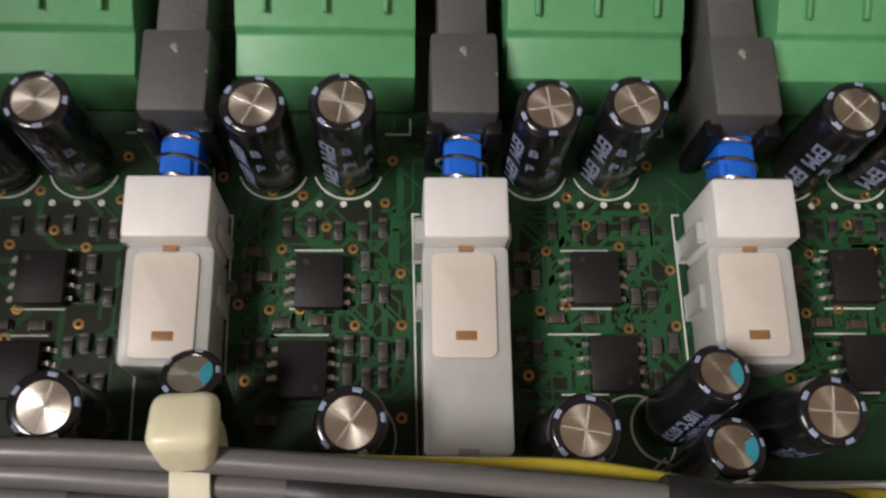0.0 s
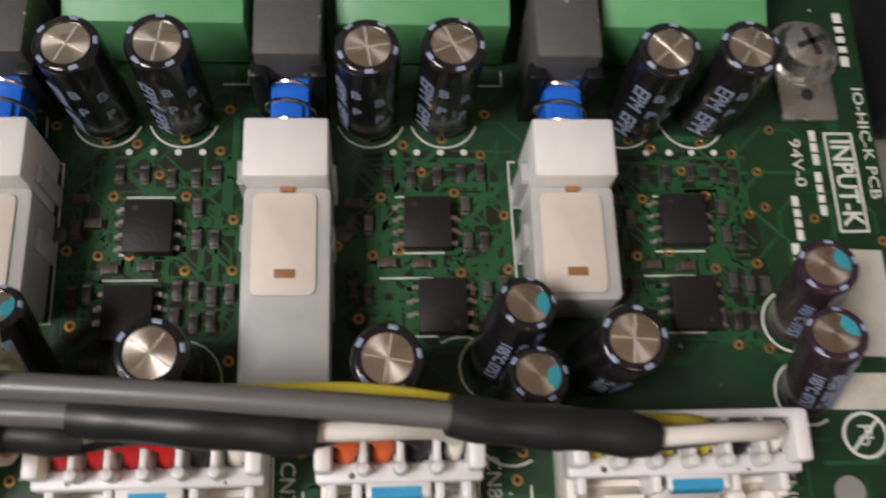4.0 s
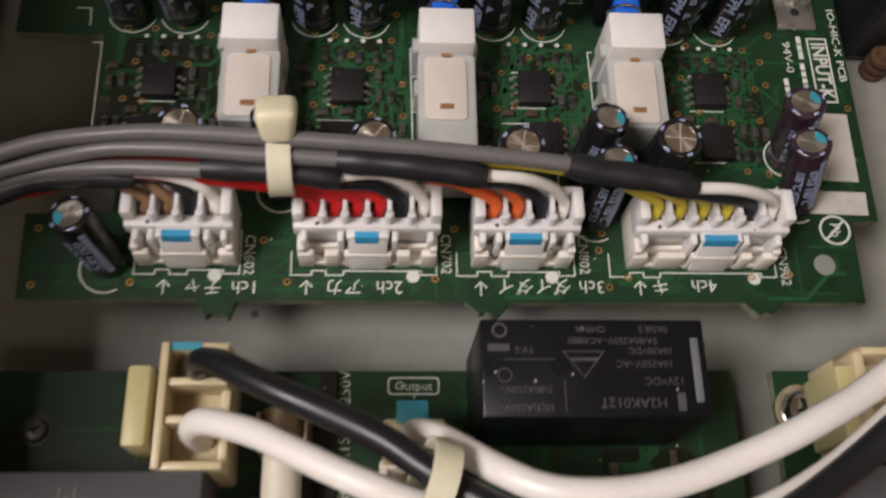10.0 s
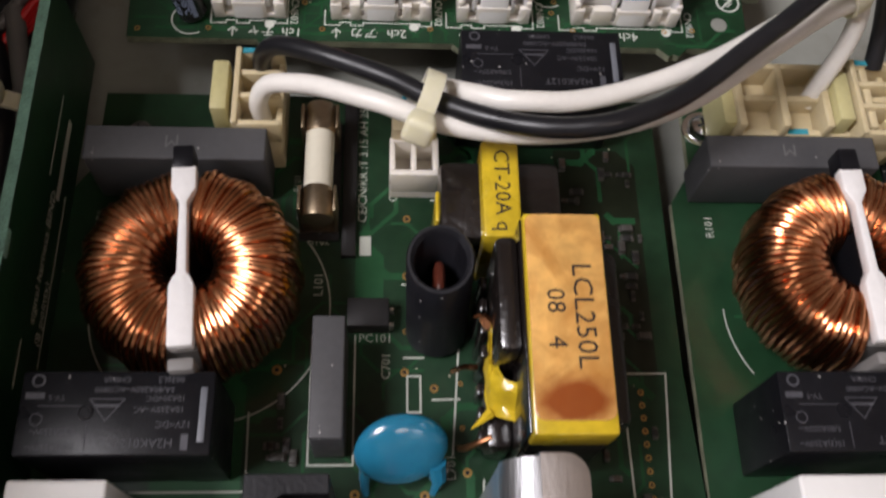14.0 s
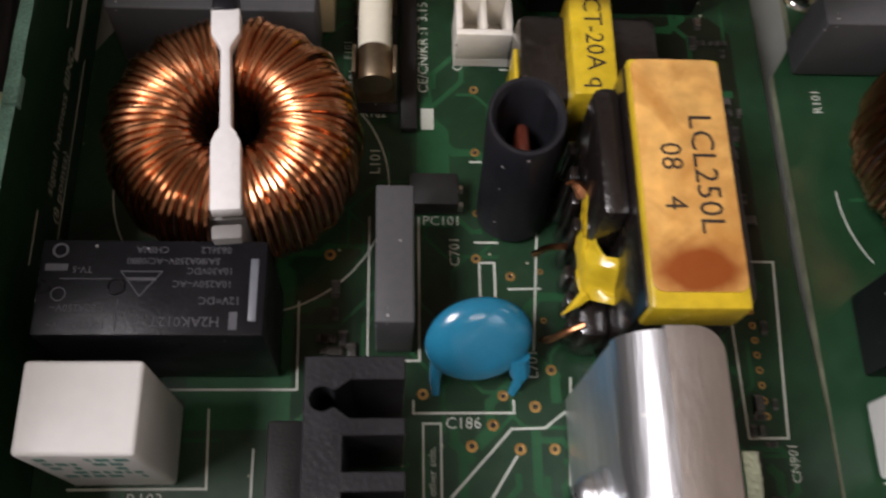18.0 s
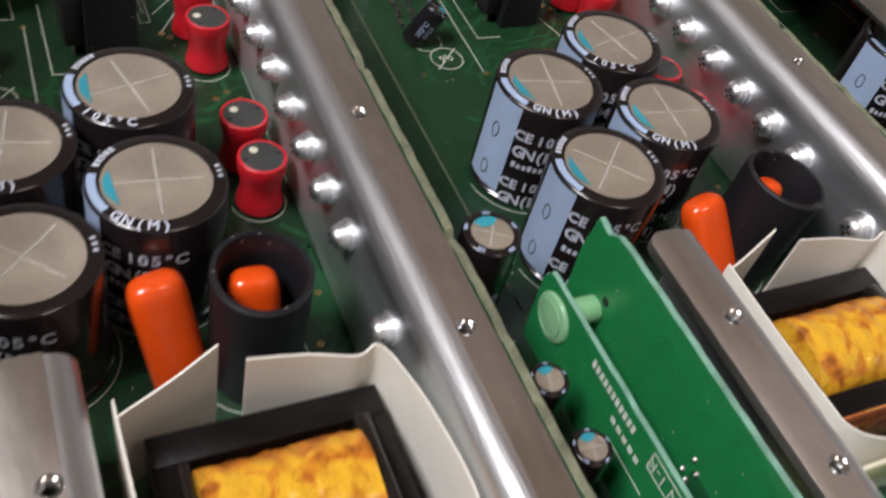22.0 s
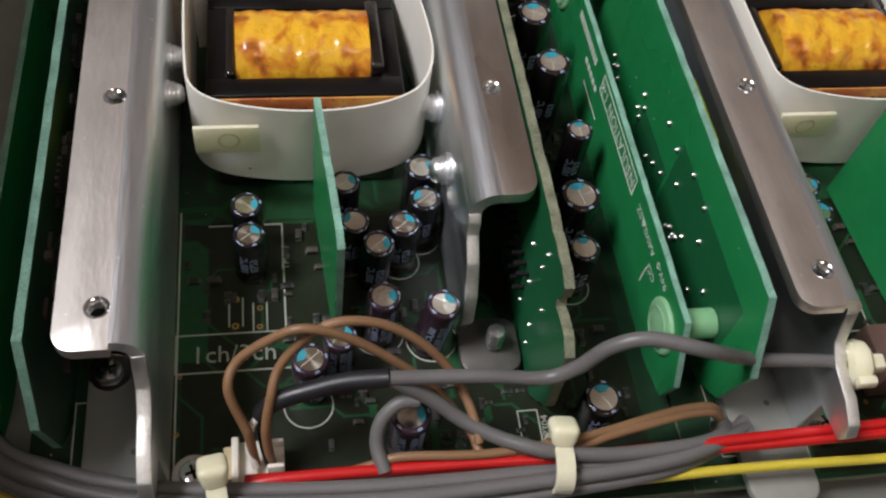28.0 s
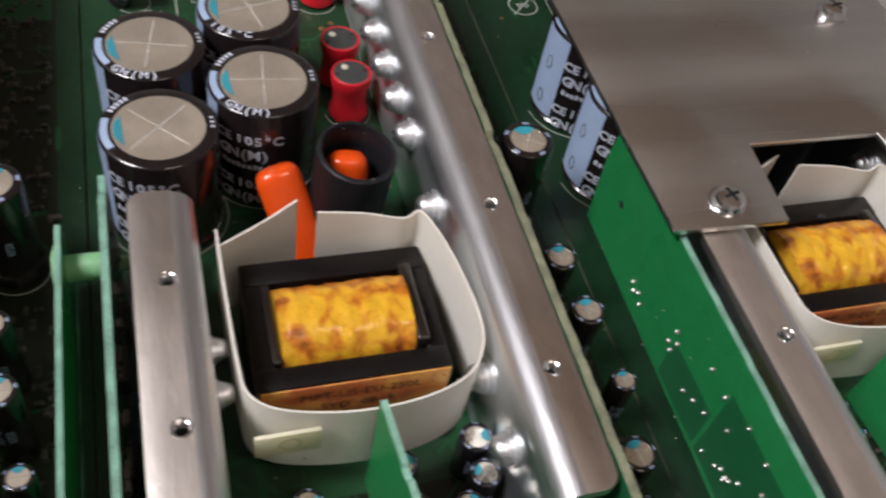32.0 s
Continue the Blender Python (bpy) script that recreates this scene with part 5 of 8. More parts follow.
for x, y, a in ((-13.3, 112.1, 0), (-12.8, 100.3, 30), (-13.2, 69.0, 0), (-12.9, 57.0, -15)):
    red_coil(x, y, a)


# ---- orange dipped choke and black sleeve tubes ----
def capsule(rx, ry, h, r=2.0, seg=28):
    bm = bmesh.new()
    rows = [(0.86, 0.4), (0.98, 1.2), (1.0, 2.4), (1.0, h - 3.6), (0.97, h - 2.2), (0.88, h - 1.0), (0.70, h - 0.3), (0.40, h)]
    rings = []
    for s, z in rows:
        rings.append([bm.verts.new((rx * s * math.copysign(abs(math.cos(a)) ** 0.72, math.cos(a)), ry * s * math.copysign(abs(math.sin(a)) ** 0.72, math.sin(a)), z)) for a in [2 * math.pi * i / seg for i in range(seg)]])
    for a, b in zip(rings, rings[1:]):
        for i in range(seg):
            bm.faces.new((a[i], a[(i + 1) % seg], b[(i + 1) % seg], b[i]))
    bm.faces.new(rings[-1])
    bm.faces.new(list(reversed(rings[0])))
    bmesh.ops.recalc_face_normals(bm, faces=bm.faces)
    return bm


o = keep(thing("dipped_capacitor", -35.6, 19.0, 0, "glossy orange dipped film capacitor standing by the transformer", "capacitor", "orange capacitors", turn=(0, 0, 8)))
part("body", moved(capsule(4.6, 3.1, 22.0), 0, 0, 0.6, (-20, -6, 0)), "orange_dip", o)
for sx in (-2.4, 2.4):
    part("lead", sweep([(sx, 0, 1.6), (sx, 0.1, 0.8), (sx, 0, -0.4)], 0.35, 8), "tin", o, "tinned wire lead")


def sleeve_tube(x, y, r, h, lean, label, inner="orange_dip", flat=1.0, cut=0.0):
    t = keep(thing("sleeve_tube", x, y, 0, label, "sleeve tube", "sleeve tubes", turn=lean))
    bm = lathe([(r - 1.0, 0.3), (r, 0.3), (r * 1.0, h * 0.5), (r * 1.02, h - 0.3), (r * 0.98, h), (r * 0.90, h), (r - 1.0, h - 0.6), (r - 1.1, 1.0), (r - 1.0, 0.3)], 32)
    for v in bm.verts:
        v.co.y *= flat
        if v.co.z > h * 0.5:
            v.co.z += cut * v.co.y
    part("tube", bm, "tube_black", t, "black heat-shrink tube with an open top")
    if inner == "orange_dip":
        part("inner_capacitor", moved(capsule(4.2, 2.9, h - 3.4), 0.2, -2.6, 0.4, (-15, -4, -6)), inner, t, "orange dipped capacitor inside")
    else:
        part("inner_capacitor", moved(capsule(1.0, r * 0.72, h - 4.5), 0, 0, 0.4), inner, t, "dark red body inside")
    return t


sleeve_tube(-23.6, 20.6, 7.6, 25.0, (0, 0, 0), "wide black sleeve tube round an orange capacitor", flat=1.1)
sleeve_tube(-11.9, 157.2, 4.7, 20.5, (-10, -1, 0), "narrow black sleeve tube leaning over the board", "tube_inner", 1.0, 0.35)


# ---- power transformer in its paper wrap ----
def transformer():
    t = keep(thing("power_transformer", 0, 0, 0, "black ferrite power transformer with yellow taped winding, scorched brown", "transformer", "power transformers"))
    for x0, x1, y0, y1, z1 in ((-45.0, -11.8, -25.2, -21.0, 19.0), (-45.0, -11.8, -4.0, 1.0, 19.0), (-45.0, -41.4, -21.2, -3.8, 18.8), (-15.4, -11.8, -21.2, -3.8, 18.8)):
        part("core_bar", box(x0, x1, y0, y1, 2.0, z1, 0.45), "ferrite", t, "black varnished ferrite core")
    for x0, x1, z1 in ((-41.8, -40.0, 19.6), (-17.3, -15.0, 21.2)):
        fl = box(x0, x1, -20.6, -4.2, 4.0, z1, 0.6, 3)
        part("bobbin_flange", fl, "varnish_black", t, "glossy black bobbin flange")
    # winding: a squat rounded drum along x, wrinkled tape
    n, m = 64, 44
    wb = bmesh.new()
    rings = []
    for i in range(m + 1):
        x = -40.0 + 22.8 * i / m
        ring = []
        for k in range(n):
            a = 2 * math.pi * k / n
            wr = 0.55 * noise.noise(Vector((x * 0.35, math.cos(a) * 2.2, math.sin(a) * 2.2))) + 0.30 * noise.noise(Vector((x * 0.9, math.cos(a) * 4, 2.0 + 4 * math.sin(a)))) + 0.14 * noise.noise(Vector((x * 2.2, math.cos(a) * 9, 9 * math.sin(a))))
            y = 8.3 * math.copysign(abs(math.cos(a)) ** 0.75, math.cos(a)) * (1 + 0.03 * wr)
            z = 10.6 * math.copysign(abs(math.sin(a)) ** 0.80, math.sin(a)) + wr
            ring.append(wb.verts.new((x, -12.6 + y, 12.2 + z)))
        rings.append(ring)
    for a, b in zip(rings, rings[1:]):
        for k in range(n):
            wb.faces.new((a[k], a[(k + 1) % n], b[(k + 1) % n], b[k]))
    wb.faces.new(rings[0])
    wb.faces.new(rings[-1])
    bmesh.ops.recalc_face_normals(wb, faces=wb.faces)
    part("winding", wb, "scorched_tape", t, "yellow tape stained brown by heat", smooth=60)
    lab = part("label", box(-44.4, -12.2, -25.5, -25.1, 4.0, 18.4, 0.1), "scorched_label", t, "amber stained paper label")
    writing("MPT-US-EU-250L", -27.5, -25.55, 15.2, 2.1, "print_black", t, (90, 0, 0))
    writing("SYD  08  3", -28.0, -25.55, 11.6, 2.1, "print_black", t, (90, 0, 0))
    part("pin_block", box(-44, -13, -29.0, -25.0, 0.6, 5.0, 0.3), "varnish_black", t)
    return t


def scorch(name, base, burnt, scale, low, high, band=None):
    m = material(name, base, 0.26, vary=0.15, scale=120, bump=0.25, bump_scale=260, coat=0.35)
    t = m.node_tree
    b = t.nodes["Principled BSDF"]
    co = t.nodes.new("ShaderNodeTexCoord")
    a = t.nodes.new("ShaderNodeTexNoise")
    a.inputs["Scale"].default_value, a.inputs["Detail"].default_value, a.inputs["Distortion"].default_value = scale, 9, 0.35
    t.links.new(co.outputs["Object"], a.inputs["Vector"])
    r = t.nodes.new("ShaderNodeMapRange")
    r.inputs["From Min"].default_value, r.inputs["From Max"].default_value = low, high
    t.links.new(a.outputs["Fac"], r.inputs["Value"])
    sp = t.nodes.new("ShaderNodeTexVoronoi")
    sp.inputs["Scale"].default_value = scale * 9
    t.links.new(co.outputs["Object"], sp.inputs["Vector"])
    dots = t.nodes.new("ShaderNodeMapRange")
    dots.inputs["From Min"].default_value, dots.inputs["From Max"].default_value = 0.13, 0.20
    dots.inputs["To Min"].default_value, dots.inputs["To Max"].default_value = 0.9, 0.0
    t.links.new(sp.outputs["Distance"], dots.inputs["Value"])
    mx = t.nodes.new("ShaderNodeMath")
    mx.operation = "MAXIMUM"
    stain = r.outputs[0]
    if band is not None:
        # the tape is burnt more along its far edge
        sep = t.nodes.new("ShaderNodeSeparateXYZ")
        t.links.new(co.outputs["Object"], sep.inputs[0])
        wob = t.nodes.new("ShaderNodeMath")
        wob.operation, wob.inputs[1].default_value = "MULTIPLY_ADD", 0.012
        t.links.new(a.outputs["Fac"], wob.inputs[0])
        t.links.new(sep.outputs["Y"], wob.inputs[2])
        edge = t.nodes.new("ShaderNodeMapRange")
        edge.inputs["From Min"].default_value, edge.inputs["From Max"].default_value, edge.inputs["To Max"].default_value = band + 0.0035, band + 0.0085, 0.85
        t.links.new(wob.outputs[0], edge.inputs["Value"])
        most = t.nodes.new("ShaderNodeMath")
        most.operation = "MAXIMUM"
        t.links.new(stain, most.inputs[0])
        t.links.new(edge.outputs[0], most.inputs[1])
        stain = most.outputs[0]
    t.links.new(stain, mx.inputs[0])
    t.links.new(dots.outputs[0], mx.inputs[1])
    ramp = t.nodes.new("ShaderNodeValToRGB")
    ramp.color_ramp.elements[0].color = (*base, 1)
    ramp.color_ramp.elements[1].color = (*burnt, 1)
    mid = ramp.color_ramp.elements.new(0.5)
    mid.color = (base[0] * 0.72, base[1] * 0.42, base[2] * 0.6, 1)
    t.links.new(mx.outputs[0], ramp.inputs["Fac"])
    t.links.new(ramp.outputs["Color"], b.inputs["Base Color"])


scorch("scorched_tape", (0.80, 0.43, 0.03), (0.12, 0.024, 0.005), 230, 0.47, 0.72, band=-0.0075)
scorch("scorched_label", (0.74, 0.38, 0.09), (0.22, 0.05, 0.008), 90, 0.46, 0.70)
transformer()


def paper_wall(points, z0, z1, mat="paper_white", thick=0.35, lean=0.0):
    """A strip of stiff paper on edge along points (x, y, extra height at the top)."""
    bm = bmesh.new()
    pts = smooth_path([(x, y, h) for x, y, h in points], 5)
    cols = []
    for i, q in enumerate(pts):
        d = (pts[min(i + 1, len(pts) - 1)] - pts[max(i - 1, 0)])
        nn = Vector((-d.y, d.x, 0)).normalized() * thick / 2
        out = nn.normalized() * lean
        cols.append([bm.verts.new(v) for v in (Vector((q.x, q.y, z0)) - nn, Vector((q.x, q.y, z0)) + nn, Vector((q.x, q.y, z1 + q.z)) + nn + out, Vector((q.x, q.y, z1 + q.z)) - nn + out)])
    for a, b in zip(cols, cols[1:]):
        for k in range(4):
            bm.faces.new((a[k], a[(k + 1) % 4], b[(k + 1) % 4], b[k]))
    bm.faces.new(cols[0])
    bm.faces.new(list(reversed(cols[-1])))
    bmesh.ops.recalc_face_normals(bm, faces=bm.faces)
    return bm


p = keep(thing("insulating_paper", 0, 0, 0, "stiff cream insulating paper wrapped round the transformer", "paper wrap", "paper wraps"))
part("wrap", paper_wall([(-30.4, 4.6, 0.2), (-22.0, 3.2, 0.2), (-15.4, 1.4, 0.0), (-12.2, 1.6, 1.2), (-9.6, -5.0, 0.6), (-8.0, -14.0, 0.2), (-7.6, -23.4, 0.0), (-9.8, -29.2, -1.0), (-14.4, -32.4, -1.2),
                          (-22.0, -34.2, -1.4), (-32.0, -34.4, -1.4), (-42.0, -32.6, -1.0), (-46.6, -29.4, -0.6), (-47.6, -24.0, -0.2), (-48.0, -10.0, 0.2), (-48.1, 2.6, 0.6)], 8.0, 26.8), "paper_white", p)
part("end_flap", paper_wall([(-48.0, 3.0, -4.4), (-40.0, 5.6, -2.2), (-33.4, 8.0, 0.2)], 3.0, 26.6), "paper_white", p, "loose end flap")
pad = part("tape_pad", box(-46.6, -36.4, -35.2, -34.5, 16.4, 22.4, 0.1), "nylon_tie", p, "yellowed tape pad")
part("pad_ring", moved(circle_line(0, 0, 1.6, 0.25, 0.0, bmesh.new(), 0, 360, 20), -41.2, -35.24, 19.4, (90, 0, 0)), "connector_latch", pad)


# ---- vertical insulating boards ----
def ragged(yz, by):
    """Breaks long edges of an outline into short uneven steps."""
    rnd = random.Random(len(yz))
    out = []
    for (a, b), (c, d) in zip(yz, yz[1:] + yz[:1]):
        n = max(1, int(math.hypot(c - a, d - b) / 2.2))
        out.append((a, b))
        for i in range(1, n):
            q = (i + rnd.uniform(-0.3, 0.3)) / n
            out.append((a + (c - a) * q + rnd.uniform(-by, by) * 0.3, b + (d - b) * q + rnd.uniform(-by, by)))
    return out


def upright(name, yz, x, thick, label, mat, edge, category="insulating board", by=0.12, back=None):
    bm = prism(ragged(yz, by), 0, thick)
    for f in bm.faces:
        f.material_index = (0 if f.normal.z < 0 or back is None else 2) if abs(f.normal.z) > 0.5 else 1
    bmesh.ops.transform(bm, matrix=Matrix(((0, 0, 1, x), (1, 0, 0, 0), (0, 1, 0, 0), (0, 0, 0, 1))), verts=bm.verts)
    bmesh.ops.recalc_face_normals(bm, faces=bm.faces)
    return tagged(link_mesh(name, bm, [mat, edge] + ([back] if back else [])), label, category)


side_board = keep(upright("driver_board", [(16.6, 3.0), (17.6, 20.0), (16.6, 28.2), (13.2, 27.6), (11.0, 29.4), (8.0, 29.8), (-75.6, 30.2), (-82.0, 18.0), (-79.5, 6.0), (-74.0, 1.0)], 33.0 - PITCH, 1.2,
                          "upright bright green driver board beside the bracket", "bare_insulation", "edge_green", "driver board", back="solder_mask"))
strip_board = keep(upright("control_board", [(120.0, 0.6), (120.0, 29.2), (62.0, 29.8), (60.0, 28.6), (58.0, 29.8), (18.5, 29.8), (17.5, 28.4), (14.0, 29.6), (-69.0, 30.2), (-71.8, 29.2), (-71.6, 26.6), (-70.8, 25.0), (-71.4, 23.8), (-76.4, 24.4), (-79.0, 22.6), (-79.6, 8.0), (-74.0, 0.6)], 4.5, 1.5,
                           "upright green control board against the bracket with a ragged edge", "control_mask", "board_edge", "control board", by=0.30, back="solder_mask"))
fin = keep(upright("daughter_board", [(-35.2, 0.6), (-35.4, 29.2), (-36.6, 28.9), (-46.0, 29.2), (-46.6, 28.6), (-48.4, 28.6), (-49.0, 29.3), (-60.5, 29.4), (-62.6, 27.6), (-62.2, 0.6)], -27.9, 1.1,
                   "small upright bright green daughter board", "bare_insulation", "edge_green", "daughter board"))
fin.matrix_basis = Matrix.Translation((-27.4 * U, -35 * U, 0)) @ pose(0, 0, 0, 0, 0, 4) @ Matrix.Translation((27.4 * U, 35 * U, 0))

# copper field under the mask of the driver board's bright face
_x = 33.0 - PITCH
part("copper_field", box(_x - 0.015, _x + 0.01, -73.5, -41.0, 3.0, 22.5), "control_mask", side_board, "darker copper field under the mask", smooth=0)
part("copper_field", box(_x - 0.012, _x + 0.01, -40.0, -24.0, 3.0, 13.5), "control_mask", side_board, "darker copper field under the mask", smooth=0)
# parts on the dark face of the driver board
rnd = random.Random(31)
_x = 33.0 - PITCH + 1.2
for y, z, l, hgt, mat in [(rnd.uniform(-70, 8), rnd.uniform(6, 27), rnd.uniform(1.2, 3.0), rnd.uniform(0.8, 1.6), rnd.choice(("chip_black", "chip_cap", "chip_grey", "tin_dull"))) for _ in range(46)]:
    part("chip", box(_x - 0.05, _x + rnd.uniform(0.5, 0.9), y, y + l, z, z + hgt, 0.08, 1), mat, side_board)
for y, z in ((-60, 12), (-48, 20), (-34, 10), (-22, 19), (-8, 12)):
    ic = part("driver_chip", box(_x - 0.05, _x + 1.5, y, y + 6.4, z, z + 4.0, 0.15, 1), "ic_black", side_board, "black driver chip")
    for k in range(5):
        for zz in (z - 0.9, z + 4.0):
            part("pin", box(_x, _x + 0.5, y + 0.5 + k * 1.25, y + 0.95 + k * 1.25, zz, zz + 0.9), "tin_dull", ic)


material("grip_grey", (0.14, 0.15, 0.17), 0.5, vary=0.2, scale=400)
# ---- relays ----
def relay(x0, x1, y0, y1, h, label):
    r = keep(thing("relay", x0, y0, 0, label, "relay", "relays"))
    w, d = x1 - x0, y1 - y0
    part("case", box(0, w, 0, d, 0.5, h, 0.35), "relay_black", r)
    part("base_flange", box(0.3, w - 0.3, 0.3, d - 0.3, 0.0, 0.6), "ic_black", r)
    part("grip_bar", box(w - 1.75, w - 0.85, 1.6, d - 2.2, h - 0.05, h + 0.18, 0.1), "grip_grey", r, "pale moulded bar")
    part("vent_nib", lathe([(0, h + 0.05), (0.75, h + 0.05), (0.8, h + 0.2), (0.95, h + 0.2), (1.0, h), (0, h)], 16), "relay_black", r).location = (w * 0.345 * U, d * 0.50 * U, 0)
    for body, fx, fy, size in (("H2AK012T", 0.655, 0.145, 1.35), ("10(3)A250V~", 0.19, 0.10, 0.95), ("12V=DC", 0.80, 0.36, 1.05), ("5/80A250V~", 0.19, 0.28, 0.95), ("10A250V~AC", 0.72, 0.535, 0.95),
                               ("10A30VDC", 0.75, 0.67, 0.90), ("5A/80A250V~AC/0880", 0.585, 0.775, 0.90), ("CHINA", 0.49, 0.895, 0.95), ("0636L2", 0.77, 0.895, 0.95), ("TV-5", 0.19, 0.68, 0.9)):
        writing(body, fx * w, fy * d, h + 0.02, size * 0.86, "print_dim", r, (0, 0, 180), "print_line")
    s = bmesh.new()
    ribbon([(0.36 * w, 0.05 * d), (0.36 * w, 0.36 * d)], 0.10, h + 0.01, s)
    ribbon([(0.10 * w, 0.58 * d), (0.32 * w, 0.58 * d)], 0.10, h + 0.01, s)
    circle_line(0.10 * w, 0.42 * d, 0.75, 0.12, h + 0.01, s, 0, 360, 16)
    circle_line(0.085 * w, 0.88 * d, 0.75, 0.25, h + 0.01, s, 0, 360, 12)
    ribbon([(0.36 * w, 0.66 * d), (0.54 * w, 0.66 * d), (0.45 * w, 0.40 * d), (0.36 * w, 0.66 * d)], 0.13, h + 0.01, s)
    ribbon([(0.39 * w, 0.58 * d), (0.51 * w, 0.58 * d)], 0.35, h + 0.01, s)
    ribbon([(0.045 * w, 0.70 * d), (0.11 * w, 0.70 * d)], 0.8, h + 0.01, s)
    ribbon([(0.93 * w - 1.6, 0.10 * d), (0.93 * w - 1.6, 0.20 * d)], 0.9, h + 0.01, s)
    part("print_frame", s, "print_dim", r, "faded grey print", smooth=0)
    return r


material("print_dim", (0.065, 0.065, 0.075), 0.6, vary=0.35, scale=1500)
relay(-8.3, 17.0, 190.2, 201.3, 18.0, "black power relay with faded grey printing on its top")
relay(-66.3, -41.8, 134.4, 145.4, 18.2, "black power relay with faded grey print beside the choke")


# ---- film capacitors in boxes ----
def box_cap(x0, x1, y0, y1, h, mat, label, mark="", prints=False):
    c = keep(thing("film_capacitor", x0, y0, 0, label, "capacitor", "box capacitors"))
    part("case", box(0, x1 - x0, 0, y1 - y0, 0.4, h, 0.55 if mat == "box_white" else 0.3, 3), mat, c)
    for sx in (0.18, 0.82):
        part("lead", box((x1 - x0) * sx - 0.3, (x1 - x0) * sx + 0.3, (y1 - y0) * 0.5 - 0.3, (y1 - y0) * 0.5 + 0.3, -0.2, 0.6), "tin", c, "tinned wire lead")
    part("resin_base", box(0.4, x1 - x0 - 0.4, 0.4, y1 - y0 - 0.4, 0.15, 0.5), "film_grey", c, "resin potting at the base")
    if mark:
        writing(mark, (x1 - x0) * 0.48, (y1 - y0) * 0.55, h + 0.02, 2.2, "print_grey2", c, (0, 0, 180))
    if prints:
        rnd = random.Random(5)
        bm = bmesh.new()
        for row in range(5):
            z = h - 3.2 - row * 2.6
            x = 1.6
            while x < x1 - x0 - 2.0:
                l = rnd.uniform(0.5, 1.5)
                if rnd.random() < 0.8:
                    box(x, x + l, -0.03, 0.02, z, z + 1.5, bm=bm)
                x += l + 0.45
        part("green_print", bm, "print_green", c, "faded green print on the side", smooth=0)
    return c


material("print_grey2", (0.13, 0.13, 0.13), 0.6, vary=0.2)
material("print_green", (0.10, 0.30, 0.25), 0.6, vary=0.3, scale=900)
box_cap(-65.4, -38.2, 180.0, 185.7, 13.0, "film_grey", "long dark grey box film capacitor", "M")
box_cap(-30.0, -25.4, 137.6, 155.1, 13.0, "film_grey", "slim dark grey box film capacitor standing on the board")
box_cap(-65.3, -53.2, 121.3, 131.0, 21.0, "box_white", "white box safety capacitor with faded green side print", "", True)


# ---- common-mode choke ----
def choke(tilt, wide=1.72):
    c = keep(thing("toroid_choke", -46.8, 160.5, 0, "copper-wound toroid choke with a white plastic strap across", "choke", "toroid chokes"))
    R, rr, hz, cz = 9.6, 5.4, 8.0, 11.6
    part("ring_core", lathe([(R - 3.4, cz - 6), (R + 3.6, cz - 6), (R + 3.6, cz + 6), (R - 3.4, cz + 6), (R - 3.4, cz - 6)], 48), "core_strap_grey", c, "ring core under the winding")
    # every turn of wire is its own closed loop round the ring; two loop shapes lie in layers
    loops = {}
    for half in (0, 1):
        n = 38
        for i in range(n):
            a = (180 if half == 0 else 0) + (i - (n - 1) / 2) * (162.0 / n)
            j = math.sin(i * 12.9 + half * 4.1)
            k = i % 3
            if k not in loops:
                pts = []
                for q in range(32):
                    t = 2 * math.pi * q / 32
                    cx, sz = math.cos(t), math.sin(t)
                    inner = (1.14, 0.98, 1.06)[k] if cx < 0 else 1.0
                    pts.append((R + rr * inner * math.copysign(abs(cx) ** 0.74, cx), 0.5 * math.sin(t * 0.5 - 0.8) * (1 if cx < 0 else 0.2), cz + (hz - 0.25 * k) * math.copysign(abs(sz) ** 0.74, sz)))
                loops[k] = part("winding_turn", sweep(pts, 0.50, 8, raw=True, closed=True), "copper_wire", c)
                loops[k].matrix_basis = pose(0, 0, 0, 0, 0, a)
            else:
                like(loops[k], "winding_turn", c, 0, 0, 0.15 * j * U, (0, 0, a + 0.5 * j)).scale = (1 + 0.02 * math.sin(i * 7.7 + half), 1, 1)
    w = wide
    st = prism([(-w, -13.4), (w, -13.4), (w, -4.9), (0.7 * w, -3.6), (0.40 * w, -3.0), (0.34 * w, 7.6), (0.7 * w, 8.8), (w, 9.6), (w, 13.2), (-w, 13.2), (-w, 9.6), (-0.7 * w, 8.8), (-0.34 * w, 7.6), (-0.40 * w, -3.0), (-0.7 * w, -3.6), (-w, -4.9)], 18.8, 20.9, 0.3, 2)
    part("strap", st, "core_strap", c, "white plastic strap")
    # the white strap's shaded side, its shade painted in grey
    part("strap_leg", box(-w, w, -16.4, -14.6, 3.0, 19.8, 0.4), "core_strap_grey", c, "side of the strap with its shade put into the grey")
    part("strap_plug", box(-w * 0.9, w * 0.8, 12.9, 16.4, 17.5, 21.2, 0.3), "relay_black", c, "black end plug")
    part("divider", box(-0.5, 0.5, -4.0, 4.0, 2.0, 18.9), "relay_black", c)
    part("strap_foot", box(-w * 0.8, w * 0.8, -16.6, 16.6, 0.0, 3.4, 0.3), "core_strap_grey", c)
    c.matrix_basis = pose(-47.3 * U, 161.3 * U, 0, 0, 0, tilt)
    return c


choke(4)


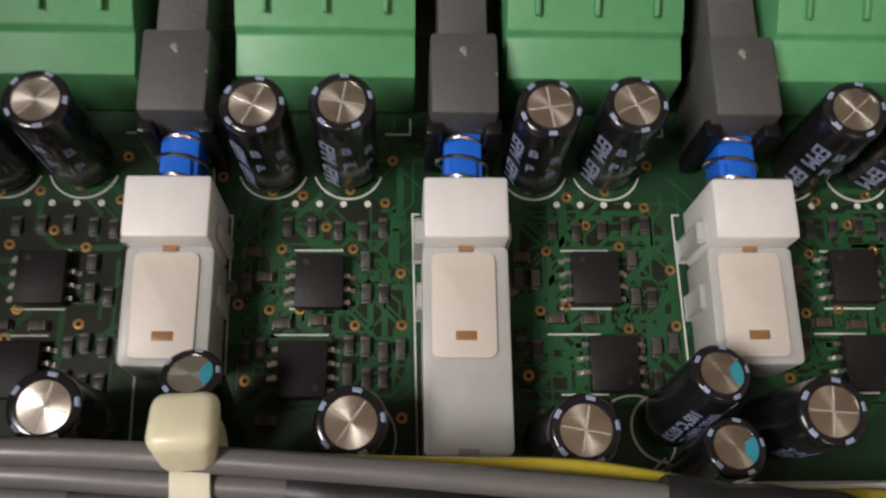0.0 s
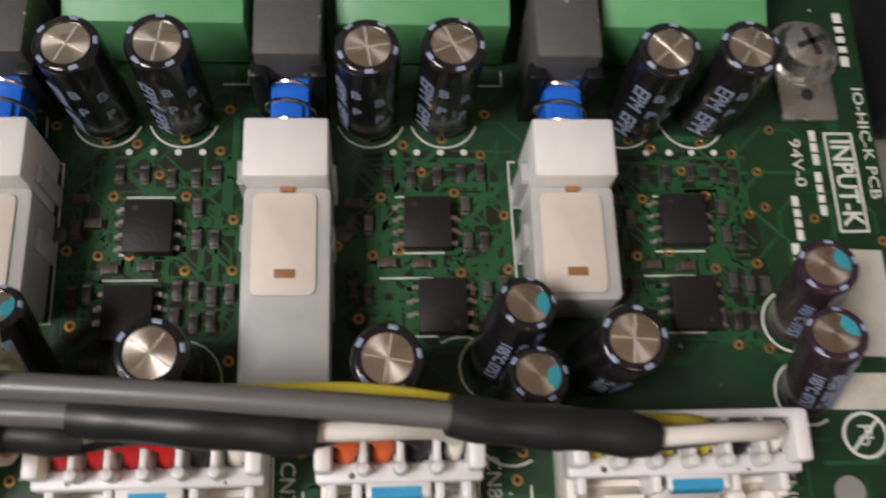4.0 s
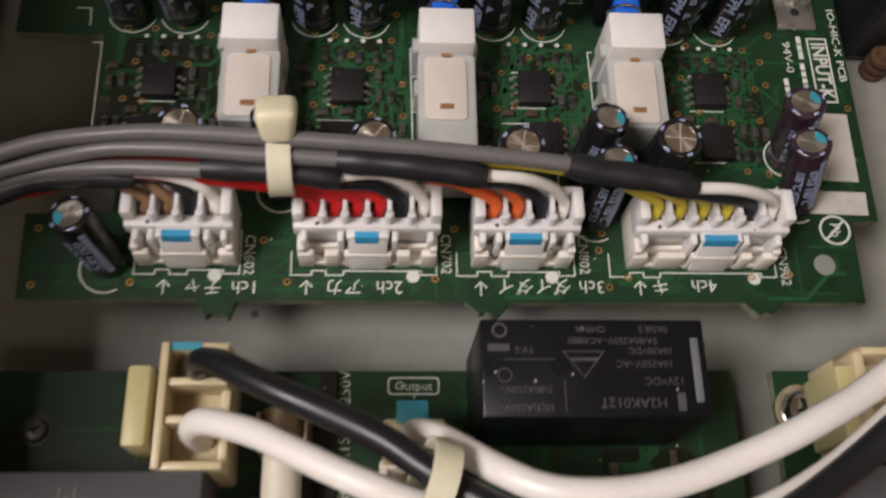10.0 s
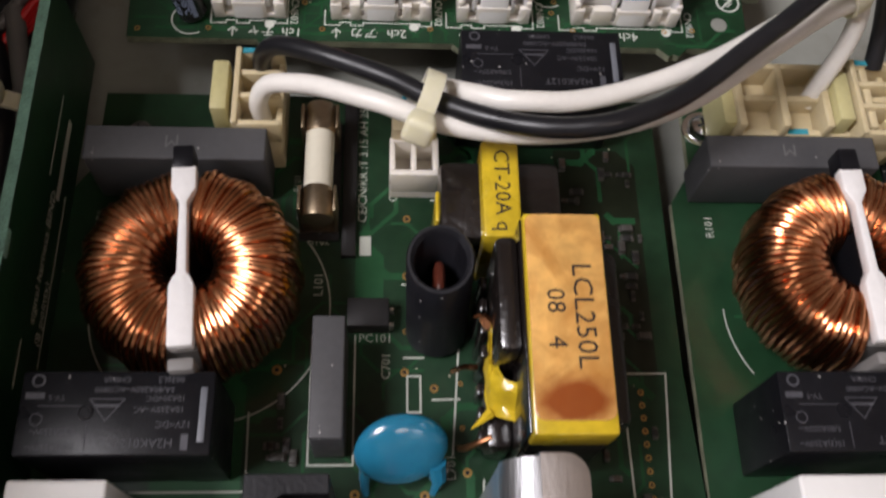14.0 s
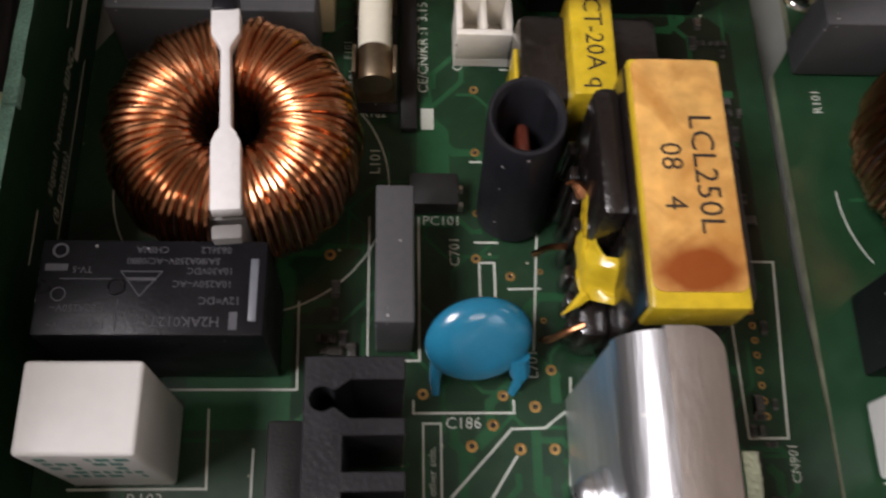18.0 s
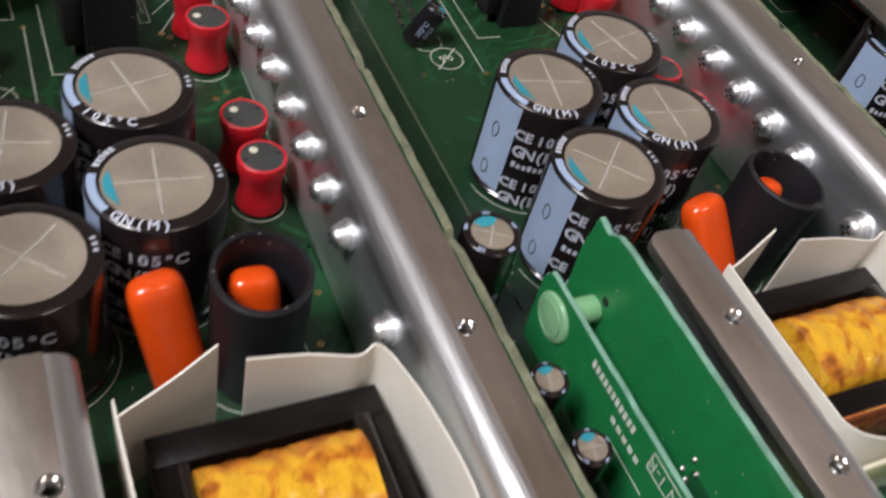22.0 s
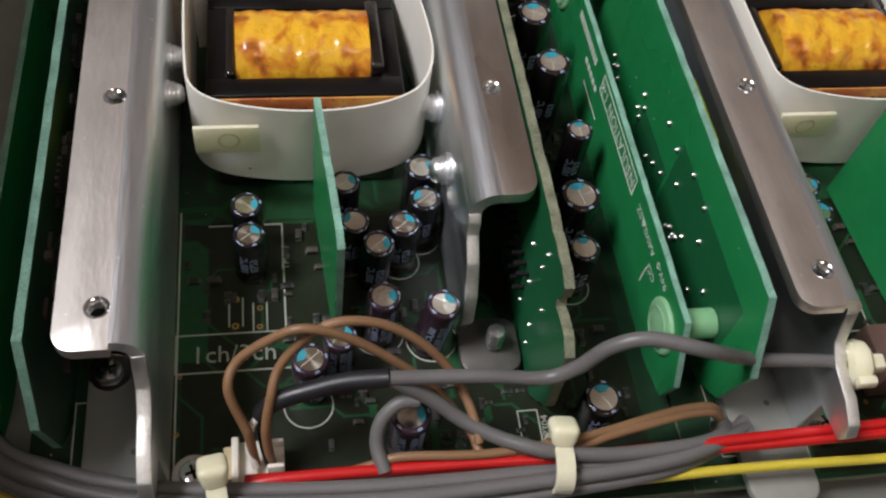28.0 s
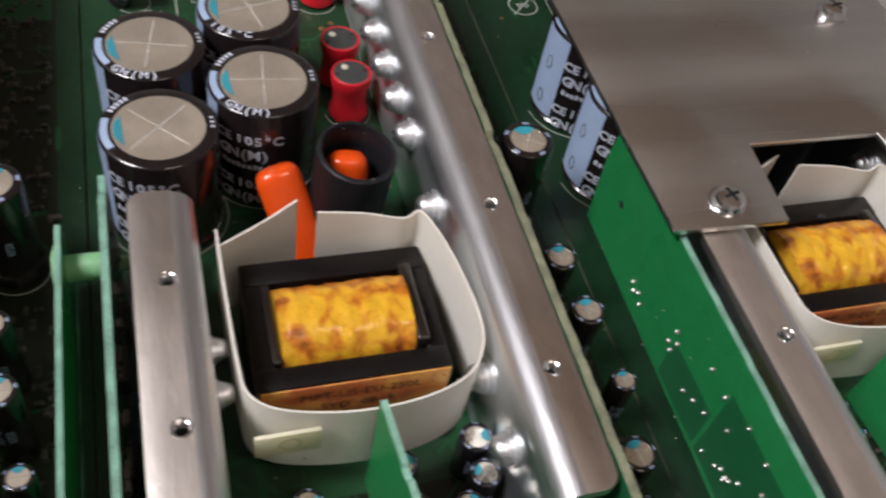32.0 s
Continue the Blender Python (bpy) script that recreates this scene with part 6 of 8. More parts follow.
# ---- line filter transformers with yellow tape ----
def tape_coil():
    t = keep(thing("filter_transformer", 3.6, 149.8, 0, "filter transformer with an amber stained label on top", "transformer", "filter transformers"))
    part("tape_wrap", box(-5.3, 5.3, -15.0, 15.0, 20.6, 26.6, 0.5), "tape_yellow", t, "bright yellow tape")
    part("core", box(-5.1, 5.1, -14.7, 14.7, 0.6, 21.0, 0.4), "ferrite", t, "black core under the tape")
    part("label", prism(rounded(-5.05, 5.05, -13.2, 14.7, 1.2, 4), 26.55, 26.90, 0.12), "amber_label", t, "amber label scorched at one end")
    part("side_tape", box(-5.65, -5.25, -14.4, 14.4, 1.0, 25.6, 0.15), "varnish_black", t, "black varnished side")
    part("side_tape", box(5.25, 5.65, -14.4, 14.4, 1.0, 25.6, 0.15), "varnish_black", t, "black varnished side")
    b = box(-8.8, -5.5, -3.4, 13.0, 1.0, 24.0, 1.2)
    box(-9.4, -5.5, -13.0, -3.2, 1.0, 10.0, 1.2, bm=b)
    box(5.1, 8.6, -12.5, 12.0, 1.0, 21.0, 1.2, bm=b)
    part("winding", b, "varnish_black", t, "black varnished winding")
    for i in range(7):
        part("winding_rib", box(-10.2, -9.0, -11.6 + i * 3.4, -9.8 + i * 3.4, 1.5, 8.0 if i < 3 else 15.0, 0.35), "varnish_black", t)
    writing("LCL250L", 1.9, 0.4, 26.95, 2.7, "print_black", t, (0, 0, -90), squeeze=1.05)
    writing("08", -1.7, 2.3, 26.95, 2.5, "print_black", t, (0, 0, -90))
    writing("4", -1.8, -3.3, 26.95, 2.5, "print_black", t, (0, 0, -90))
    # loose tape ears and a bare copper end
    ear = bmesh.new()
    top = smooth_path([(-9.0, 2.8, 17.0), (-8.4, -1.0, 16.6), (-7.6, -4.2, 17.2), (-5.15, -6.0, 16.6)], 5)
    low = smooth_path([(-9.2, 2.2, 15.4), (-9.6, -3.4, 12.6), (-9.0, -8.2, 11.0), (-5.2, -10.2, 12.6)], 5)
    rows = []
    for i, (p, q) in enumerate(zip(top, low)):
        row = []
        for k in range(7):
            v = p.lerp(q, k / 6)
            v += Vector((0.5, 0.3, 0.8)) * noise.noise(v * 0.55) + Vector((0, 0, 0.7 * math.sin(k * 1.5 + i * 0.4)))
            row.append(v)
        rows.append(row)
    both = []
    for off in (0.0, -0.3):
        both.append([[ear.verts.new(v + Vector((0, 0, off))) for v in row] for row in rows])
    for g in both:
        for a, b in zip(g, g[1:]):
            for k in range(6):
                ear.faces.new((a[k], a[k + 1], b[k + 1], b[k]))
    bmesh.ops.recalc_face_normals(ear, faces=ear.faces)
    part("tape_ear", ear, "tape_yellow", t, "loose creased tape ear", smooth=25)
    part("tape_spike", sweep([(-8.8, -8.4, 11.6), (-10.2, -9.6, 11.6), (-11.6, -10.6, 11.0)], lambda q: 0.8 * (1 - q) + 0.05, 6), "tape_yellow", t)
    part("tape_curl", sweep([(-9.0, 2.6, 16.4), (-10.2, 3.6, 17.2), (-11.4, 3.4, 17.6)], lambda q: 0.9 * (1 - q) + 0.1, 6), "copper_wire", t, "bare copper end")
    part("wire_end", sweep([(-13.0, -11.6, 4.0), (-12.2, -12.2, 6.5), (-10.6, -12.0, 8.8), (-8.6, -11.4, 10.0)], 0.45, 8), "copper_wire", t)
    part("wire_end", sweep([(-13.4, -0.5, 5.0), (-12.2, -0.8, 8.0), (-10.4, -1.4, 10.0)], 0.45, 8), "copper_wire", t)
    return t


def amber():
    m = material("amber_label", (0.80, 0.44, 0.13), 0.22, vary=0.42, scale=110, bump=0.12, bump_scale=260, coat=0.5)
    t, b = m.node_tree, m.node_tree.nodes["Principled BSDF"]
    co = t.nodes.new("ShaderNodeTexCoord")
    sep = t.nodes.new("ShaderNodeSeparateXYZ")
    t.links.new(co.outputs["Object"], sep.inputs[0])
    nz = t.nodes.new("ShaderNodeTexNoise")
    nz.inputs["Scale"].default_value, nz.inputs["Detail"].default_value = 220, 5
    t.links.new(co.outputs["Object"], nz.inputs["Vector"])
    spot = t.nodes.new("ShaderNodeTexNoise")
    spot.inputs["Scale"].default_value, spot.inputs["Detail"].default_value, spot.inputs["Distortion"].default_value = 130, 6, 1.0
    t.links.new(co.outputs["Object"], spot.inputs["Vector"])
    tint = t.nodes.new("ShaderNodeMapRange")
    tint.inputs["From Min"].default_value, tint.inputs["From Max"].default_value, tint.inputs["To Max"].default_value = 0.46, 0.72, 0.75
    t.links.new(spot.outputs["Fac"], tint.inputs["Value"])
    stain = t.nodes.new("ShaderNodeMix")
    stain.data_type = "RGBA"
    stain.inputs[7].default_value = (0.42, 0.15, 0.022, 1)
    t.links.new(tint.outputs[0], stain.inputs[0])
    t.links.new(b.inputs["Base Color"].links[0].from_socket, stain.inputs[6])
    t.links.new(stain.outputs[2], b.inputs["Base Color"])
    # a round stain near one end of the label
    mp = t.nodes.new("ShaderNodeMapping")
    mp.inputs["Location"].default_value, mp.inputs["Scale"].default_value = (0.0, 2.75, 0.0), (165, 255, 0)
    t.links.new(co.outputs["Object"], mp.inputs["Vector"])
    ln = t.nodes.new("ShaderNodeVectorMath")
    ln.operation = "LENGTH"
    t.links.new(mp.outputs["Vector"], ln.inputs[0])
    wob = t.nodes.new("ShaderNodeMath")
    wob.operation, wob.inputs[1].default_value = "MULTIPLY_ADD", 0.45
    t.links.new(nz.outputs["Fac"], wob.inputs[0])
    t.links.new(ln.outputs["Value"], wob.inputs[2])
    burn = t.nodes.new("ShaderNodeMapRange")
    burn.inputs["From Min"].default_value, burn.inputs["From Max"].default_value = 0.75, 1.25
    burn.inputs["To Min"].default_value, burn.inputs["To Max"].default_value = 0.95, 0.0
    t.links.new(wob.outputs[0], burn.inputs["Value"])
    mix = t.nodes.new("ShaderNodeMix")
    mix.data_type = "RGBA"
    mix.inputs[7].default_value = (0.26, 0.055, 0.010, 1)
    src = b.inputs["Base Color"].links[0].from_socket
    t.links.new(burn.outputs[0], mix.inputs[0])
    t.links.new(src, mix.inputs[6])
    t.links.new(mix.outputs[2], b.inputs["Base Color"])


amber()
tape_coil()
ct = keep(thing("current_transformer", -3.0, 173.0, 0, "small current transformer wrapped with yellow tape", "transformer", "current transformers"))
part("winding", box(-9.0, 9.6, -6.6, 6.6, 1.0, 14.6, 1.4), "varnish_black", ct, "black varnished winding")
part("tape_band", box(-2.9, 2.7, -7.8, 8.0, 1.0, 18.0, 0.5), "tape_yellow", ct, "yellow printed tape band")
writing("CT-20A q", 0.0, -0.2, 18.03, 2.4, "print_black", ct, (0, 0, -90), squeeze=1.0)
part("tape_side", box(-9.4, -8.9, -3.0, 2.0, 2.0, 13.0, 0.2), "tape_yellow", ct)
for i in range(5):
    part("pin", box(-8.0 + 4.2 * i, -7.4 + 4.2 * i, -7.4, -6.4, 0.0, 3.0), "tin", ct)

# ---- ceramic disc capacitor ----
dc = keep(thing("disc_capacitor", -17.4, 131.6, 0, "glossy teal blue ceramic disc capacitor leaning over", "capacitor", "disc capacitors", turn=(-40, 0, 0)))
_d = lathe([(0, 2.1), (3.2, 2.0), (5.4, 1.5), (6.5, 0.6), (6.7, 0), (6.5, -0.6), (5.4, -1.5), (3.2, -2.0), (0, -2.1)], 40)
for v in _d.verts:
    v.co.y *= 0.88
part("disc", moved(_d, 0, 0, 9.0, (90, 0, 8)), "disc_blue", dc)
part("dipped_lead", sweep([(4.9, 0, 6.6), (5.3, 0.2, 3.4), (4.6, 0.6, 0.6)], lambda q: 1.5 - 0.5 * q if q < 0.5 else 1.0 - 0.45 * q, 10), "disc_blue", dc)
part("dipped_lead", sweep([(-4.9, 0, 6.4), (-5.2, 0.2, 3.4), (-5.0, 0.6, 0.6)], lambda q: 1.0 - 0.45 * q, 10), "disc_blue", dc)

# ---- black comb heat sink with its rectifier ----
hs = keep(thing("comb_heatsink", -33.2, 117.6, 0, "black comb-shaped heat sink with a rectifier screwed on", "heat sink", "comb heat sinks"))
_o = [(-3.9, -13.6), (6.6, -13.6)]
for y0, y1 in ((-9.2, -5.4), (-3.6, 0.2), (2.2, 5.8)):
    _o += [(6.6, y0), (0.2, y0), (0.2, y1), (6.6, y1)]
_o += [(6.6, 7.6), (0.9, 7.6), (-0.6, 8.7)] + [(-2.0 + 1.3 * math.cos(radians(a)), 9.6 + 1.3 * math.sin(radians(a))) for a in range(-40, -321, -28)] + [(-0.6, 10.5), (0.9, 11.6), (6.6, 11.6), (6.6, 14.1), (-3.9, 14.1)]
part("comb", prism(_o, 0.3, 20.0, 0.12, 1), "heatsink_black", hs, "black anodised comb profile")
rc = part("rectifier", box(-8.0, -4.0, -11.6, 8.4, 3.0, 15.0, 0.4), "ic_black", hs, "black rectifier block")
part("rectifier_screw", moved(screw_head(1.9, 1.4), -8.0, -1.4, 11.5, (0, -90, 0)), "chrome", rc, "bright screw")
for i in range(4):
    part("rectifier_pin", box(-6.6, -5.9, -10.0 + i * 5.2, -9.0 + i * 5.2, 0.0, 3.4), "tin", rc)

# ---- fuse in its clips ----
fu = keep(thing("fuse", -30.5, 183.4, 0, "ceramic tube fuse in brass clips", "fuse", "fuses"))
part("ceramic_tube", moved(lathe([(0, -5.2), (2.3, -5.2), (2.3, 5.2), (0, 5.2)], 22), 0, 0, 6.4, (90, 0, 0)), "fuse_ceramic", fu, "white ceramic tube")
for sy in (-1, 1):
    part("end_cap", moved(lathe([(0, -2.6), (2.45, -2.6), (2.55, -2.2), (2.55, 2.2), (2.45, 2.6), (0, 2.6)], 22), 0, sy * 7.6, 6.4, (90, 0, 0)), "fuse_brass", fu, "brass end cap")
    cl = box(-3.0, -2.5, sy * 7.4 - 2.2, sy * 7.4 + 2.2, 0.6, 8.6, 0.15)
    box(2.5, 3.0, sy * 7.4 - 2.2, sy * 7.4 + 2.2, 0.6, 8.6, 0.15, bm=cl)
    box(-3.0, 3.0, sy * 7.4 - 2.2, sy * 7.4 + 2.2, 0.4, 1.0, bm=cl)
    part("clip", cl, "fuse_brass", fu, "tarnished spring clip")
part("holder", box(-3.2, 3.2, -11.0, 11.0, 0.0, 0.6, 0.1), "ic_black", fu)
# flat black strip added where the board shows a dark slot
part("divider_wall", box(3.6, 5.9, -14.0, 16.2, 0.0, 1.4, 0.2), "ic_black", fu, "low black strip standing in for a dark slot")

# ---- mains connector ----
mc = keep(thing("mains_connector", -39.8, 192.6, 0, "cream nylon power connector with black and white wires", "connector", "power connectors"))
part("housing", box(-3.6, 3.4, -7.0, 7.0, 0.3, 9.0, 0.35), "connector_cream", mc)
for y in (-7.0, -2.0, 2.2, 6.2):
    part("cell_wall", box(-3.8, 3.6, y, y + 0.9, 8.6, 14.0, 0.2), "connector_cream", mc)
part("long_wall", box(-3.8, -2.9, -7.0, 7.0, 8.6, 14.6, 0.2), "connector_cream", mc)
part("long_wall", box(2.6, 3.6, -7.0, 7.0, 8.6, 11.0, 0.2), "connector_cream", mc)
part("latch", box(-7.2, -4.6, -4.6, 4.4, 5.0, 14.6, 0.4), "connector_latch", mc, "pale yellow-green latch")
part("latch_foot", box(-5.0, -3.6, -6.2, -3.4, 1.0, 8.0, 0.3), "connector_latch", mc)
part("paint_mark", box(-3.4, 0.6, 6.2, 7.1, 13.9, 14.06), "mark_teal", mc, "teal inspection paint")

wc = keep(thing("header_connector", -15.4, 186.0, 0, "white two-way header with teal paint", "connector", "header connectors"))
part("header", box(-3.9, 3.9, -5.5, 1.4, 0.2, 2.0), "connector_white", wc)
for x0, x1, y0, y1 in ((-3.9, 3.9, -5.5, -4.5), (-3.9, 3.9, 0.5, 1.4), (-3.9, -3.0, -4.5, 0.5), (-0.5, 0.4, -4.5, 0.5), (3.0, 3.9, -4.5, 0.5)):
    part("header_wall", box(x0, x1, y0, y1, 1.9, 8.0, 0.2), "connector_white", wc)
part("plug", box(-3.6, 3.6, 0.8, 5.6, 0.4, 11.0, 0.4), "connector_cream", wc)
part("paint_mark", box(-2.0, 1.6, 5.0, 7.6, 11.0, 11.4, 0.1), "mark_teal", wc, "teal inspection paint")

# opto-coupler, brown resistor strip, small capacitors
oc = keep(thing("optocoupler", -22.4, 159.0, 0, "small black optocoupler chip", "chip", "optocouplers"))
part("package", box(-3.2, 3.2, -2.3, 2.3, 0.6, 4.0, 0.25), "ic_black", oc)
for i in range(2):
    for sx in (-1, 1):
        part("leg", box(sx * 3.0 - 0.3, sx * 3.6 + 0.3, -1.6 + i * 2.5, -1.0 + i * 2.5, 0.0, 1.8), "tin", oc)
cp = keep(capacitor("small_capacitor", -58.8, 101.6, 0, 3.0, 11.0, "small black electrolytic capacitor leaning over the board", arms=0, teal=20, lean=(-26, 3), group="board capacitors", marks="small"))

# capacitors between the brackets at the near end of the board
for i, (x, y, r, h, plum, lx, ly) in enumerate(((-39.1, -41.6, 2.6, 11.0, 0, 0, 0), (-38.8, -47.6, 2.6, 11.0, 0, 0, 0), (-22.8, -37.9, 2.6, 11.4, 0, 0, 0), (-22.2, -46.0, 2.6, 11.4, 0, 0, 2), (-18.7, -50.8, 2.7, 11.6, 0, 0, 2),
                                                (-13.8, -47.2, 2.7, 11.8, 0, 0, 0), (-9.6, -35.9, 2.9, 12.4, 0, 0, 0), (-9.7, -42.2, 2.7, 11.8, 0, 0, 0), (-18.6, -61.2, 2.7, 12.4, 1, 0, 1), (-11.0, -63.6, 2.7, 13.2, 1, 0, 7),
                                                (-25.4, -66.2, 2.6, 9.6, 1, 0, 0), (-30.2, -70.4, 2.8, 10.6, 1, 0, 0), (-16.2, -80.6, 3.0, 11.0, 1, 0, 0))):
    keep(capacitor("small_capacitor", x, y, 0, r, h, "small %s electrolytic capacitor with teal paint on its top" % ("plum brown" if plum else "black"), sleeve="sleeve_plum" if plum else "sleeve_black",
                   arms=1 if i % 3 else 0, teal=(0, 40, 20, 150)[i % 4] if i != 6 else 0, lean=(lx, ly), group="board capacitors", marks="brown" if plum else "small", cross_turn=40))
# row of capacitors between the two upright boards
for i, (x, y, r, h) in enumerate(((15.1, 20.2, 5.2, 24.8), (14.5, -5.8, 3.3, 19.6), (15.8, -18.0, 3.3, 19.0), (18.6, -31.6, 2.4, 16.0), (16.0, -45.2, 3.5, 15.2), (15.4, -54.0, 2.7, 12.4), (13.4, -79.6, 3.0, 9.8))):
    keep(capacitor("radial_capacitor", x, y, 0, r, h, "brown-black electrolytic capacitor between the upright boards", sleeve="sleeve_brown", top="can_top", teal=90 if i != 4 else 100, cross_turn=60 + 10 * i, arms=2 if i < 5 else 1,
                   group="tall board capacitors", marks="small"))

# lime plastic block between driver board and bracket, standoff pins
lb = keep(thing("film_block", 38.6 - PITCH, -32.0, 0, "lime green film capacitor block behind the driver board", "capacitor", "lime blocks"))
part("case", box(-1.9, 1.9, -7.6, 7.6, 4.0, 21.0, 0.5), "lime_plastic", lb)
for sy in (-1, 1):
    part("end_tab", box(-1.2, 1.2, sy * 7.6 - 0.6, sy * 7.6 + 0.6, 1.0, 14.0, 0.3), "lime_plastic", lb)
part("dark_base", box(-2.2, 2.2, -6.0, 6.0, 0.3, 4.2, 0.3), "ic_black", lb, "black base")

# ---- printing, vias and small parts of the amplifier boards ----
def board_detail(b, ox, k):
    z = 0.02
    s = bmesh.new()
    for line in ([(-8.4, 155.5), (-9.7, 138.0)], [(-16.9, 152.9), (-13.9, 152.9)], [(-12.6, 146.3), (-8.5, 146.4)], [(-5.2, 134.3), (-6.1, 121.0)], [(-20.6, 119.7), (-13.0, 127.9), (-8.8, 128.0), (-6.2, 130.0), (-3.3, 130.0)],
                 [(-50.3, 130.4), (-49.9, 120.9), (-66.0, 120.9)], [(-39.9, 144.4), (-39.7, 132.9), (-56.0, 132.9)], [(-23.8, 107.0), (-21.7, 99.8), (-21.3, 88.8)], [(-48.3, 117.6), (-48.7, 88.7)],
                 [(-44.6, 125.5), (-44.6, 101.0), (-38.4, 100.8)], [(-20.5, 112.0), (-12.5, 124.5)], [(-5.9, 98.5), (-5.9, 60.0)], [(-17.2, 165.0), (-13.6, 165.0), (-13.6, 168.0)], [(-31.0, 156.4), (-31.0, 136.6), (-24.4, 136.6), (-24.4, 156.4)],
                 [(16.6, 150.4), (23.6, 150.4), (22.0, 126.6), (17.0, 126.6), (16.6, 150.4)], [(-50.8, -35.0), (-50.8, -90.0)], [(-11.0, 16.0), (-9.6, 8.0), (-12.6, 2.0)], [(-33.6, -38.0), (-33.6, -60.0)], [(-46.0, -38.0), (-33.6, -38.0)]):
        ribbon(line, 0.28, z, s)
    circle_line(-46.8, 161.0, 18.4, 0.22, z, s, -75, 60, 30)
    circle_line(-46.8, 161.0, 18.4, 0.22, z, s, 180, 215, 10)
    for x, y, r in ((-55.7, 54.3, 12.0), (-34.6, 65.1, 12.0), (-34.7, 41.7, 12.0), (-55.6, 30.3, 12.0), (-13.3, 99.6, 5.3), (-12.9, 57.3, 5.3), (-58.8, 101.6, 4.0), (-18.6, -61.0, 4.1), (-10.0, -62.6, 4.2), (-30.6, -73.0, 3.8), (-22.2, -46.0, 3.4), (-13.8, -47.2, 3.5), (-9.7, -42.2, 3.6), (15.4, -54.0, 3.6), (16.0, -45.2, 4.4), (15.1, 20.2, 6.0), (-23.6, 20.6, 9.6)):
        circle_line(x, y, r, 0.22, z, s, 185, 380, 18)
    circle_line(-56.0, 94.4, 4.0, 0.3, z, s)
    ribbon([(-59.6, 90.8), (-52.4, 98.0)], 0.3, z, s)
    rect_line(-51.0, -31.0, -66.2, -59.4, 0.28, z, s)
    for x, y in ((-41.6, -55.5), (-37.7, -56.6)):
        for w in (-1.1, 1.1):
            ribbon([(x + w, y - 2.6), (x + w, y + 2.6)], 0.25, z, s)
    ribbon([(-25.2, 131.4), (-25.2, 129.9), (-12.6, 129.9), (-12.6, 131.4)], 0.28, z, s)
    rect_line(-24.0, -21.8, 116.6, 128.6, 0.25, z, s)
    rect_line(-16.4, -14.4, 144.4, 150.0, 0.28, z, s)
    rect_line(2.2, 5.4, -82.6, -76.6, 0.22, z, s)
    ribbon([(x, y) for x, y in rounded(-18.2, -11.8, 197.0, 199.1, 0.5, 3)] + [(-18.2, 197.5)], 0.2, z, s)
    rect_line(-65.4, -61.4, -87.0, -70.0, 0.22, z, s)
    ob = part("component_print", s, "silkscreen_dim", b, "white component outlines", smooth=0)
    ob.location.x = ox * U
    for body, x, y, size, a in (("L101", -30.3, 165.0, 1.5, 90), ("CN701", -18.6, 182.6, 1.4, 90), ("L900", -11.7, 182.0, 1.6, 90), ("C701", -19.6, 151.6, 1.4, 90), ("PC101", -21.3, 156.0, 1.4, 0), ("C186", -19.0, 128.6, 1.5, 0),
                                ("L701", -9.9, 136.2, 1.4, 90), ("CE/CN/KR :T 3.15 AH 250V", -23.6, 188.0, 1.5, 90), ("R102", -30.6, 172.4, 1.2, 0), ("R101", 34.0 - PITCH, 175.7, 1.4, 90), ("CN901", 22.4, 123.5, 1.2, 90),
                                ("R103", -57.0, 119.6, 1.5, 0), ("F101", -34.4, 183.0, 1.2, 90), ("1ch/3ch", -41.9, -63.2, 3.1, 0), ("SJP304", 6.4, -80.0, 1.3, 90), ("the other side.", -63.4, -78.6, 1.1, 90), ("Pb", -56.0, 94.4, 2.6, 20), ("other side.", -22.9, 122.8, 1.0, 90), ("TH111", -33.2, -45.0, 1.3, 90), ("Output", -15.0, 198.0, 1.15, 0), ("F101", -33.6, 178.0, 1.3, 90)):
        writing(body, x + ox, y, z, size, "silkscreen_dim", b, (0, 0, a))
    part("fuse_box", prism([(-24.0, 170.0), (-22.2, 170.0), (-22.2, 173.4), (-24.0, 173.4)], z, z + 0.04), "silkscreen_dim", b, smooth=0).location.x = ox * U
    for i, (x, y, sc) in enumerate(((-16.4, 176.6, 1.3), (-16.5, 166.5, 1.3), (-16.6, 157.2, 1.0), (-16.8, 150.6, 1.3), (-12.3, 148.1, 1.3), (-9.9, 130.7, 1.5), (-15.3, 128.4, 1.5), (-18.0, 125.8, 1.5), (-12.0, 125.4, 1.5), (-7.7, 125.4, 1.4), (-7.6, 135.4, 1.4), (-14.3, 183.3, 1.3),
                                    (-8.2, 142.0, 0.8), (-8.3, 148.8, 0.8), (-48.3, 87.8, 1.3), (-13.6, 88.5, 1.3), (-10.8, 90.4, 1.3), (-8.5, 87.8, 1.1), (-12.7, 81.5, 1.2), (-49.9, 77.0, 1.5), (-20.1, 112.3, 1.4), (-18.6, 110.6, 1.4), (-63.8, 89.4, 1.0), (-40.4, 89.3, 1.3),
                                    (-50.6, -76.3, 0.8), (-50.3, -66.7, 0.7), (-37.4, -79.6, 0.8), (-2.1, -65.3, 0.9), (10.1, -57.3, 0.8), (-48.4, 118.0, 1.1), (-24.0, 132.3, 1.4), (-13.9, 132.1, 1.4), (-36.1, 151.0, 1.5), (-41.6, -53.0, 1.2), (-41.7, -58.1, 1.2), (-37.7, -54.9, 1.0), (-37.8, -58.4, 1.0), (-50.4, -83.0, 0.8), (-31.6, -66.4, 0.8), (-9.8, 41.0, 1.2), (-8.4, 33.0, 1.2), (-11.4, 22.0, 1.2))):
        o = like(via_mesh, "via", b, x + ox, y, 0)
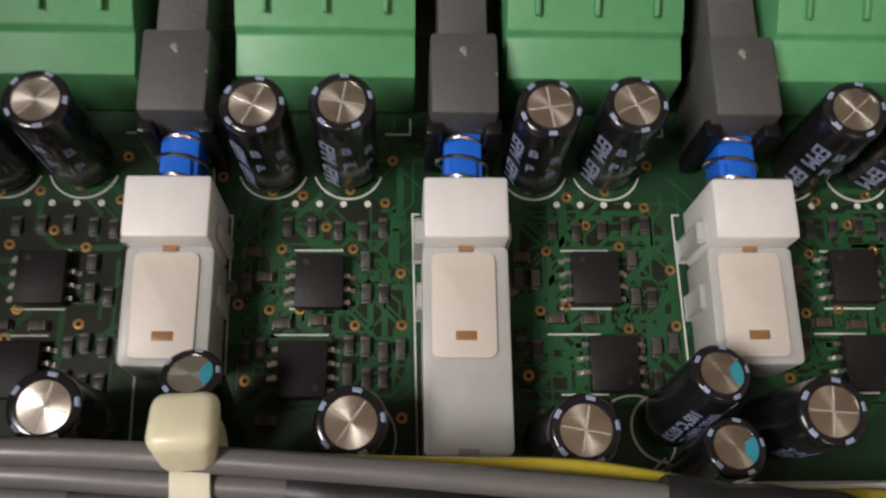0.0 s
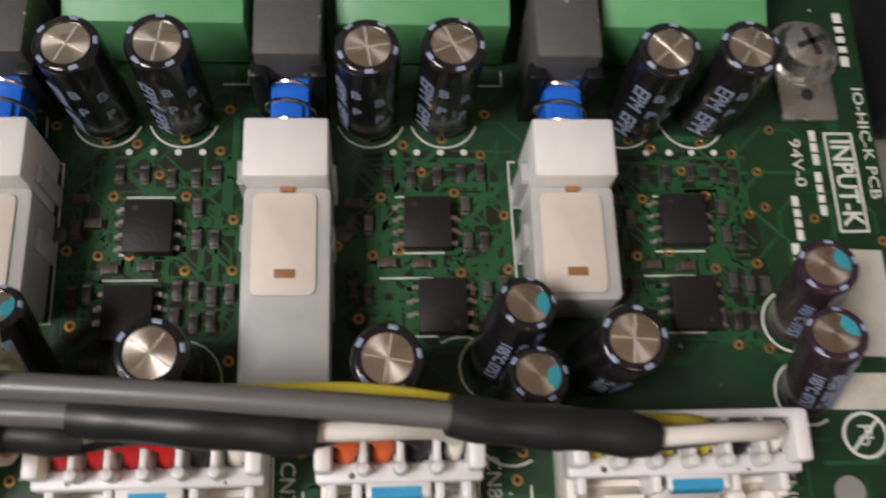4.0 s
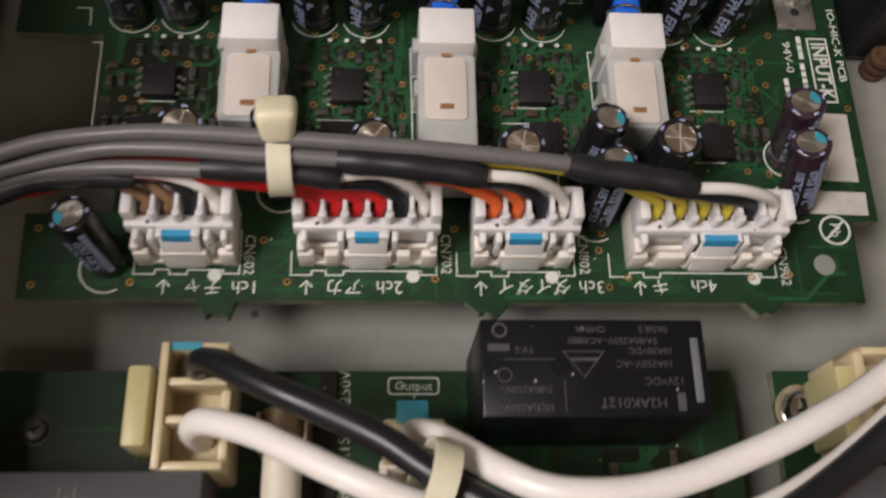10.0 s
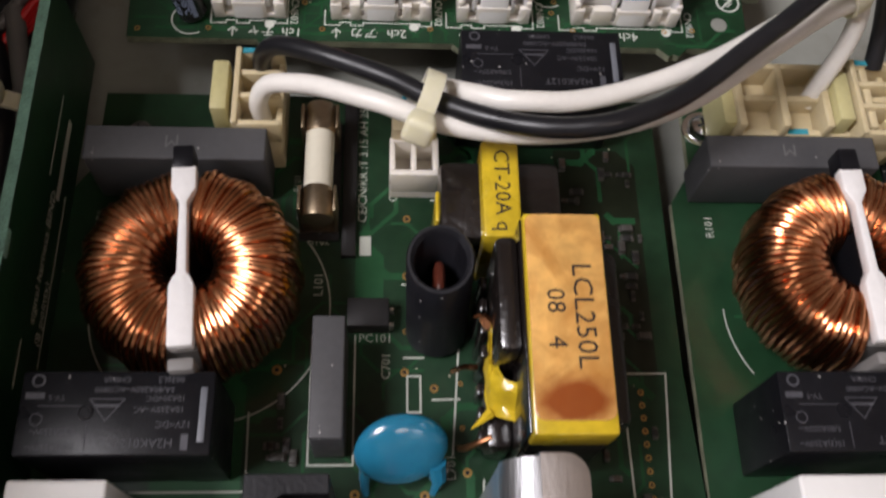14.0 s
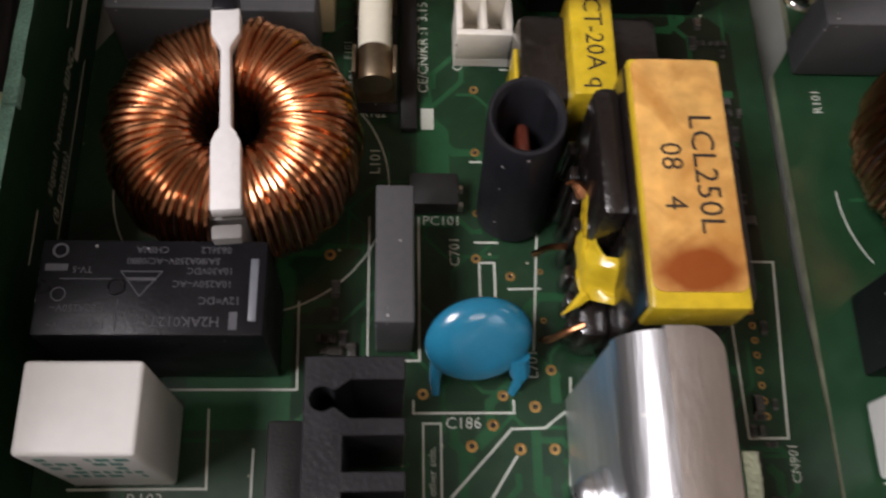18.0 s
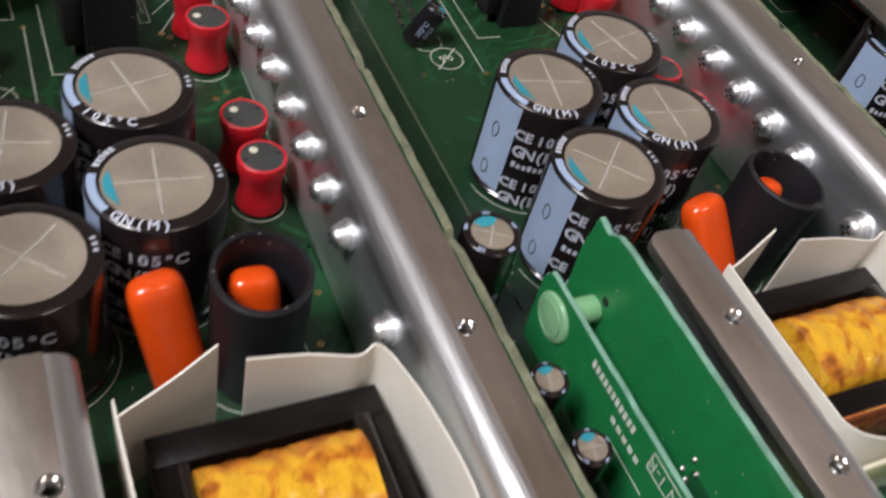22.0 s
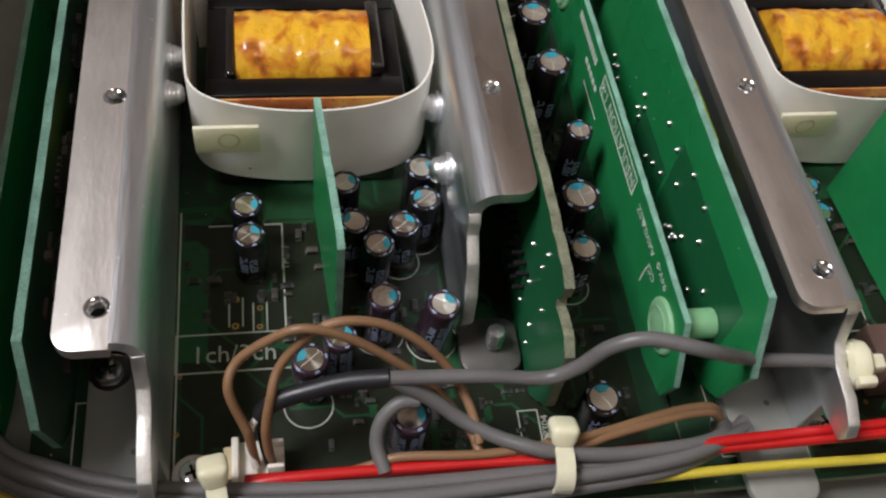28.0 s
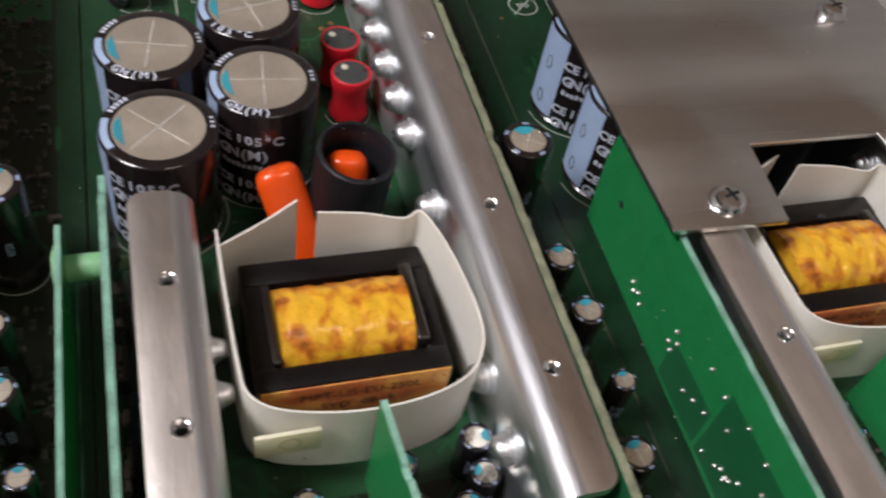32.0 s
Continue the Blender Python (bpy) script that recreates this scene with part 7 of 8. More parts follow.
        o.scale = (sc, sc, 1)
    for i in range(10):
        o = like(via_mesh, "pin_pad", b, 19.4 + 0.03 * i + ox, 147.4 - 2.0 * i, 0)
        o.scale = (0.95, 0.95, 1)
    rnd = random.Random(40)
    for x0, x1, y0, y1, n in ((9.0, 22.0, 152.0, 188.0, 46), (9.0, 22.0, 118.0, 146.0, 20), (-37.0, -32.4, 137.0, 146.0, 8), (-50.0, -33.0, -46.0, -66.0 + 8, 14), (-30.0, 4.0, -88.0, -66.0, 60), (8.0, 22.0, -88.0, -60.0, 26), (-64.0, -55.0, 108.0, 117.0, 16), (8.5, 21.5, 30.0, 116.0, 130), (8.5, 21.5, -40.0, 12.0, 60), (-36.0, -10.0, -66.0, -38.0, 30)):
        for _ in range(n):
            t = rnd.choice((chip_dark, chip_dark, chip_dark, chip_tan, chip_pale))
            o = like(t, "chip_part", b, round(rnd.uniform(x0, x1) / 1.1) * 1.1 + ox, round(rnd.uniform(min(y0, y1), max(y0, y1)) / 1.7) * 1.7, 0, (0, 0, rnd.choice((0, 90))))
            q = rnd.choice((0.75, 0.9, 1.0, 1.25))
            o.scale = (q, q, q)


material("silkscreen_dim", (0.46, 0.48, 0.42), 0.7, vary=0.2, scale=900)
for k, b in enumerate(module_boards):
    for x0, x1, y0, y1 in ((8.2, 22.4, -40.0, 118.0), (-50.0, 22.6, -91.0, -37.0), (8.6, 22.4, 150.0, 190.0)):
        f = prism([(x0 + k * PITCH, y0), (x1 + k * PITCH, y0), (x1 + k * PITCH, y1 - 3), (x1 - 3 + k * PITCH, y1), (x0 + k * PITCH, y1)], -0.02, 0.0036 if y0 > -50 else 0.0032)
        part("dark_field", f, "mask_dark", b, "dark field of small parts", smooth=0)
    board_detail(b, k * PITCH, k)
    traces(b, [(-64 + k * PITCH, 23 + k * PITCH, -90, 196)], 0.0, 11 + k, 330, width=0.45)
    pours = bmesh.new()
    rnd = random.Random(70)
    for i in range(26):
        x, y, w, h = rnd.uniform(-62, 10), rnd.uniform(-85, 180), rnd.uniform(4, 14), rnd.uniform(6, 26)
        x1, y1 = min(x + w, 22), min(y + h, 197)
        prism([(x + k * PITCH, y), (x1 + k * PITCH, y), (x1 + k * PITCH, y1 - 2), (x1 - 2 + k * PITCH, y1), (x + k * PITCH, y1)], 0.0005 + 0.00012 * i, 0.002 + 0.0001 * i, bm=pours)
    part("copper_pours", pours, "mask_trace", b, "broad copper areas under the mask", smooth=0)["kind"] = "stuff"

# ================= loose and one-off things =================
# the upright harness board along the side
hbrd = upright("harness_board", [(96.0, 0.2), (206.0, 0.2), (206.0, 18.0), (203.0, 22.0), (96.0, 22.0)], -71.8, 1.6, "dark green upright harness board along the side", "solder_mask", "edge_green")
writing("signal harness BIND", -70.18, 166.0, 8.4, 1.9, "silkscreen_dim", hbrd, (90, 0, 90))
writing("(8 points)", -70.18, 158.0, 5.2, 1.9, "silkscreen_dim", hbrd, (90, 0, 90))
s = bmesh.new()
for y0, y1 in ((145.0, 152.0), (178.0, 192.0)):
    box(-70.2, -70.17, y0, y1, 11.0, 11.3, bm=s)
box(-70.2, -70.17, 150.0, 178.0, 3.4, 3.7, bm=s)
box(-70.2, -70.17, 176.0, 190.0, 6.0, 7.4, bm=s)
part("print_bar", s, "silkscreen_dim", hbrd, smooth=0)
for y in (118.0, 160.0):
    part("edge_notch", box(-71.6, -70.0, y, y + 4.0, 20.8, 22.3, 0.1), "edge_green", hbrd)

# insulating board with print, and its nylon standoffs
ins = upright("insulation_board", [(14.0, 2.0), (14.6, 17.5), (13.4, 20.0), (-73.5, 20.4), (-79.0, 10.0), (-77.5, 4.0), (-70.0, 2.0)], 24.6, 1.0, "upright green insulating board with white print", "bare_insulation", "edge_green")


def face_print(body, y, z, size, a=0):
    writing(body, 24.57, y, z, size, "silkscreen", ins, (-90, 0, 90))


face_print("INSULATION 1-K", -33.8, 17.2, 2.35)
face_print("94V-0", -63.4, 17.4, 1.5)
face_print("AAV0\u25b2SZ", -54.2, 16.8, 1.6)
face_print("CCI", -60.6, 14.0, 1.5)
s = bmesh.new()
for y0, y1, z0, z1 in ((-46.0, -21.8, 15.3, 15.55), (-46.0, -21.8, 19.0, 19.25), (-46.0, -45.75, 15.3, 19.25), (-22.05, -21.8, 15.3, 19.25), (-24.0, -14.0, 9.6, 9.9), (-59.0, -58.7, 9.0, 13.0)):
    box(24.55, 24.62, y0, y1, z0, z1, bm=s)
for k in range(11):
    box(24.55, 24.62, -3.6 - k * 1.25 - 0.85, -3.6 - k * 1.25, 16.4, 18.0, bm=s)
for k in range(5):
    box(24.55, 24.62, -12.0 - k * 1.8 - 1.2, -12.0 - k * 1.8, 13.0, 14.2, bm=s)
part("print_bar", s, "silkscreen", ins, smooth=0)
for y, z in ((8.5, 13.5), (-69.5, 12.5)):
    st = thing("nylon_standoff", 24.6, y, z, "milky nylon standoff between the two upright boards", "standoff", "nylon standoffs", turn=(0, 90, 0))
    part("shank", lathe([(0, -0.6), (2.3, -0.6), (2.5, 0), (2.5, 8.2), (1.6, 8.6), (1.4, 11.5), (0.8, 12.2), (0, 12.2)], 20), "standoff_green", st)
    part("flange", lathe([(0, -1.1), (2.2, -1.1), (4.4, -0.6), (4.7, -0.2), (4.7, 0.0), (0, 0.0)], 32), "standoff_green", st)
    part("flange_ring", lathe([(3.0, -1.1), (3.4, -1.1), (3.4, -0.7), (3.0, -0.7), (3.0, -1.1)], 28), "standoff_green", st)
for i, (y, z) in enumerate(((-23.3, 15.5), (-25.0, 13.8), (-38.6, 11.8), (-40.2, 20.0), (-44.5, 16.0), (-50.0, 9.0), (-52.5, 12.0), (-57.0, 17.0), (-60.5, 8.0), (-64.0, 13.0), (-32.0, 8.6), (-6.7, 9.1), (-7.8, 7.6), (-9.4, 8.8), (-11.1, 7.3), (-24.1, 10.5), (-22.6, 11.4), (-34.7, 20.5), (-35.1, 10.3), (-47.5, 22.3), (-46.9, 7.4), (-48.3, 9.0), (-49.8, 7.8), (-51.0, 9.6), (-54.0, 22.0), (-43.0, 5.6))):
    d = part("solder_joint", moved(lathe([(0, 0.7), (0.25, 0.6), (0.5, 0.2), (0.55, 0), (0, 0)], 10), 0, 0, 0, (0, -90, 0)), "tin", side_board, "bright solder joint")
    d.location = ((33.0 - PITCH) * U, y * U, z * U)
for y, z in ((-58.0, 20.0), (-61.0, 14.0), (-63.5, 22.0), (-66.0, 9.0), (-68.0, 17.0), (-60.0, 7.0), (-64.0, 26.0), (-67.0, 5.0)):
    d = part("solder_joint", moved(lathe([(0, 0.5), (0.25, 0.45), (0.42, 0.15), (0.45, 0), (0, 0)], 10), 0, 0, 0, (0, -90, 0)), "tin", strip_board, "bright solder joint")
    d.location = (4.5 * U, y * U, z * U)
# pin row on the bracket side of the control board
for i in range(16):
    part("header_pin", box(2.4, 4.6, -60.0 + i * 2.0, -59.4 + i * 2.0, 14.0, 14.6), "ic_black", strip_board)
    part("header_pin", box(2.4, 4.6, -60.0 + i * 2.0, -59.4 + i * 2.0, 10.0, 10.6), "ic_black", strip_board)

copy_thing(ins, Matrix.Translation((-PITCH * U, 0, 0)) @ ins.matrix_basis)

# ---- thick mains wires ----
wire("mains_wire", [(-39.6, 196.8, 10.0), (-39.2, 196.6, 16.0), (-36.4, 195.6, 20.4), (-30, 192.0, 23.6), (-20, 187.2, 25.0), (-15, 183.8, 26.0), (-10, 180.6, 27.2), (-5, 178.2, 28.4), (0, 176.2, 30.0), (5, 175.4, 31.0), (10, 175.5, 32.0),
                    (15, 177.2, 32.2), (20, 179.8, 32.0), (25, 183.2, 32.4), (30, 187.0, 33.2), (36, 191.4, 34.2), (43, 197.0, 34.8), (49, 201.6, 34.2), (56, 205.4, 30.0), (60, 203.6, 20.0), (60.6, 199.0, 13.0)], 1.5, "wire_black", "thick black mains wire arching over the boards", "mains wires", steps=6, seg=12)
wire("mains_wire", [(-39.4, 189.6, 8.0), (-39.6, 189.8, 14.0), (-37.4, 189.8, 18.6), (-32, 188.0, 21.6), (-28, 185.9, 23.6), (-24, 183.8, 25.0), (-20, 182.0, 25.8), (-15, 180.2, 25.4), (-8, 178.8, 24.8), (0, 177.6, 25.6), (8, 177.2, 27.4), (16, 178.8, 28.2), (24, 182.6, 27.8),
                    (32, 188.2, 27.4), (40, 194.2, 27.2), (48, 199.4, 27.4), (53, 201.6, 25.6), (53.6, 199.6, 20.0), (51.4, 196.2, 14.0), (50.0, 194.4, 9.0)], 1.5, "wire_white", "thick white mains wire arching over the boards", "mains wires", steps=6, seg=12)
wire("mains_wire", [(-16.0, 189.4, 8.0), (-15.6, 189.4, 14.0), (-13.4, 187.4, 22.0), (-8, 183.4, 26.8), (-4, 181.4, 28.4), (0, 180.8, 29.0), (5, 181.1, 28.6), (10, 182.2, 28.2), (15, 183.9, 27.8), (20, 185.9, 27.6), (25, 188.3, 27.4), (30, 191.0, 26.8), (38, 196.2, 26.4),
                    (46, 201.6, 26.6), (53, 205.6, 26.4), (60, 207.0, 24.0), (66, 204.0, 14.0)], 1.5, "wire_white", "thick white mains wire with scuffs arching over the boards", "mains wires", steps=6, seg=12)
cable_tie(-14.3, 182.2, 26.2, 4.2, 3.6, "yellowed nylon tie binding the mains wires", turn=(72, 12, -15), tail=0, head=(4.4, 4.6, 3.8))
cable_tie(50.0, 202.4, 28.4, 4.4, 3.4, "nylon tie binding the mains wires at the bend", turn=(-100, -20, 30), tail=0, head=(4.4, 4.6, 3.8))
# cream terminal strip of the second board, and its screw
ts = thing("terminal_strip", 36.6, 187.6, 0, "cream nylon power strip on the second board", "connector", "power connectors")
part("housing", box(0, 30.0, 0, 12.0, 0.3, 8.0, 0.4), "connector_cream", ts)
for i in range(5):
    part("cell_wall", box(i * 7.2, i * 7.2 + 1.3, 0.0, 12.0, 7.6, 13.0, 0.3), "connector_cream", ts)
for y0, y1, z1 in ((0, 1.2, 10.0), (11.0, 12.0, 13.0), (5.6, 6.8, 11.6)):
    part("long_wall", box(0, 30.0, y0, y1, 7.6, z1, 0.3), "connector_cream", ts)
part("end_latch", box(-2.0, 0.2, 1.0, 10.0, 3.0, 12.0, 0.4), "connector_latch", ts)
part("paint_mark", box(9.0, 12.4, 0.2, 1.2, 10.0, 10.1), "mark_teal", ts, "teal inspection paint")
screw("board_screw", 35.2, 194.6, 0.2, "bright cross-head screw in the board's corner", 2.6, 1.8, 0.9)
screw("board_screw", -61.0, 192.6, 0.2, "dull screw in the corner of the board", 1.6, 1.0, 0.3, mat="tin_dull")
rv = thing("rivet", 3.0, 206.2, ZC, "pale rivet head in the chassis floor", "rivet")
part("head", lathe([(0, 1.0), (0.9, 0.85), (1.5, 0.3), (1.6, 0), (0, 0)], 18), "chassis_paint", rv)

# ---- cover plate over the third module ----
pl = thing("cover_plate", 0, 0, 0, "brushed steel cover plate screwed over the third module", "cover plate")
out = [(129.0, 120.0), (130.4, -12.6), (154.0, -13.0), (155.6, 6.8), (186.0, 6.6), (187.0, -13.0), (212.0, -13.0), (214.0, 120.0)]
part("sheet", prism(list(reversed(out)), 31.0, 32.4, 0.2), "steel_plate", pl)
for x, y in ((143.6, -7.4), (197.6, 45.6), (199.0, -8.0)):
    screw("plate_screw", x, y, 32.6, "bright cross-head screw in the cover plate", 3.4, 2.2, 0.5, turn=(0, 0, 15), group="plate screws")

# ---- loom along the front ----
def front(name, pts, r, mat, label):
    return wire(name, pts, r, mat, label, "front wire loom", steps=6)


for i, (dy, dz) in enumerate(((0, 0), (-2.2, 0.8), (-3.6, -1.2))):
    front("grey_cable", [(-84, -62 + dy, 8 + dz), (-74, -78.5 + dy, 8.6 + dz), (-65, -84.0 + dy, 9 + dz), (-53.8, -87.4 + dy, 9 + dz), (-38.8, -89.2 + dy, 9 + dz), (-19, -90.2 + dy, 9 + dz), (5.3, -90.0 + dy * 0.7, 9 + dz), (20, -89.4 + dy * 0.5, 9 + dz), (30, -88.0, 8.4 + dz), (36, -86.0 + i, 7.0)], 1.15, "wire_grey", "grey sheathed cable along the front edge")
for i in range(2):
    front("red_wire", [(-40, -87.0 - i, 7.2 + i), (-33, -87.4 - 0.4 * i, 8.0 + i), (-11, -88.0, 8.4 + i), (6, -88.6, 9.0 + i), (23, -88.8 + 0.5 * i, 9.0 + i), (57, -88.6 + 1.3 * i, 9.0 + 0.6 * i), (80, -88.0 + 2 * i, 9.0)], 0.85, "wire_red", "red wire along the front edge")
front("yellow_wire", [(-90, -70, 4), (-76, -84, 5.4), (-60, -91.0, 6), (-40, -93.4, 6.2), (-19, -93.2, 6.6), (5.7, -92.0, 6.6), (32.4, -91.4, 6.6), (57.5, -91.8, 6.6), (80, -92, 6)], 0.8, "wire_yellow", "yellow wire along the front edge")
for i in range(2):
    front("brown_wire", [(-26 + 4 * i, -87.4, 8.0), (-18.9, -86.6, 9.2 + i), (-6, -87.4, 9.8 + i), (5.9, -87.4 + 0.9 * i, 10.0 + i), (13, -85.8 + 0.8 * i, 10.0), (19.8, -84.4 + 1.0 * i, 9.6), (26, -83.2 + i, 9.2), (30.5, -83.0 + i, 8.6), (33.0, -83.6 + i, 5.0), (33.6, -84.0 + i, 0.6)], 0.7, "wire_brown", "brown wire tied to the front loom")
front("brown_wire", [(-38.6, -84.0, 5.0), (-39.3, -82.0, 11.3), (-39.9, -81.0, 13.0), (-41.6, -78.0, 17.8), (-40.2, -75.0, 20.1), (-35.5, -74.0, 24.0), (-31.0, -74.0, 26.3), (-24.9, -74.5, 23.6), (-18.6, -76.0, 19.0), (-12.8, -78.5, 14.3), (-8.1, -83.5, 10.9), (-7.1, -87.0, 10.6)], 0.7, "wire_brown", "brown wire looping up from a white plug")
front("brown_wire", [(-36.4, -84.0, 5.0), (-36.9, -82.0, 12.0), (-35.9, -79.0, 17.2), (-34.6, -76.0, 19.6), (-31.0, -74.0, 23.5), (-26.4, -73.0, 25.8), (-20.2, -73.0, 24.3), (-14.6, -74.5, 20.7), (-10.4, -77.0, 16.3), (-7.8, -82.0, 13.4), (-7.1, -86.0, 11.5)], 0.7, "wire_brown", "brown wire looping up from a white plug")
front("grey_cable", [(-19.8, -79.0, 20.0), (-14.2, -79.0, 19.5), (-6.3, -79.3, 19.2), (2.1, -79.8, 18.4), (6.3, -80.0, 21.4), (9.8, -79.9, 26.8), (14.7, -80.4, 29.4), (23.0, -82.4, 28.6), (34.0, -79.6, 19.4), (44.0, -80.2, 18.6), (50.0, -80.9, 18.0), (51.8, -81.0, 17.9)], 1.1, "wire_grey", "grey sheathed cable crossing to the edge clamp")
front("grey_cable", [(-23, -78.7, 19.3), (-19.8, -79.0, 19.6), (-14.0, -80.5, 15.9), (-9.2, -83.0, 12.9), (-4.5, -85.5, 12.0), (-0.2, -87.5, 12.4), (3.0, -88.3, 12.0), (12, -89.0, 10.6), (24, -88.4, 10.0), (30, -87.0, 9.0), (33, -84.0, 6.0), (34, -82.0, 1.0)], 1.1, "wire_grey", "grey sheathed cable joining the front loom")
front("grey_cable", [(-15.6, -80.6, 15.6), (-18.4, -80.8, 15.6), (-20.9, -82.4, 13.6), (-21.6, -85.0, 11.0), (-20.6, -88.4, 9.6)], 1.05, "wire_grey", "grey sheathed cable turned back into the loom")
wire("heat_shrink_sleeve", [(-37.6, -79.5, 12.1), (-35.2, -79.0, 15.3), (-29.7, -78.5, 17.3), (-25.1, -78.5, 18.9), (-19.8, -79.0, 20.0)], 1.35, "shrink_black", "dark heat-shrink sleeve at the cable's end", "front wire loom", "cable sleeve")
front("white_lead", [(-37.2, -79.4, 12.6), (-38.8, -80.6, 11.4), (-39.4, -82.6, 8.6), (-38.6, -84.6, 5.6)], 0.55, "wire_white", "white lead bending into a plug")
front("black_lead", [(-37.2, -79.4, 11.6), (-37.6, -81.4, 9.4), (-36.8, -84.2, 5.6)], 0.6, "wire_black", "black lead bending into a plug")
pg = thing("wire_connector", -42.0, -87.0, 0, "white four-way plug at the board's front edge", "connector", "front plugs")
hb = box(0, 7.4, 0, 7.0, 0.2, 4.4, 0.3)
for i in range(4):
    box(5.0, 7.4, i * 1.9, i * 1.9 + 0.6, 4.2, 6.4, 0.15, bm=hb)
box(0, 1.0, 0, 7.0, 4.2, 6.4, 0.2, bm=hb)
part("housing", hb, "connector_white", pg)
part("end_wall", box(-1.2, 0.1, 1.0, 6.0, 0.4, 5.4, 0.25), "connector_cream", pg)
cable_tie(4.6, -89.0, 9.0, 4.4, 3.4, "white nylon cable tie round the front loom", turn=(-35, 0, -6), tail=0, head=(4.2, 4.4, 3.6))
cable_tie(-43.5, -90.4, 9.0, 4.0, 3.4, "white nylon cable tie round the front loom", turn=(-30, 0, 8), tail=0, head=(4.2, 4.4, 3.6))
cl = thing("edge_clamp", 50.2, -80.9, 18.0, "white nylon edge clamp holding a grey cable", "cable clamp", turn=(0, 82, -6))
part("ring", lathe([(1.35, -1.6), (2.6, -1.9), (3.5, -1.2), (3.8, 0.0), (3.5, 1.2), (2.6, 1.9), (1.35, 1.6), (1.35, -1.6)], 28), "nylon_tie", cl)
part("split_tab", box(-3.0, -1.0, -4.6, -3.2, -1.4, 1.4, 0.4), "nylon_tie", cl)
part("stem", box(-1.2, 1.2, -1.2, 1.2, 1.4, 4.2, 0.4), "nylon_tie", cl)
part("sleeve", lathe([(1.12, -1.0), (1.34, -1.0), (1.34, 2.3), (0, 2.4), (0, 2.2), (1.12, 2.2)], 16), "shrink_black", cl, "black sleeve at the cable's end")
pk = thing("socket", 66.0, -74.0, 0, "dull pink plastic socket at the board's edge", "socket")
part("body", box(-4.0, 4.0, -5.0, 5.0, 0.2, 8.0, 0.6), "pink_plastic", pk)
part("mouth", box(-4.1, -3.6, -2.6, 2.6, 2.0, 6.0, 0.2), "hole_dark", pk)
for x, y in ((-47.8, -83.0), (51.6, -83.8), (40.0, -87.0), (-60.4, -66.0)):
    screw("board_screw", x, y, 2.0 if x < -55 or x > 45 else 0.4, "bright cross-head screw by the bracket's foot", 2.3, 1.5, 0.9)
bo = thing("stud_bolt", -0.4, -65.6, 2.2, "short threaded stud through the bracket's foot", "bolt")
part("thread", lathe([(0, 5.0)] + [(1.5 if i % 2 else 1.25, 4.8 - i * 0.3) for i in range(15)] + [(0, 0.2)], 16), "tin", bo)
# white ties on the side harness
for y in (190.0, 166.0, 140.0):
    cable_tie(-80.0, y, 8.0, 5.0, 5.0, "white nylon tie round the dark side harness", turn=(0, 0, 90), tail=0)
front("side_cable", [(-82, 90, 4), (-80, 140, 7), (-79, 180, 8), (-84, 205, 10)], 2.2, "wire_black", "dark cable along the side harness")
front("side_cable", [(-78, 90, 3), (-77, 140, 5), (-76, 180, 6), (-80, 208, 12)], 1.6, "wire_grey", "grey cable along the side harness")

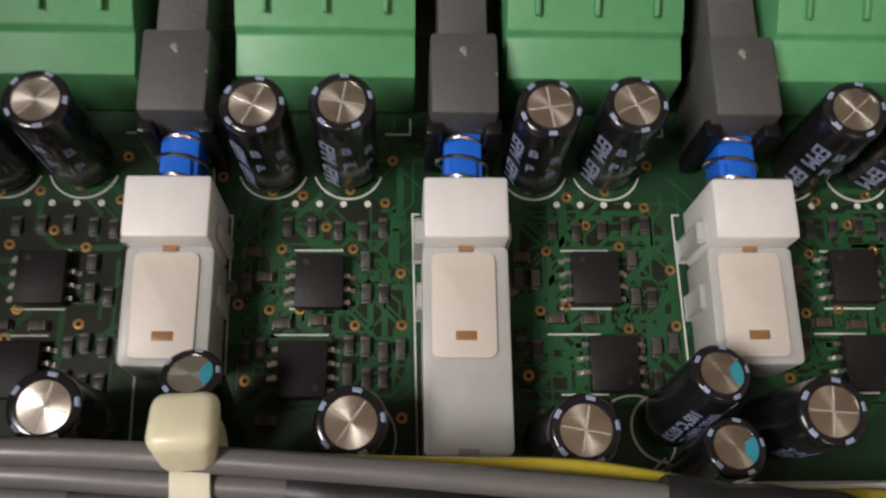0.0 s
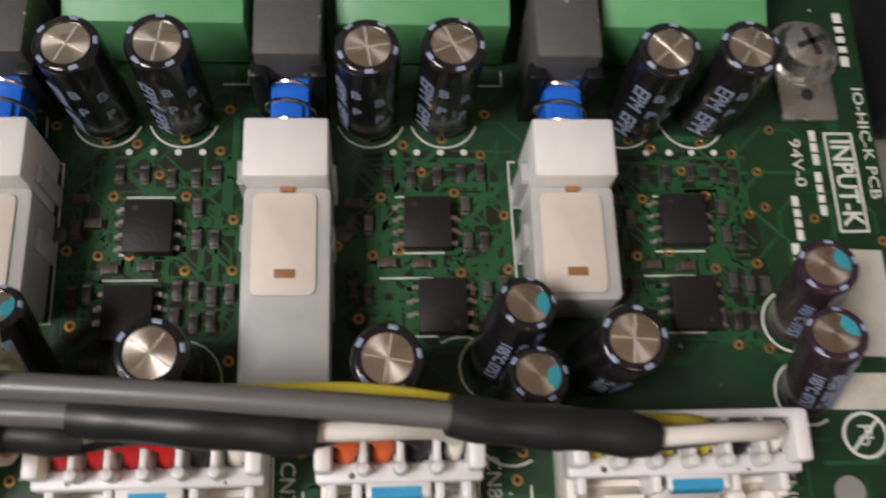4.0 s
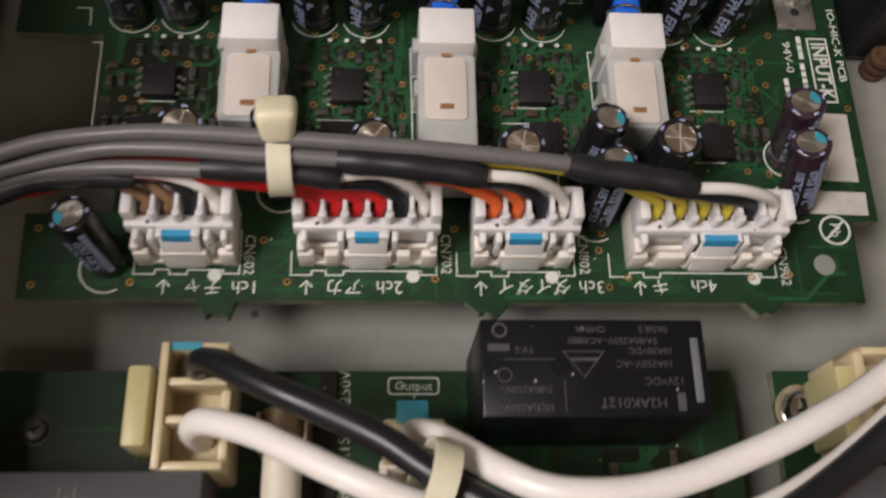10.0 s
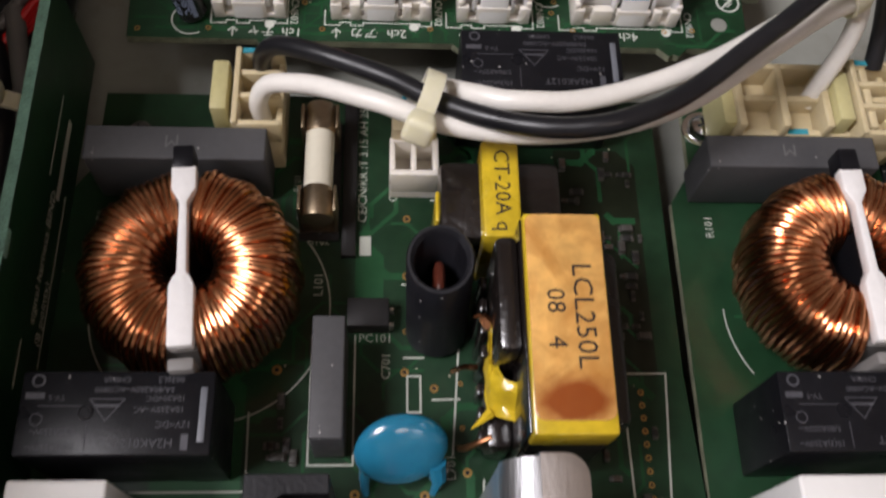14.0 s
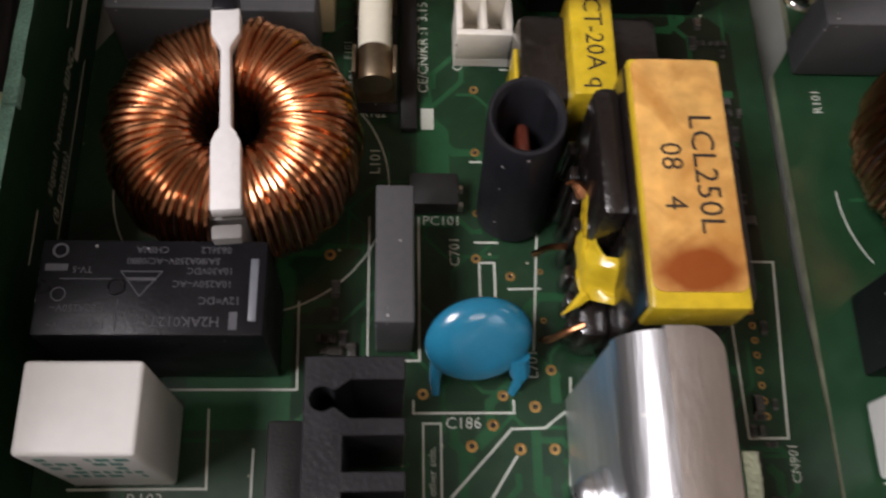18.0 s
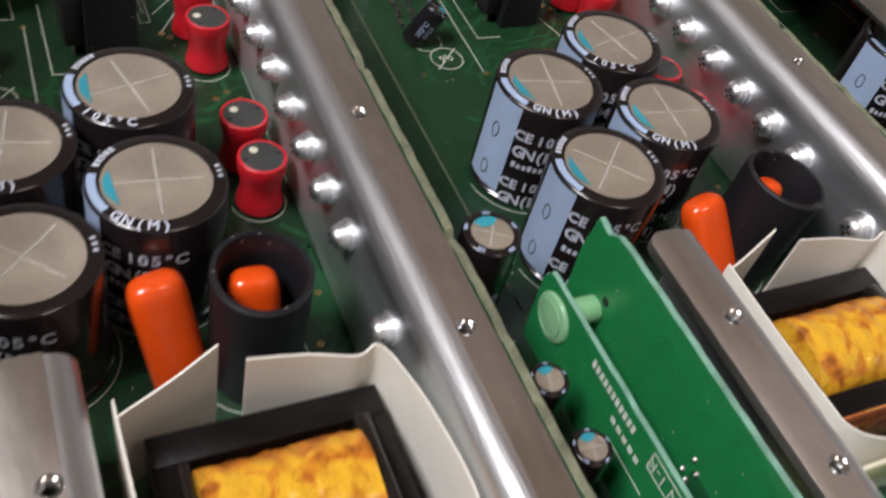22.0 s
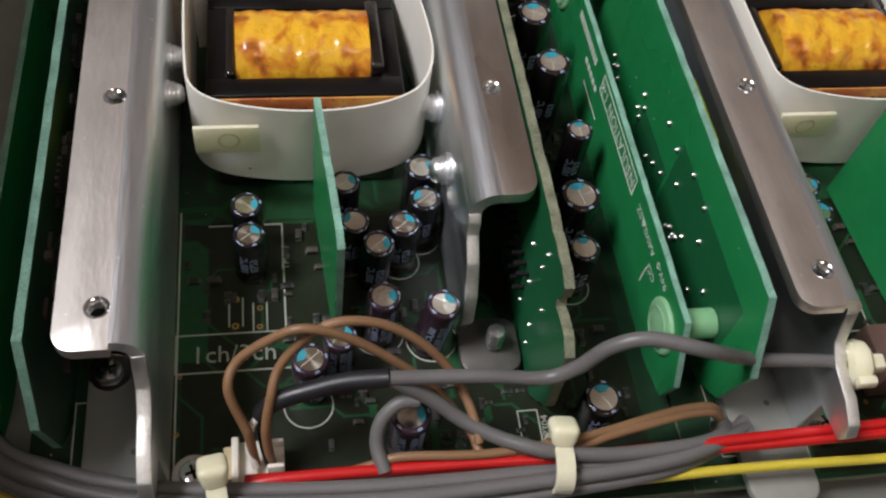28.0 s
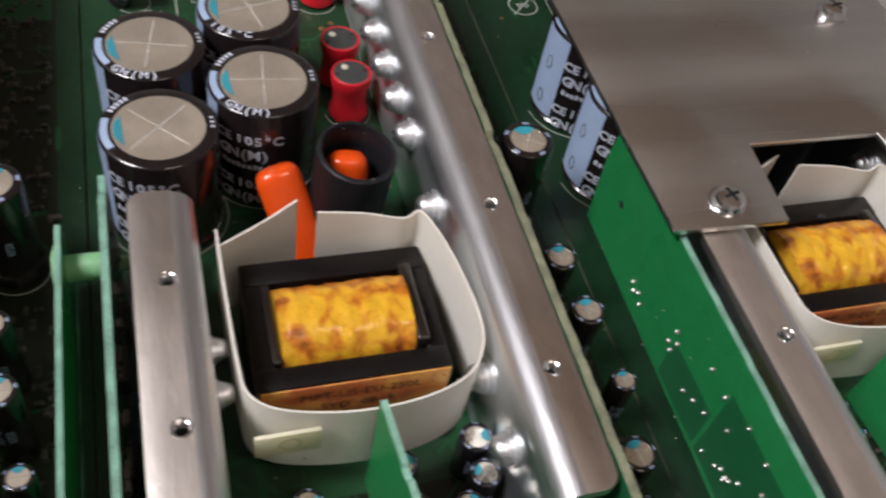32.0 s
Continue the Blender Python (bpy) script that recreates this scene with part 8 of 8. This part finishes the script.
# dark harness packed between the side panel and the harness board
for i, (x, z, r) in enumerate(((-96, -2, 5.0), (-87, -3, 4.6), (-92, 6, 4.4), (-84, 5, 3.4), (-98, 9, 3.6), (-89, 13, 3.2), (-78, -3, 4.4))):
    front("harness_cable", [(x, 60, z - 4), (x + 2, 100, z), (x + 1.5 * math.sin(i), 140, z + 1), (x - 1, 176, z), (x - 2 - i % 3, 215, z + 2), (x - 3, 262, z)], r, "shrink_black" if i % 2 else "wire_black", "dark sheathed harness cable along the side panel")

part("board_hole", moved(lathe([(0, 0.04), (0.9, 0.04), (0.9, -0.1), (0, -0.1)], 16), 0, 0, 0, (0, -90, 0)), "hole_dark", side_board, "dark drilled hole").location = ((33.0 - PITCH) * U, 7.0 * U, 17.1 * U)
# cream relay block of the second board
bk = thing("signal_relay", 76.2, -73.6, 0, "cream signal relay with faded grey print on the board", "relay")
part("case", box(0, 11.2, 0, 5.6, 0.3, 6.2, 0.35), "connector_white", bk)
for i in range(2):
    for k in range(6):
        part("print_bar", box(1.2 + k * 1.5, 2.3 + k * 1.5, 1.3 + i * 1.7, 2.3 + i * 1.7, 6.19, 6.23), "print_grey", bk)
for i in range(4):
    part("pin", box(1.2 + i * 2.8, 1.7 + i * 2.8, -0.3, 0.1, 0.0, 1.6), "tin", bk)

# ---- the neighbouring modules repeat the first; some parts of the second sit otherwise ----
# name: shift in millimetres, turn in degrees about the thing's own base
SECOND = {
    "toroid_choke": ((-3.6, 1.0, 0), (0, 0, -3.5)),
    "dipped_capacitor": ((6.6, -6.0, 0), (-13, -7, 0)),
    "small_capacitor": ((-3.6, 0.6, 0), (30, 26, 0)),
}
for k in (1, 2):
    for ob in module:
        m = Matrix.Translation((k * PITCH * U, 0, 0)) @ ob.matrix_basis
        kind = ob.name.split(".")[0]
        turned_over = SECOND.get(kind)
        if kind == "small_capacitor" and ob.matrix_basis.translation.y < 0.09:
            turned_over = None
        if ob.name.startswith("sleeve_tube") and ob.matrix_basis.translation.y < 0.05:
            turned_over = ((1.6, 0.0, 0), (0, 5, 0))
        if ob.name.startswith("film_capacitor") and ob.matrix_basis.translation.x < -0.06:
            turned_over = ((-3.4, 0, 0) if ob.matrix_basis.translation.y > 0.15 else (-1.6, 0, 0), (0, 0, 0))
        if turned_over and k == 1:
            (dx, dy, dz), turn = turned_over
            m = Matrix.Translation((dx * U, dy * U, dz * U)) @ m @ pose(0, 0, 0, *turn)
        copy_thing(ob, m)
